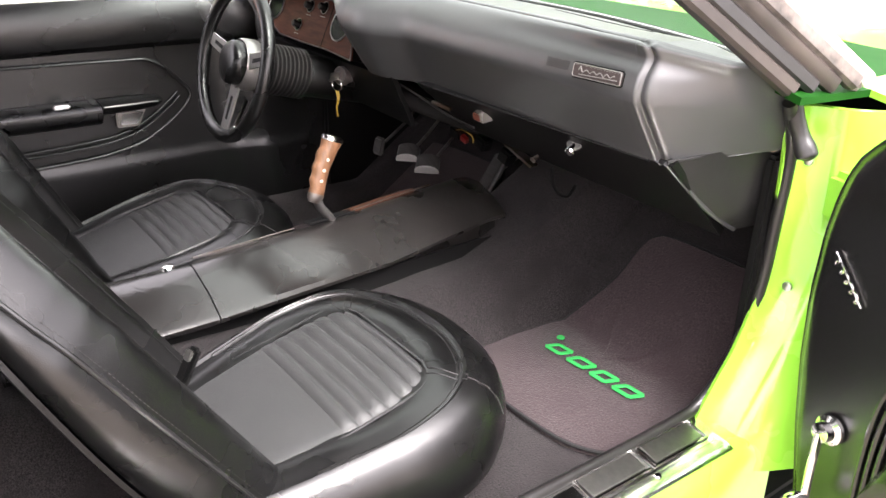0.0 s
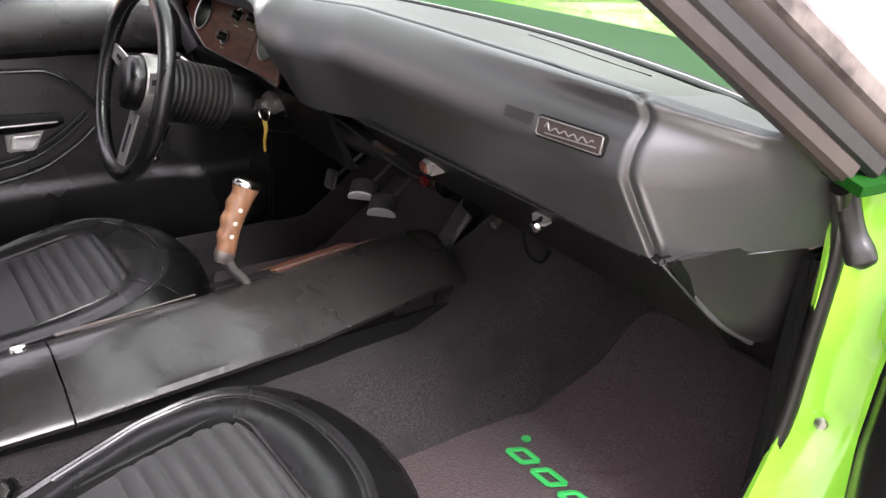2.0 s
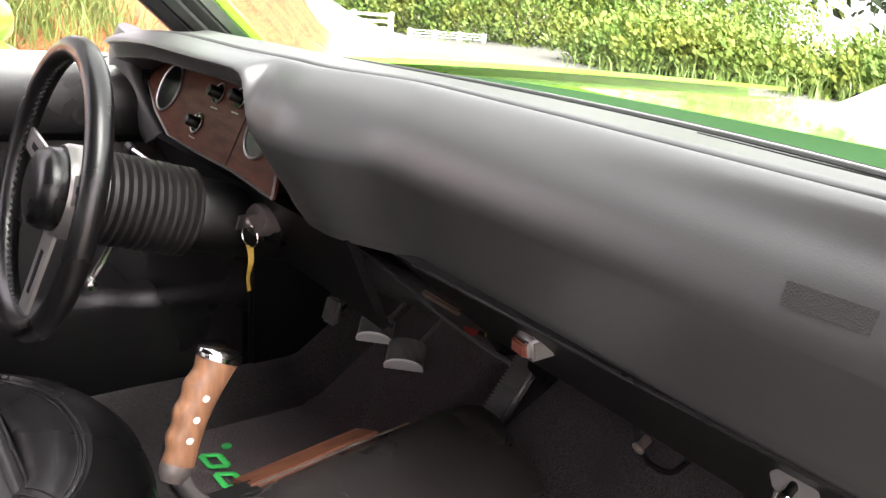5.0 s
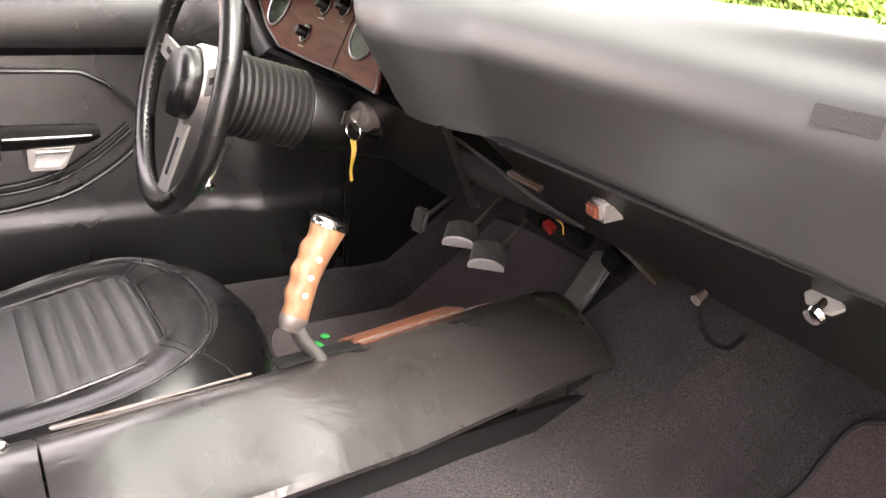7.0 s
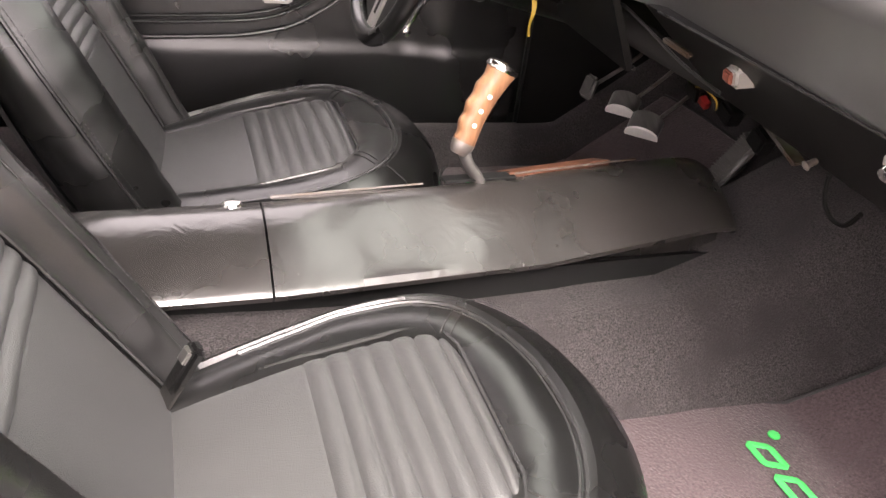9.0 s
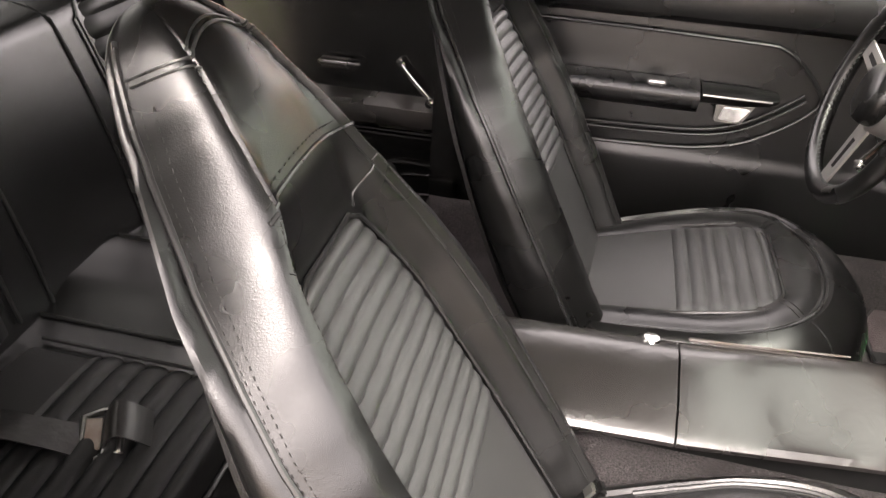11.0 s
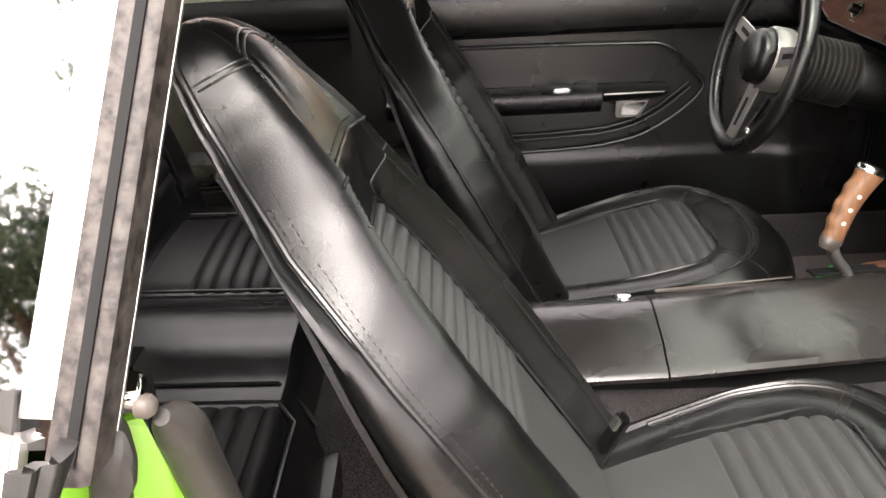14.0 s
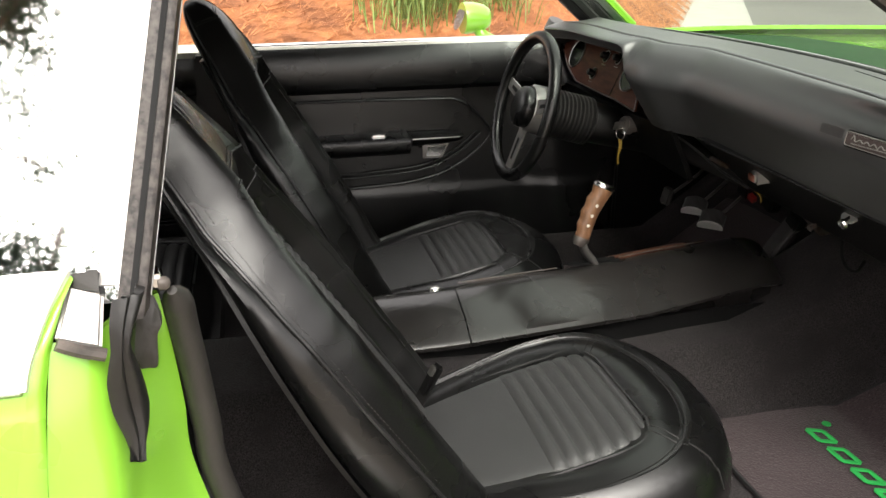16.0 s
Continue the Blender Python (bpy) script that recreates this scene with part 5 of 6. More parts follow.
fj = part("door_post_front", sheet(jamb_front, steps(0, 1, 30), steps(0, 1, 30), -0.008), LIME)
tagged(fj, "lime green front door post with hinge recess", "door post", kind="structure")
for z in (0.316, 0.52):
    bt = part("post_bolt", turned([(0, 0.001), (0.0, 0.008), (0.004, 0.007), (0.006, 0.001)], (0.705, lerp([(0.3, 0.698), (0.52, 0.68)], z), z), (0.72, lerp([(0.3, 0.698), (0.52, 0.68)], z) - 0.1, z), 12), STEEL)
    tagged(bt, "small bolt head in the green door post", "bolt")
seal = spline([(0.700, 0.610, 0.610), (0.690, 0.655, 0.540), (0.682, 0.668, 0.42), (0.676, 0.670, 0.30), (0.668, 0.640, 0.19), (0.662, 0.590, 0.125), (0.660, 0.52, 0.108), (0.660, 0.35, 0.106), (0.660, 0.10, 0.106), (0.660, -0.30, 0.106)], 8)
sl = part("door_seal", tube(seal, 0.0095, 10), RUBBER)
tagged(sl, "black rubber weatherstrip round the door opening", "weatherstrip")
sil = part("door_sill", loft([[Vector((x, y, z)) for x, z in ((0.640, 0.0), (0.640, 0.088), (0.652, 0.098), (0.690, 0.098), (0.738, 0.088), (0.750, 0.075), (0.757, 0.058), (0.760, 0.02), (0.762, -0.08), (0.745, -0.16), (0.64, -0.16))] for y in steps(-0.55, 0.66, 16)]), LIME)
tagged(sil, "lime green door sill", "door sill", kind="structure")
sp = thing("sill_plate", "bright metal sill plate with recessed panels and ribs", "sill plate", (0.70, 0.2, 0.1))
part("plate", loft([[Vector((x, y, z)) for x, z in ((0.655, 0.099), (0.656, 0.104), (0.662, 0.1055), (0.735, 0.0935), (0.742, 0.090), (0.741, 0.086))] for y in steps(-0.45, 0.572, 20)]), PLATE, sp)
for y0 in (-0.42, -0.10, 0.10, 0.30, 0.43):
    w = 0.12
    part("panel_rim", tube([Vector((x, y, 0.1075 - (x - 0.662) * 0.164)) for x, y in ((0.668, y0), (0.708, y0), (0.708, y0 + w), (0.668, y0 + w))], 0.0022, 6, True), CHROME, sp, "raised rim of a recessed panel")
    part("pressed_panel", block((0.034, w - 0.012, 0.003), pose(0.688, y0 + w / 2, 0.1042, 0, 9.3, 0), 0.0012), STEEL, sp, "smooth pale pressed panel")
for x in (0.716, 0.730):
    part("long_rib", tube([(x, y, 0.1045 - (x - 0.662) * 0.164) for y in (-0.44, 0.56)], 0.0018, 6), CHROME, sp)
for y in (0.555, 0.42, 0.0):
    part("screw", turned([(0, 0.006), (0.002, 0.005), (0.003, 0.001)], (0.668 if y > 0.5 else 0.722, y, 0.104 if y > 0.5 else 0.096), (0.668 if y > 0.5 else 0.722, y, 1), 10), CHROME, sp)

# ---- open passenger door ----
DH, DA = Vector((0.727, 0.633, 0)), math.radians(77)
DD, DN = Vector((math.sin(DA), -math.cos(DA), 0)), Vector((-math.cos(DA), -math.sin(DA), 0))
od = thing("front_door", "open passenger door with black vinyl panel and chrome crank", "car door", DH)
part("hinge_strap", block((0.09, 0.03, 0.075), pose(0.775, 0.690, 0.475, 0, 0, -20), 0.010), LIME, od)
part("hinge_pin", turned([(0, 0.009), (0.09, 0.009), (0.092, 0.001)], (0.795, 0.672, 0.43), (0.795, 0.672, 0.6), 12), WORN, od)


def on_door(d, z, out=0.0):
    return DH + DD * d + DN * out + Vector((0, 0, z))


def door_lead(z):
    return lerp([(-0.12, 0.12), (0.05, 0.082), (0.15, 0.060), (0.25, 0.044), (0.35, 0.036), (0.44, 0.038), (0.50, 0.046), (0.565, 0.078), (0.60, 0.112), (0.62, 0.16)], z)


def open_panel(u, v):
    z = -0.12 + 0.735 * v
    d0 = door_lead(z)
    d = d0 + (1.02 - d0) * u ** 1.6
    out = -0.020 * (1 - smooth01((d - d0) / 0.03)) + 0.022 * smooth01((z - 0.50) / 0.04) * 0.5
    return on_door(d, z, out)


part("door_panel", sheet(open_panel, steps(0, 1, 40), steps(0, 1, 40), 0.03), VINYL, od)
part("door_shell", sheet(lambda u, v: on_door(door_lead(-0.12 + 0.735 * v) + 0.012 + (0.99 - 0.1) * u, -0.12 + 0.735 * v, -0.05 - 0.10 * smooth01(u * 6) * math.sin(math.pi * (0.1 + 0.8 * v))), steps(0, 1, 24), steps(0, 1, 14), 0.02), LIME, od)
cut = [(0.33, -0.10), (0.215, 0.0), (0.198, 0.10), (0.195, 0.22), (0.205, 0.29), (0.235, 0.322), (0.30, 0.335), (0.40, 0.345), (0.8, 0.36)]
for o in (0.0, 0.012, 0.024):
    part("panel_bead", tube(spline([on_door(d + o, z - o * 0.8, 0.004) for d, z in cut], 8), 0.0046, 8), VINYL, od, "raised vinyl bead round the door pocket")
part("armrest", loft([[on_door(d, z0 + b, a) for a, b in ((0.0, -0.04), (0.05, -0.04), (0.075, -0.02), (0.08, 0.02), (0.06, 0.045), (0.0, 0.05))] for d, z0 in ((0.25, 0.16), (0.27, 0.20), (0.33, 0.235), (0.5, 0.25), (0.9, 0.26))]), VINYL, od, "padded black armrest")
part("crank_boss", turned([(0, 0.022), (0.006, 0.022), (0.010, 0.015), (0.022, 0.014), (0.026, 0.001)], on_door(0.140, 0.188, 0.004), on_door(0.140, 0.188, 1.0), 20), CHROME, od)
part("window_crank", tube(spline([on_door(0.140, 0.188, 0.026), on_door(0.146, 0.13, 0.034), on_door(0.148, 0.085, 0.034)], 5), 0.0065, 10, flat=0.7), CHROME, od, "chrome window crank")
part("crank_knob", turned([(0, 0.009), (0.012, 0.013), (0.024, 0.013), (0.030, 0.009), (0.031, 0.001)], on_door(0.148, 0.085, 0.036), on_door(0.148, 0.085, 1.0), 18), CHROME, od)
mark = [on_door(0.084 + 0.050 * q + 0.005 * math.sin(q * 31), 0.428 - 0.048 * q + 0.005 * math.cos(q * 31), 0.006) for q in steps(0, 1, 60)]
part("emblem_stroke", tube(mark, 0.0009, 6), CHROME, od, "plain bright looping emblem stroke")
part("emblem_bar", tube([on_door(0.084, 0.434, 0.005), on_door(0.138, 0.376, 0.005)], 0.0009, 6), STEEL, od, "plain bright bar of the emblem")

# ---- rear door post, quarter panel and quarter window ----
POST = [[(0.7625, -0.483, 0.598), (0.773, -0.487, 0.577), (0.793, -0.492, 0.529), (0.799, -0.498, 0.479), (0.805, -0.505, 0.40), (0.803, -0.475, 0.2), (0.797, -0.415, 0.02)],
        [(0.755, -0.454, 0.598), (0.760, -0.453, 0.575), (0.772, -0.452, 0.53), (0.784, -0.452, 0.48), (0.796, -0.455, 0.40), (0.795, -0.425, 0.2), (0.790, -0.365, 0.02)],
        [(0.722, -0.436, 0.600), (0.725, -0.436, 0.575), (0.733, -0.435, 0.53), (0.740, -0.434, 0.48), (0.750, -0.432, 0.40), (0.747, -0.395, 0.2), (0.742, -0.335, 0.02)],
        [(0.704, -0.420, 0.603), (0.702, -0.419, 0.575), (0.697, -0.416, 0.53), (0.694, -0.414, 0.48), (0.695, -0.411, 0.40), (0.692, -0.372, 0.2), (0.687, -0.310, 0.02)],
        [(0.700, -0.410, 0.604), (0.693, -0.408, 0.575), (0.681, -0.406, 0.53), (0.676, -0.404, 0.48), (0.675, -0.400, 0.40), (0.667, -0.350, 0.2), (0.660, -0.290, 0.02)]]
POST = [spline(c, 6) for c in POST]
POST_ROWS = [spline([c[k] for c in POST], 8) for k in range(37)]
rj = part("door_post_rear", sheet(lambda u, v: POST_ROWS[int(round(v * 36))][int(round(u * 32))], steps(0, 1, 32), steps(0, 1, 36), -0.006), LIME)
tagged(rj, "lime green rear door post", "door post", kind="structure")
# front edge of the quarter: over the shoulder and down, with a narrow rolled flange ahead of it
SHOULDER = [(0.7254, -0.4702, 0.6374), (0.7419, -0.4754, 0.6302), (0.7545, -0.4826, 0.6194), (0.7687, -0.4902, 0.6026), (0.7797, -0.4962, 0.5869), (0.7887, -0.4991, 0.5726)]
FLANK = [(0.7925, -0.502, 0.5575), (0.796, -0.5057, 0.5425), (0.802, -0.5197, 0.4841), (0.808, -0.530, 0.40), (0.806, -0.500, 0.2), (0.800, -0.440, 0.02)]
FLANGE = [(0.730, -0.470, 0.6319), (0.742, -0.4725, 0.6262), (0.7499, -0.474, 0.6214), (0.7607, -0.480, 0.605), (0.7645, -0.484, 0.5918), (0.774, -0.487, 0.5772), (0.7828, -0.489, 0.563), (0.7945, -0.492, 0.5288), (0.800, -0.498, 0.4789), (0.806, -0.505, 0.40), (0.804, -0.475, 0.2), (0.798, -0.415, 0.02)]
EDGE_OUT, EDGE_IN = spline(SHOULDER + FLANK, 4), spline(FLANGE, 4)


def quarter_flange(u, v):
    k = int(round(v * 44))
    p = EDGE_OUT[k].lerp(EDGE_IN[k], u)
    return p + Vector((0.6, 0.75, 0.25)).normalized() * (0.0035 * math.sin(math.pi * u))


q = part("quarter_flange", sheet(quarter_flange, steps(0, 1, 6), steps(0, 1, 44), -0.003), LIME)
tagged(q, "lime green rolled front edge of the rear quarter", "quarter panel", kind="structure")
SHOULDER_LINE, FLANK_LINE = spline(SHOULDER, 4), spline(SHOULDER[-1:] + FLANK, 4)
# Lime shoulder coloured white, the sky's sheen put into the colour.
q = part("quarter_top", sheet(lambda u, v: SHOULDER_LINE[int(round(u * 20))] + Vector((0.004 * v, 0.0005 - 1.6 * v, 0)), steps(0, 1, 20), steps(0, 1, 12), 0.006), TRIMSHEEN)
tagged(q, "top edge of the rear quarter, white for the sky sheen on its paint", "quarter panel", kind="structure")
q = part("quarter_panel", sheet(lambda u, v: FLANK_LINE[int(round(v * 24))] + Vector((0.03 * math.sin(math.pi * min(1, u)) * v, 0.0005 - 1.6 * u, 0)), steps(0, 1, 16), steps(0, 1, 24), 0.006), LIME)
tagged(q, "lime green rear quarter panel", "quarter panel", kind="structure")
qm = part("quarter_moulding", prism([(-0.011, -0.003), (0.011, -0.003), (0.009, 0.003), (0.0, 0.005), (-0.009, 0.003)], 1.5, pose(0.7865, -0.502, 0.5805) @ Matrix.Rotation(radians(58), 4, "Y") @ pose(0, 0, 0, 90, 0, 0), 0.001), STEEL)
tagged(qm, "bright grey moulding along the rear quarter edge", "moulding", kind="structure")
rs = part("door_seal", tube(spline([(0.706, -0.398, 0.608), (0.692, -0.396, 0.590), (0.683, -0.395, 0.560), (0.671, -0.392, 0.51), (0.666, -0.388, 0.45), (0.664, -0.382, 0.38), (0.655, -0.335, 0.2), (0.650, -0.285, 0.106)], 8), [0.004 + 0.0095 * smooth01((i + 1) / 9) for i in range(57)], 12), SEAL)
tagged(rs, "aged dark weatherstrip along the rear door post", "weatherstrip")
qw = thing("quarter_window", "raised quarter window glass in an aged rubber and metal frame", "car window", (0.72, -0.57, 0.63))
GB, GT = Vector((0.731, -0.425, 0.612)), Vector((0.573, -0.373, 0.880))
part("glass", sheet(lambda u, v: GB.lerp(GT, v) + Vector((-0.012 * u, -0.012 - 0.62 * u, -0.0)), steps(0, 1, 2), steps(0, 1, 2), 0.004), QUARTERGLASS, qw, "greenish quarter glass")
part("front_channel", loft([[GB.lerp(GT, t) + Vector((a, b, 0)) for a, b in ((-0.012, -0.010), (0.011, -0.012), (0.0125, 0.006), (0.011, 0.0095), (-0.009, 0.012), (-0.011, 0.010))] for t in steps(-0.03, 1.02, 4)]), CHANNEL, qw, "aged rubber edge channel")
part("channel_groove", loft([[GB.lerp(GT, t) + Vector((a, b, 0)) for a, b in ((0.010, -0.003), (0.0145, -0.003), (0.0145, 0.002), (0.010, 0.002))] for t in steps(0.0, 1.0, 3)]), DARK, qw)
part("bright_strip", loft([[GB.lerp(GT, t) + Vector((a, b, 0)) for a, b in ((-0.004, -0.026), (0.008, -0.028), (0.010, -0.012), (-0.004, -0.012))] for t in steps(0.06, 1.02, 4)]), SATIN, qw, "pale frame strip")
# rubber: a long flap hanging from the channel foot, a short one beside it
part("channel_lip", tube([GB.lerp(GT, t) + Vector((-0.011, 0.0115, 0)) for t in steps(0.0, 1.0, 4)], 0.0014, 6), STEEL, qw, "thin bright inner lip")
qs = thing("quarter_seal", "drooping black rubber seals at the quarter window foot", "weatherstrip", (0.75, -0.44, 0.55))
FLAP = Matrix(((-0.62, 0.0, 0.785, 0.7765), (0.785, 0.0, 0.62, -0.438), (0.0, 1.0, 0.0, 0.4945), (0.0, 0.0, 0.0, 1.0)))
FLAP_L = [(-0.004, 0.101), (-0.0075, 0.085), (-0.0085, 0.072), (-0.0075, 0.055), (-0.006, 0.040), (-0.002, 0.020), (-0.001, 0.004)]
FLAP_R = [(0.0125, 0.106), (0.0165, 0.085), (0.0215, 0.068), (0.0245, 0.050), (0.0245, 0.038), (0.018, 0.021), (0.004, -0.001)]
FLAP_L, FLAP_R = spline([(a, b, 0) for a, b in [(0.006, 0.140), (-0.001, 0.122)] + FLAP_L], 4), spline([(a, b, 0) for a, b in [(0.034, 0.140), (0.022, 0.122)] + FLAP_R], 4)


def flap_point(u, v):
    k = int(round(v * 32))
    p = FLAP_L[k].lerp(FLAP_R[k], u)
    return FLAP @ (p + Vector((0, 0, 0.010 * math.sin(math.pi * u) ** 0.7 - 0.004 * math.exp(-((u - 0.45) / 0.10) ** 2) + 0.004 * math.sin(v * 7))))


part("long_flap", sheet(flap_point, steps(0, 1, 14), steps(0, 1, 32), -0.007), RUBBER, qs)
out = spline([(0.7227, -0.4263, 0.6105), (0.7195, -0.4180, 0.6120), (0.7179, -0.4114, 0.6090), (0.7240, -0.4070, 0.5980), (0.7270, -0.4065, 0.5890), (0.7265, -0.4115, 0.5775), (0.7290, -0.4143, 0.5515), (0.7300, -0.4220, 0.5500), (0.7307, -0.4298, 0.5517), (0.7300, -0.4330, 0.5650), (0.7265, -0.4300, 0.5850)], 4, True)
mid = sum(out, Vector()) / len(out)
hub = [mid + (p - mid) * 0.86 + Vector((0.004, 0.001, 0.0)) for p in out]
part("short_flap", loft([[p + Vector((-0.010, -0.003, 0)) for p in out], out, hub, [mid + (p - mid) * 0.4 + Vector((0.0055, 0.0014, 0)) for p in out]]), SEAL, qs, "short brown-black rubber flap")
qc = thing("seal_cap", "satin metal cap at the foot of the quarter window", "trim cap", (0.75, -0.46, 0.61))
face = [Vector(p) for p in ((0.7275, -0.472, 0.6315), (0.7420, -0.4440, 0.6280), (0.7675, -0.4475, 0.5900), (0.7740, -0.4785, 0.6050))]
inward = Vector((-0.016, -0.004, -0.012))
bm = loft([[p + inward for p in face], face])
bmesh.ops.recalc_face_normals(bm, faces=bm.faces[:])
bmesh.ops.bevel(bm, geom=bm.edges[:], offset=0.0035, segments=3, affect="EDGES", clamp_overlap=True)
part("cap", bm, CAPMETAL, qc)
part("cap_lip", tube(spline([face[3] + Vector((-0.002, 0.001, -0.004)), (face[2] + face[3]) / 2 + Vector((-0.001, 0, -0.005)), face[2] + Vector((-0.001, 0.002, -0.005))], 4), 0.0055, 8), OLDRUBBER, qc, "worn rubber lip below the cap")
# Dark block put into the gap, where there is only shade.
well = [Vector(p) for p in ((0.7235, -0.474, 0.6370), (0.7280, -0.448, 0.6420), (0.7400, -0.448, 0.6270), (0.7290, -0.474, 0.6290))]
part("cap_well", loft([[p + inward * 0.8 for p in well], well]), SEAL, qc, "dark filler for the shaded gap between cap and glass")

ch = thing("belt_end_cap", "polished metal end cap of the belt moulding", "trim cap", (0.70, -0.42, 0.61))
part("cap", block((0.020, 0.048, 0.013), pose(0.704, -0.428, 0.6195, 0, 8, 10), 0.003, 3), CHROME, ch)
part("cap_tip", turned([(0, 0.006), (0.005, 0.006), (0.008, 0.004), (0.009, 0.001)], (0.707, -0.407, 0.616), (0.72, -0.30, 0.61), 14), OLDRUBBER, ch)

# ---- rear seat ----
rb = thing("rear_bench", "black vinyl rear bench seat with pleated inserts", "car seat", (0, -0.7, 0.1))


def bench(x, y):
    k = smooth01((y + 0.435) / -0.06)
    hump = 0.022 * math.exp(-((x + 0.018) / 0.09) ** 4)
    edge = smooth01((0.60 - abs(x)) / 0.06)
    return 0.10 + 0.105 * k * edge + hump * k - 0.10 * (y + 0.50) * 0.3 + 0.015 * math.exp(-((abs(x) - 0.31) / 0.2) ** 2)


part("rear_cushion", sheet(lambda x, y: (x, y, bench(x, y)), steps(-0.60, 0.60, 60), steps(-0.43, -0.84, 40), -0.05), VINYL, rb)
part("cushion_front", sheet(lambda x, v: (x, -0.425 + 0.012 * math.sin(math.pi * v) - 0.02 * v, 0.115 - 0.115 * v), steps(-0.60, 0.60, 20), steps(0, 1, 6), 0.02), VINYL, rb)
for sx in (-1, 1):
    def rins(u, v):
        x, y = 0.315 * sx + 0.158 * u, -0.475 - 0.30 * v
        h = 0.006 + 0.007 * abs(math.sin(math.pi * v * 0.30 / 0.030)) ** 0.6 * (v < 0.72) - 0.010 * abs(u) ** 12 - 0.010 * (v < 0.02)
        cr = 1 - 0.12 * max(0, 1 - v * 12) ** 2
        return 0.315 * sx + 0.158 * u * cr, y, bench(x, y) + h
    part("cushion_insert", sheet(rins, steps(-1, 1, 16), steps(0, 1, 110), -0.004), REARSHADED, rb, "pleated insert, coloured dark for the shade at the rear")
    ring = [(u, 0.0) for u in steps(-0.95, 0.95, 8)] + [(1.0, v) for v in steps(0.06, 1, 12)]
    ring = [(-1.0, v) for v in steps(1, 0.06, 12)] + ring
    part("piping", tube([Vector((0.315 * sx + 0.162 * u, -0.472 - 0.30 * v, bench(0.315 * sx + 0.158 * u, -0.475 - 0.30 * v) + 0.006)) for u, v in ring], 0.0028, 6), PIPING, rb)
    part("piping", tube([Vector((sx * 0.102, y, bench(sx * 0.102, y) + 0.002)) for y in steps(-0.44, -0.86, 14)], 0.003, 6), PIPING, rb)


def rback(x, t):
    """Point on the rear backrest, t up its slope."""
    bow = 0.015 * (abs(x) / 0.6) ** 2
    r = 0.014 * math.sin(math.pi * min(1, max(0, t / 0.42))) + 0.010 * math.exp(-((abs(x) - 0.33) / 0.18) ** 4)
    top = max(0.0, t - 0.375)
    return Vector((x, -0.800 - 0.30 * t + bow + r - 22.0 * top ** 2, 0.17 + 0.96 * t - 7.0 * top ** 2))


part("rear_backrest", sheet(rback, steps(-0.63, 0.63, 60), steps(0, 0.445, 48), -0.03), VINYL, rb)
for sx in (-1, 1):
    def rbi(u, v):
        x, t = (0.315 if sx > 0 else -0.375) + 0.165 * u, 0.07 + 0.325 * v
        h = 0.004 + 0.0055 * abs(math.sin(math.pi * v * 0.33 / 0.034)) ** 0.6 * (v > 0.12) - 0.012 * abs(u) ** 12 - 0.012 * (v > 0.985)
        p = rback(x * 1.0, t)
        cr = 1 - 0.14 * max(0, (v - 0.9) * 10) ** 2
        return Vector(((0.315 if sx > 0 else -0.375) + 0.165 * u * cr, p.y + h, p.z + h * 0.3))
    part("back_insert", sheet(rbi, steps(-1, 1, 16), steps(0, 1, 120), -0.004), REARSHADED, rb, "pleated insert, coloured dark for the shade at the rear")
    ring = [(-1.0, v) for v in steps(0, 0.93, 12)] + [(u, 1.0) for u in steps(-0.86, 0.86, 8)] + [(1.0, v) for v in steps(0.93, 0, 12)]
    part("piping", tube([rback((0.315 if sx > 0 else -0.375) + 0.169 * u, 0.07 + 0.327 * v) + Vector((0, 0.005, 0.002)) for u, v in ring], 0.003, 6), PIPING, rb)
    part("piping", tube([rback(0.075 if sx > 0 else -0.16, t) + Vector((0, 0.002, 0)) for t in steps(0.0, 0.44, 16)], 0.003, 6), PIPING, rb)
tb = part("parcel_shelf", sheet(lambda u, v: (-0.66 + 1.32 * u, -0.985 - 0.55 * v, 0.574 + 0.012 * math.sin(math.pi * v)), steps(0, 1, 12), steps(0, 1, 8), -0.02), WHITEVINYL)
tagged(tb, "pale shelf behind the rear seat below the rear window", "parcel shelf", kind="structure")
dk = part("trunk_deck", sheet(lambda u, v: (-0.80 + 1.60 * u, -1.58 - 0.75 * v, 0.585 - 0.05 * v * v - 0.04 * abs(2 * u - 1) ** 4), steps(0, 1, 16), steps(0, 1, 8), 0.015), LIME)
tagged(dk, "lime green trunk lid", "trunk lid", kind="structure")


# ---- roof ----
def roof_point(u, v, drop=0.0):
    """u across, v from the windshield header back to the rear window."""
    x = (0.552 - 0.017 * smooth01(v / 0.4)) * (2 * u - 1)
    y = 0.20 - 1.22 * v
    crown = 0.075 * (1 - abs(2 * u - 1) ** 2.6)
    return Vector((x * (1 - 0.02 * v), y - 0.02 * (1 - (2 * u - 1) ** 2) * (1 - v), 0.945 + crown + 0.02 * math.sin(math.pi * v) - 0.02 * v - drop))


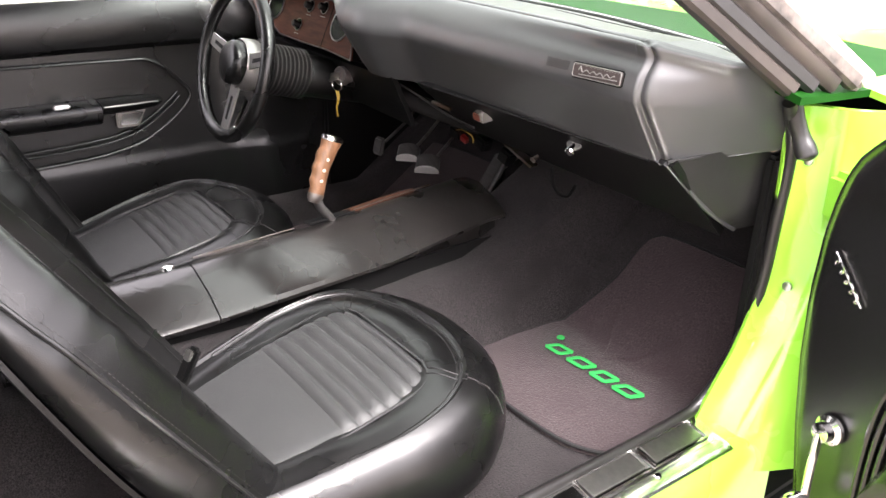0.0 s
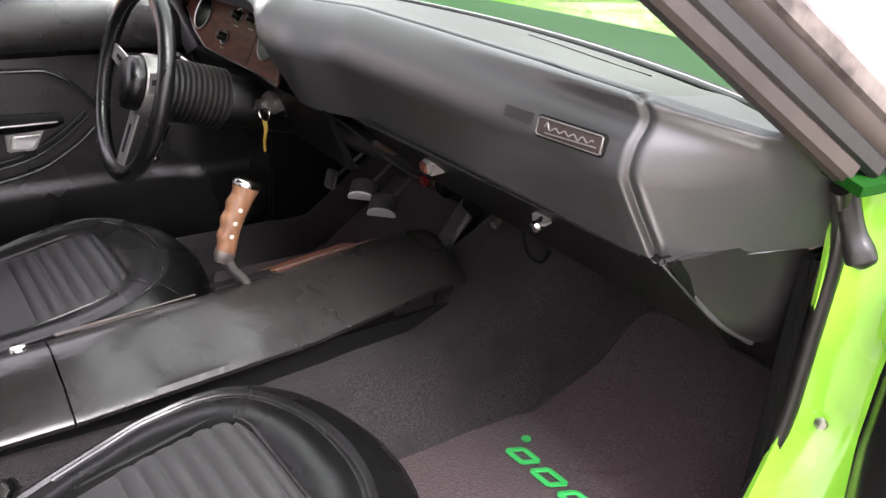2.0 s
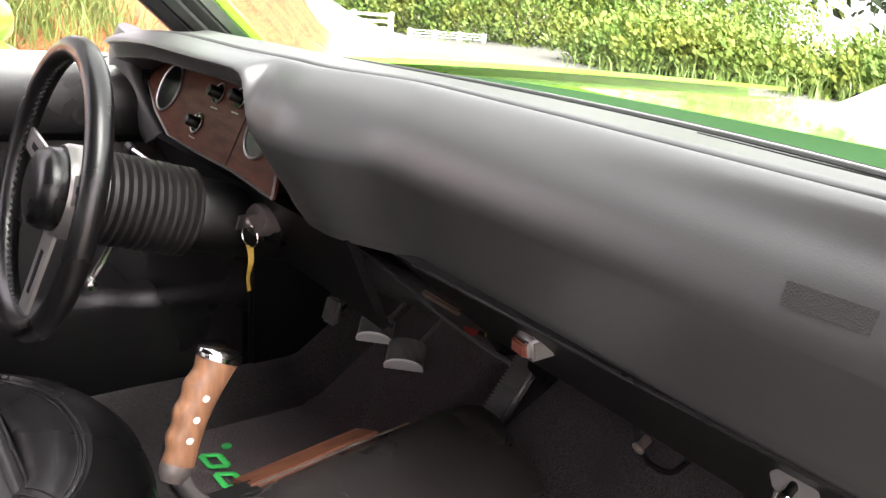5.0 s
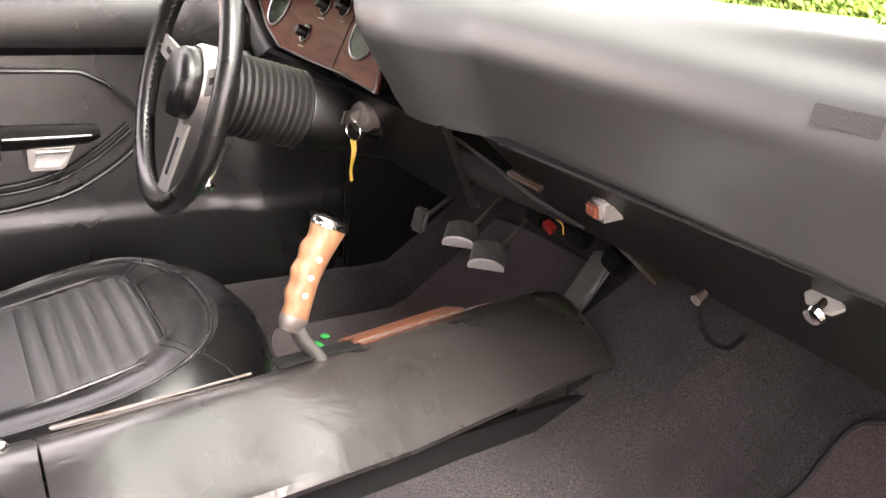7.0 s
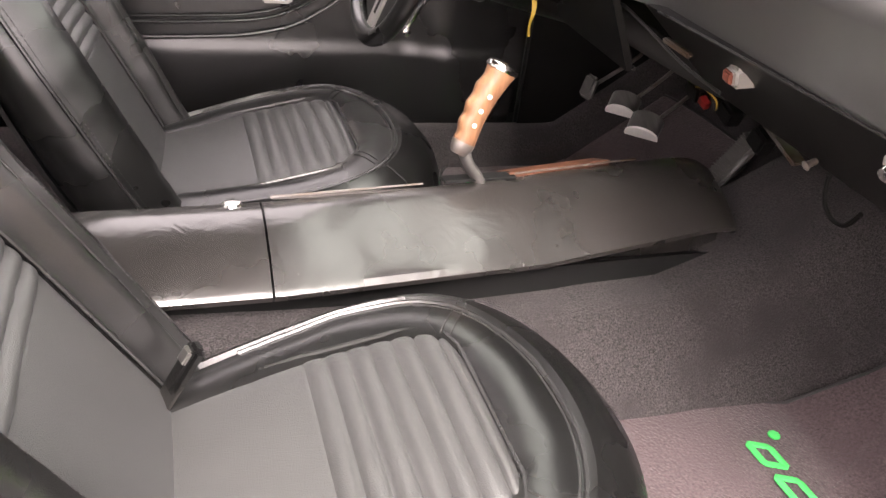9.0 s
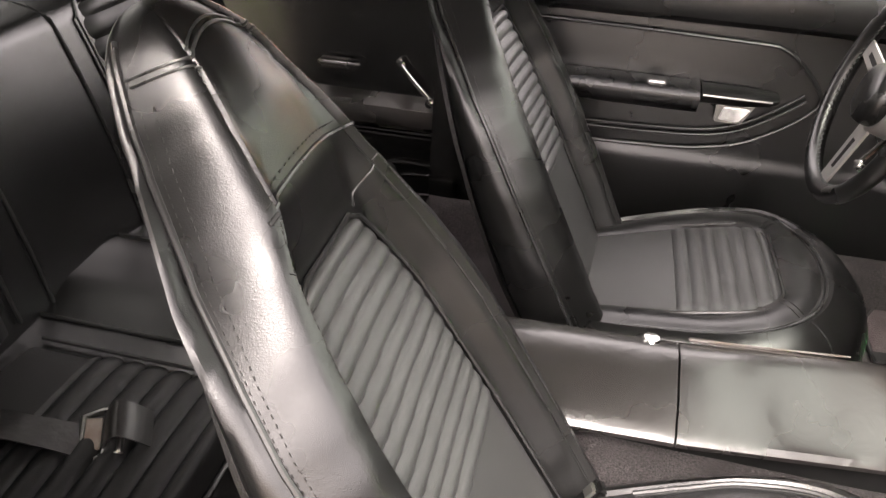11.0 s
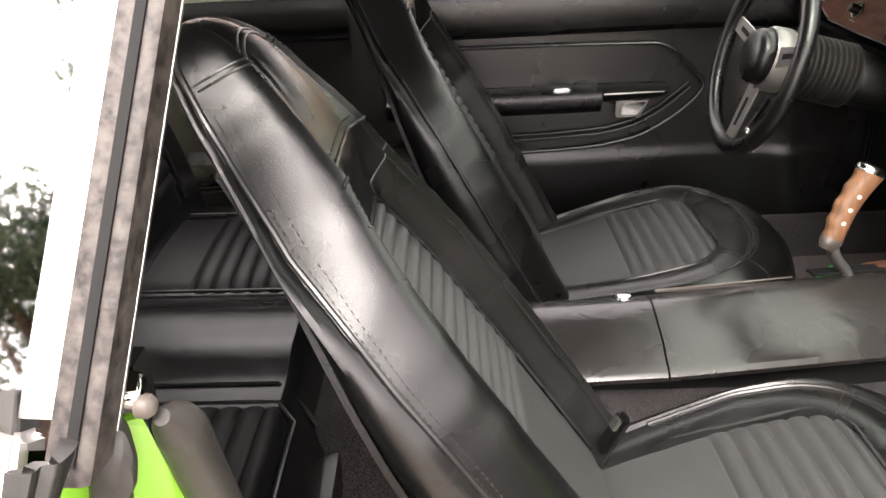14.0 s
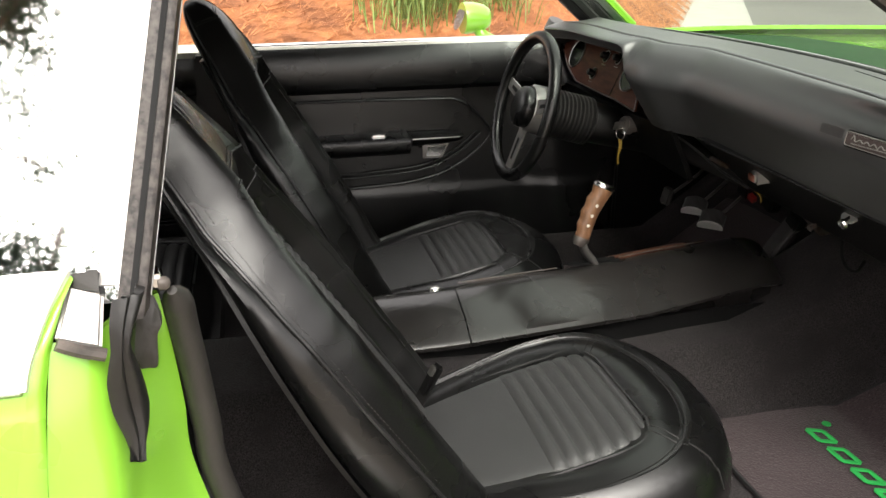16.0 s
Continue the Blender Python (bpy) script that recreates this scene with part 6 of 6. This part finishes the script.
rf = part("roof", sheet(lambda u, v: roof_point(u, v), steps(0, 1, 24), steps(0, 1, 20), 0.004), LIME)
tagged(rf, "lime green steel roof", "car roof", kind="structure")
hl = part("ceiling", sheet(lambda u, v: roof_point(u, v, 0.022), steps(0, 1, 24), steps(0, 1, 20), -0.004), HEADLINER)
tagged(hl, "black headliner under the roof", "headliner", kind="structure")
for sx, side in ((-1, "driver"), (1, "passenger")):
    rl = part("roof_rail_" + side, tube([Vector((sx * (0.557 - 0.017 * smooth01(v / 0.4)), 0.20 - 1.22 * v, 0.938 + 0.02 * math.sin(math.pi * v) - 0.02 * v)) for v in steps(0, 1, 12)], 0.018, 10), HARD)
    tagged(rl, "black roof rail over the door", "roof rail", kind="structure")
    cp = part("wall_rear_pillar_" + side, sheet(lambda u, v: Vector((sx * 0.535, -0.80 - 0.22 * u, 0.945)).lerp(Vector((sx * 0.69, -1.08 - 0.50 * u, 0.61)), v), steps(0, 1, 6), steps(0, 1, 10), 0.03 * sx), HARD)
    tagged(cp, "black inner rear roof pillar", "roof pillar", kind="structure")
# Window out of view; its dark tint holds light off the rear bench.
rw = part("rear_window", sheet(lambda u, v: Vector((-0.53 + 1.06 * u, -1.02, 0.975 - 0.07 * abs(2 * u - 1) ** 2.6)).lerp(Vector((-0.66 + 1.32 * u, -1.58, 0.60)), v), steps(0, 1, 10), steps(0, 1, 8)), REARGLASS)
tagged(rw, "sloping rear window, tinted dark to shade the rear bench", "rear window", kind="structure")

# rear belt with metal buckle lying on the cushion
bt = thing("rear_seat_belt", "grey seat belt with a chrome buckle lying on the rear seat", "seat belt", (0.30, -0.64, 0.22))
part("webbing", sheet(lambda u, v: (0.30 - 0.024 + 0.048 * u + 0.02 * math.sin(v * 3), -0.60 - 0.16 * v, 0.222 + 0.030 * math.sin(math.pi * v) * (0.7 + 0.3 * u)), steps(0, 1, 3), steps(0, 1, 14), 0.0016), RUBBER, bt)
part("webbing", sheet(lambda u, v: (0.325 + 0.11 * v, -0.600 + 0.040 * u + 0.05 * v, 0.225 - 0.006 * v + 0.004 * math.sin(v * 9)), steps(0, 1, 3), steps(0, 1, 12), 0.0016), RUBBER, bt)
BK = pose(0.297, -0.602, 0.236, 12, 18, 22)
part("buckle_frame", tube([BK @ Vector((x, y, 0)) for x, y in ((-0.026, -0.022), (0.026, -0.022), (0.029, 0.0), (0.026, 0.022), (-0.026, 0.022), (-0.029, 0.0))], 0.0042, 8, True), STEEL, bt, "worn chrome buckle frame")
part("buckle_bar", tube([BK @ Vector((-0.027, 0.004, 0.002)), BK @ Vector((0.027, 0.004, 0.002))], 0.0034, 8), CHROME, bt)
part("buckle_plate", prism([(-0.022, -0.018), (0.022, -0.018), (0.019, 0.001), (-0.019, 0.001)], 0.003, BK @ pose(0, 0, 0.001), 0.001), WORN, bt, "scuffed metal latch plate")
part("webbing_loop", sheet(lambda u, v: BK @ Vector((-0.022 + 0.044 * u, 0.004 + 0.05 * v, 0.004 + 0.030 * math.sin(math.pi * v) - 0.012 * v)), steps(0, 1, 3), steps(0, 1, 14), 0.0016), RUBBER, bt)
# ---- rear side trims ----
for sx, nm in ((-1, "rear_side_trim"), (1, "rear_side_trim")):
    rt = thing(nm, "black vinyl rear side panel with armrest ledge" if sx < 0 else "black vinyl rear side panel beside the door post", "side panel", (sx * 0.76, -0.75, 0.3))
    xs = 0.775 if sx < 0 else 0.665
    part("panel", sheet(lambda u, v: (sx * (xs - 0.02 * smooth01((v - 0.8) / 0.1)), -0.425 - 0.70 * u, 0.0 + 0.61 * v), steps(0, 1, 10), steps(0, 1, 20), 0.02 * sx), VINYL, rt)
    if sx < 0:
        part("upper_roll", loft([[Vector((-xs + a, y, 0.555 + b)) for a, b in ((0, -0.06), (0.018, -0.05), (0.032, -0.02), (0.034, 0.02), (0.022, 0.05), (0, 0.056))] for y in steps(-0.42, -1.05, 8)]), VINYL, rt, "padded upper roll")
        part("ledge", loft([[Vector((-xs + a, y, 0.225 + b)) for a, b in ((0, -0.035), (0.030, -0.035), (0.050, -0.02), (0.052, 0.0), (0.045, 0.018), (0, 0.034))] for y in steps(-0.43, -0.85, 8)]), CONSOLE, rt, "grey-black armrest ledge")
        for z in (0.175, 0.165):
            part("groove_bead", tube([(-xs + 0.008, y, z) for y in (-0.43, -0.85)], 0.003, 6), PIPING, rt)
        part("panel_bead", tube(spline([(-xs + 0.006, y, z) for y, z in ((-0.43, 0.100), (-0.52, 0.102), (-0.56, 0.09), (-0.565, 0.04), (-0.56, 0.0))], 6), 0.005, 8), VINYL, rt)
        part("panel_bead", tube(spline([(-xs + 0.006, y, z) for y, z in ((-0.43, 0.075), (-0.50, 0.075), (-0.53, 0.06), (-0.535, 0.02), (-0.53, 0.0))], 6), 0.004, 8), VINYL, rt)
        part("pull_pocket", block((0.03, 0.10, 0.022), pose(-xs + 0.016, -0.665, 0.318, 0, 0, 0), 0.008, 3), CONSOLE, rt, "moulded pull on the side panel")
        part("crank_boss", turned([(0, 0.014), (0.010, 0.013), (0.018, 0.010), (0.02, 0.001)], (-xs, -0.532, 0.331), (0, -0.532, 0.331), 18), CHROME, rt)
        part("window_crank", tube([(-xs + 0.018, -0.532, 0.331), (-xs + 0.022, -0.497, 0.295), (-xs + 0.022, -0.462, 0.262)], 0.0060, 10, flat=0.7), CHROME, rt, "chrome quarter-window crank")
        part("crank_knob", turned([(0, 0.007), (0.012, 0.010), (0.020, 0.009), (0.022, 0.001)], (-xs + 0.022, -0.462, 0.260), (0, -0.462, 0.260), 16), CHROME, rt)
ql = part("quarter_panel_far", sheet(lambda u, v: (-0.80 - 0.05 * math.sin(math.pi * v), -0.42 - 1.7 * u, 0.615 - 0.80 * v), steps(0, 1, 12), steps(0, 1, 12), 0.01), LIME)
tagged(ql, "lime green rear quarter on the driver's side", "quarter panel", kind="structure")
ql = part("belt_sill_far", loft([[Vector((x, y, z)) for x, z in ((-0.74, 0.608), (-0.75, 0.620), (-0.80, 0.620), (-0.81, 0.60), (-0.75, 0.59))] for y in steps(-0.42, -1.6, 6)]), TRIMSHEEN)
tagged(ql, "pale bright rear belt edge on the driver's side", "belt edge", kind="structure")
un = part("car_underbody", block((1.50, 3.6, 0.06), pose(0, 0.3, -0.10), 0.01), DARK)
tagged(un, "dark car underbody", "underbody", kind="structure")


# ---- surroundings ----
def ground_z(x, y):
    bank = 1.5 * smooth01((-x - 2.4) / 6.5) * smooth01((2.5 - 0.61 * (x + 4) - y) / 2.2)
    far = 0.8 * smooth01((math.hypot(x, y) - 30) / 60)
    return -0.30 + bank + far + (0.03 * noise.noise(Vector((x * 0.8, y * 0.8, 0))) if bank > 0.02 else 0)


PAVE = material("pale_driveway", (0.30, 0.26, 0.22), 0.85, bump=0.5, bump_scale=60, vary=0.2, scale=30, second=(0.30, 0.25, 0.21), second_scale=1.5)
STRAW = material("pine_straw_ground", (0.30, 0.115, 0.04), 0.9, bump=1.0, bump_scale=45, vary=0.6, scale=14, second=(0.15, 0.055, 0.022), second_scale=2.2)
NEEDLE = material("pine_needles", (0.42, 0.17, 0.06), 0.7, vary=0.55, scale=6, second=(0.22, 0.08, 0.03), second_scale=1.6)
ROAD = material("pale_road", (0.13, 0.123, 0.113), 0.9, bump=0.4, bump_scale=50, vary=0.12, scale=20, second=(0.105, 0.10, 0.092), second_scale=0.4)
KERB = material("white_kerb", (0.34, 0.325, 0.30), 0.8, vary=0.1)
LEAF = material("hedge_leaf", (0.12, 0.19, 0.04), 0.6, vary=0.5, scale=6, second=(0.22, 0.24, 0.045), second_scale=1.2, spec=0.25)
GRASS = material("tall_grass", (0.17, 0.24, 0.06), 0.6, vary=0.4, scale=5)
PINE = material("pine_foliage", (0.03, 0.055, 0.02), 0.6, vary=0.4, scale=4)
BARK = material("tree_bark", (0.10, 0.06, 0.045), 0.9, bump=0.8, bump_scale=30, vary=0.4, scale=10)
BRICKRED = material("terracotta", (0.30, 0.10, 0.06), 0.85, vary=0.25, scale=10)
gx = [-120, -80, -50, -35, -25, -18] + steps(-14, 3, 50) + [5, 8, 12, 20, 35, 60, 120]
gy = [-120, -70, -40, -20, -12] + steps(-9, 12, 50) + [15, 20, 30, 45, 70, 120]
gr = part("ground", sheet(lambda x, y: (x, y, ground_z(x, y)), gx, gy), PAVE)
tagged(gr, "pale driveway and land around the car", "ground", kind="structure")
def straw_end(x):
    """Where the straw meets the concrete edge."""
    return 2.5 - 0.61 * (x + 4)


def bank_point(u, v):
    x = -2.6 - 14.5 * u
    y = -9 + (straw_end(x) + 9) * v
    return x, y, ground_z(x, y) + 0.055 - 0.07 * (v < 0.01 or v > 0.995)


bk = part("straw_bank", sheet(bank_point, steps(0, 1, 60), steps(0, 1, 70)), STRAW)
tagged(bk, "bank covered in orange-brown pine straw", "bank", kind="structure")
rnd = random.Random(7)
verts, faces = [], []
for _ in range(46000):
    x = -2.7 - 11.0 * rnd.random() ** 1.6
    y = -5 + (straw_end(x) + 4.9) * rnd.random()
    z = ground_z(x, y) + 0.055 + 0.05 * rnd.random() ** 2
    a, l, w = rnd.gauss(2.2, 0.9), 0.10 + 0.20 * rnd.random(), 0.0028 + 0.0035 * rnd.random()
    dx, dy, tl = math.cos(a), math.sin(a), (rnd.random() - 0.30) * 0.12
    b = len(verts)
    verts += [(x - dy * w, y + dx * w, z), (x + dy * w, y - dx * w, z), (x + dx * l, y + dy * l, z + tl)]
    faces.append((b, b + 1, b + 2))
me = bpy.data.meshes.new("pine_needle_litter")
me.from_pydata(verts, [], faces)
me.materials.append(NEEDLE)
tagged(new("pine_needle_litter", me), "loose orange-brown pine needles over the bank", "pine straw", kind="stuff")


def blades(name, spots, per, h, spread, mat, label, cat, seed, width=0.006):
    r = random.Random(seed)
    vs, fs = [], []
    for sx, sy in spots:
        for _ in range(per):
            x, y = sx + r.gauss(0, spread), sy + r.gauss(0, spread)
            z = ground_z(x, y)
            a, L = r.random() * 6.283, h * (0.6 + 0.7 * r.random())
            dx, dy, lean = math.cos(a), math.sin(a), L * (0.25 + 0.6 * r.random())
            b = len(vs)
            for k, t in enumerate((0, 0.5, 1.0)):
                w = width * (1 - 0.85 * t)
                px, py, pz = x + dx * lean * t * t, y + dy * lean * t * t, z + L * t * (1 - 0.25 * t)
                vs += [(px - dy * w, py + dx * w, pz), (px + dy * w, py - dx * w, pz)]
            fs += [(b, b + 1, b + 3, b + 2), (b + 2, b + 3, b + 5, b + 4)]
    m = bpy.data.meshes.new(name)
    m.from_pydata(vs, [], fs)
    m.materials.append(mat)
    return tagged(new(name, m), label, cat, kind="stuff")


blades("ornamental_grass", [(-5.0, 0.9), (-5.2, 1.25), (-5.6, 0.6), (-5.5, 1.7), (-6.2, 1.2)], 260, 0.60, 0.16, GRASS, "drooping green-brown grass tufts on the straw bank", "grass", 3)
# road beyond the car with a pale kerb
rd = part("road", sheet(lambda u, v: (Vector((-3.0, 2.9, 0)).lerp(Vector((3.5, 9.4, 0)), u) + Vector((-13, 7.6, 0)) * v + Vector((0, 0, -0.285))), steps(0, 1, 8), steps(0, 1.2, 10)), ROAD)
tagged(rd, "pale grey road leading away past the car", "road", kind="structure")
def kerb_point(u, v):
    x = -3.4 - 14.0 * v
    y0, y1 = straw_end(x) - 0.05, 2.9 - 0.5846 * (x + 3.0) + 0.05
    return x, y0 + (max(y1, y0 + 0.5) - y0) * u, -0.272 + 0.02 * (u < 0.9) + max(0.0, ground_z(x, y0) + 0.30) * (1 - u)


kb = part("kerb", sheet(kerb_point, steps(0, 1, 10), steps(0, 1, 30), 0.04), KERB)
tagged(kb, "pale concrete edge between pine straw and road", "kerb", kind="structure")


def rail_fence(a, b, n, h):
    f = thing("rail_fence", "low white painted post-and-rail fence beside the road", "fence", a)
    a, b = Vector(a), Vector(b)
    d = (b - a) / n
    ang = math.degrees(math.atan2(d.y, d.x))
    for k in range(n + 1):
        part("post", block((0.10, 0.10, h * 1.1), Matrix.Translation(a + d * k + Vector((0, 0, h * 0.55))) @ pose(0, 0, 0, 0, 0, ang), 0.008), WHITE, f)
    for q in (0.35, 0.66, 0.95):
        part("rail", block(((b - a).length, 0.035, h * 0.12), Matrix.Translation((a + b) / 2 + Vector((0, 0, h * q))) @ pose(0, 0, 0, 0, 0, ang), 0.006), WHITE, f)


rail_fence((-15.6, 8.9, -0.30), (-15.2, 10.6, -0.30), 2, 0.48)
rail_fence((-15.0, 11.0, -0.30), (-14.3, 12.6, -0.30), 3, 0.20)


def leafy(name, centre, radii, count, leaf, mat, seed, label, cat, flat=1.0, clump=0.42, many=26):
    """A crown or bush: many small leaves round clumps, with gaps."""
    r = random.Random(seed)
    vs, fs = [], []
    clumps = []
    for _ in range(many):
        v = Vector((r.gauss(0, 1), r.gauss(0, 1), r.gauss(0, 1))).normalized() * (0.45 + 0.55 * r.random())
        clumps.append(Vector((v.x * radii[0], v.y * radii[1], v.z * radii[2])))
    size = min(radii) * clump
    for _ in range(count):
        c = r.choice(clumps)
        p = Vector(centre) + c + Vector((r.gauss(0, size * 1.3), r.gauss(0, size * 1.3), r.gauss(0, size) * flat))
        n = Vector((r.gauss(0, 1), r.gauss(0, 1), r.gauss(0.6, 1))).normalized()
        a = n.orthogonal().normalized()
        bb = n.cross(a)
        L = leaf * (0.6 + 0.8 * r.random())
        b = len(vs)
        vs += [p - a * L * 0.35, p + bb * L, p + a * L * 0.35, p - bb * L * 0.6]
        fs.append((b, b + 1, b + 2, b + 3))
    me = bpy.data.meshes.new(name)
    me.from_pydata(vs, [], fs)
    me.materials.append(mat)
    return new(name, me), clumps


def bush(p, radii, seed, mat=None):
    b = thing("bush", "light green leafy bush in the hedge border", "bush", p, "hedge border")
    ob, _ = leafy("foliage", Vector(p) + Vector((0, 0, radii[2] * 0.8)), radii, 9000, 0.075, mat or LEAF, seed, "", "")
    ob.parent, ob.matrix_parent_inverse = b, b.matrix_basis.inverted()
    part("stem", tube([Vector(p), Vector(p) + Vector((0.05, 0, radii[2]))], [0.05, 0.02], 6), BARK, b)


rb2 = random.Random(11)
for k in range(13):
    t = k / 12
    p = Vector((-9.3, 12.0, -0.30)).lerp(Vector((9.0, 17.5, -0.30)), t) + Vector((rb2.uniform(-0.4, 0.4), rb2.uniform(-0.4, 0.4), 0))
    bush(tuple(p), (1.1 + rb2.random() * 0.5, 0.9, 0.38 + 0.16 * rb2.random()), 100 + k)
for k in range(8):
    p = Vector((-19.5, 9.6, -0.30)).lerp(Vector((-11.5, 17.5, -0.30)), k / 7) + Vector((rb2.uniform(-0.4, 0.4), rb2.uniform(-0.4, 0.4), 0))
    bush(tuple(p), (1.2 + rb2.random() * 0.4, 1.2, 0.9 + 0.4 * rb2.random()), 130 + k)
blades("border_grass", [(-9 + 1.3 * k, 11.2 + 0.42 * k) for k in range(13)], 120, 0.5, 0.35, GRASS, "long grass blades in front of the hedge", "grass", 5, 0.012)


def tree(p, h, seed, trunk_r=0.2, mat=None, spread=2.2, low=0.35, count=2600, leaf=0.22, group="", clump=0.42, many=26):
    t = thing("tree", "tall pine tree with a loose dark crown" if not mat else "broad-leaved tree behind the hedge", "tree", p, group)
    r = random.Random(seed)
    p = Vector(p)
    ob, clumps = leafy("crown", p + Vector((0, 0, h * (low + 1) / 2)), (spread, spread, h * (1 - low) / 2), count, leaf, mat or PINE, seed, "", "", 0.5, clump, many)
    ob.parent, ob.matrix_parent_inverse = t, t.matrix_basis.inverted()
    bend = [p + Vector((r.gauss(0, 0.12) * k, r.gauss(0, 0.12) * k, h * k / 6 * 0.97)) for k in range(7)]
    part("trunk", tube(spline(bend, 3), [trunk_r * (1.15 - i / 18) + 0.02 for i in range(19)], 8), BARK, t)
    for c in clumps[:12]:
        e = p + Vector((0, 0, h * (low + 1) / 2)) + c
        z0 = max(h * 0.25, e.z - p.z - 0.9)
        part("limb", tube([p + Vector((0, 0, z0)), p + Vector((c.x * 0.5, c.y * 0.5, (z0 + e.z - p.z) / 2)), e], [trunk_r * 0.35, trunk_r * 0.22, 0.02], 6), BARK, t)


for k, (x, y, h) in enumerate(((-24, 20, 9), (-18, 26, 10), (-11, 27, 9), (-4, 28, 10), (3, 27, 9), (10, 25, 10), (-28, 12, 9), (-30, 27, 12))):
    tree((x, y, -0.30), h, 40 + k, 0.2, LEAF if k % 2 else None, 3.0, 0.12, 3000, 0.30, "trees behind the road")
# trees on the passenger's side: a dark row and one high pine crown
for k, (x, y, h) in enumerate(((12.2, -3.2, 10.0), (11.3, -4.9, 10.4), (10.4, -6.8, 9.6))):
    tree((x, y, -0.30), h, 70 + k, 0.2, None, 1.7, 0.62, 11000, 0.09, "pines beside the driveway", 0.2, 40)
tree((13.0, -7.9, -0.30), 21.0, 91, 0.30, None, 3.4, 0.72, 17000, 0.105, "pines beside the driveway", 0.13, 24)
# pines up on the straw bank
for k, (x, y, h) in enumerate(((-15.5, -9.0, 9.5), (-14.0, -6.2, 10.5), (-15.8, -3.6, 9.0), (-14.4, -1.0, 10.0), (-16.5, 1.4, 9.5))):
    tree((x, y, ground_z(x, y)), h, 140 + k, 0.2, None, 2.2, 0.12, 5200, 0.16, "pines on the straw bank", 0.3, 34)
# gate pillars in the hedge
gt = thing("gate_pillar", "pale rendered gate pillar beside a terracotta one", "pillar", (-5.6, 13.6, -0.3))
part("pillar_block", block((0.5, 0.5, 2.2), pose(-5.6, 13.9, 0.8), 0.03), KERB, gt)
gt = thing("gate_pillar", "terracotta brick gate pillar in the hedge", "pillar", (-4.6, 14.2, -0.3))
part("pillar_block", block((0.9, 0.5, 2.2), pose(-4.6, 14.2, 0.8), 0.03), BRICKRED, gt)
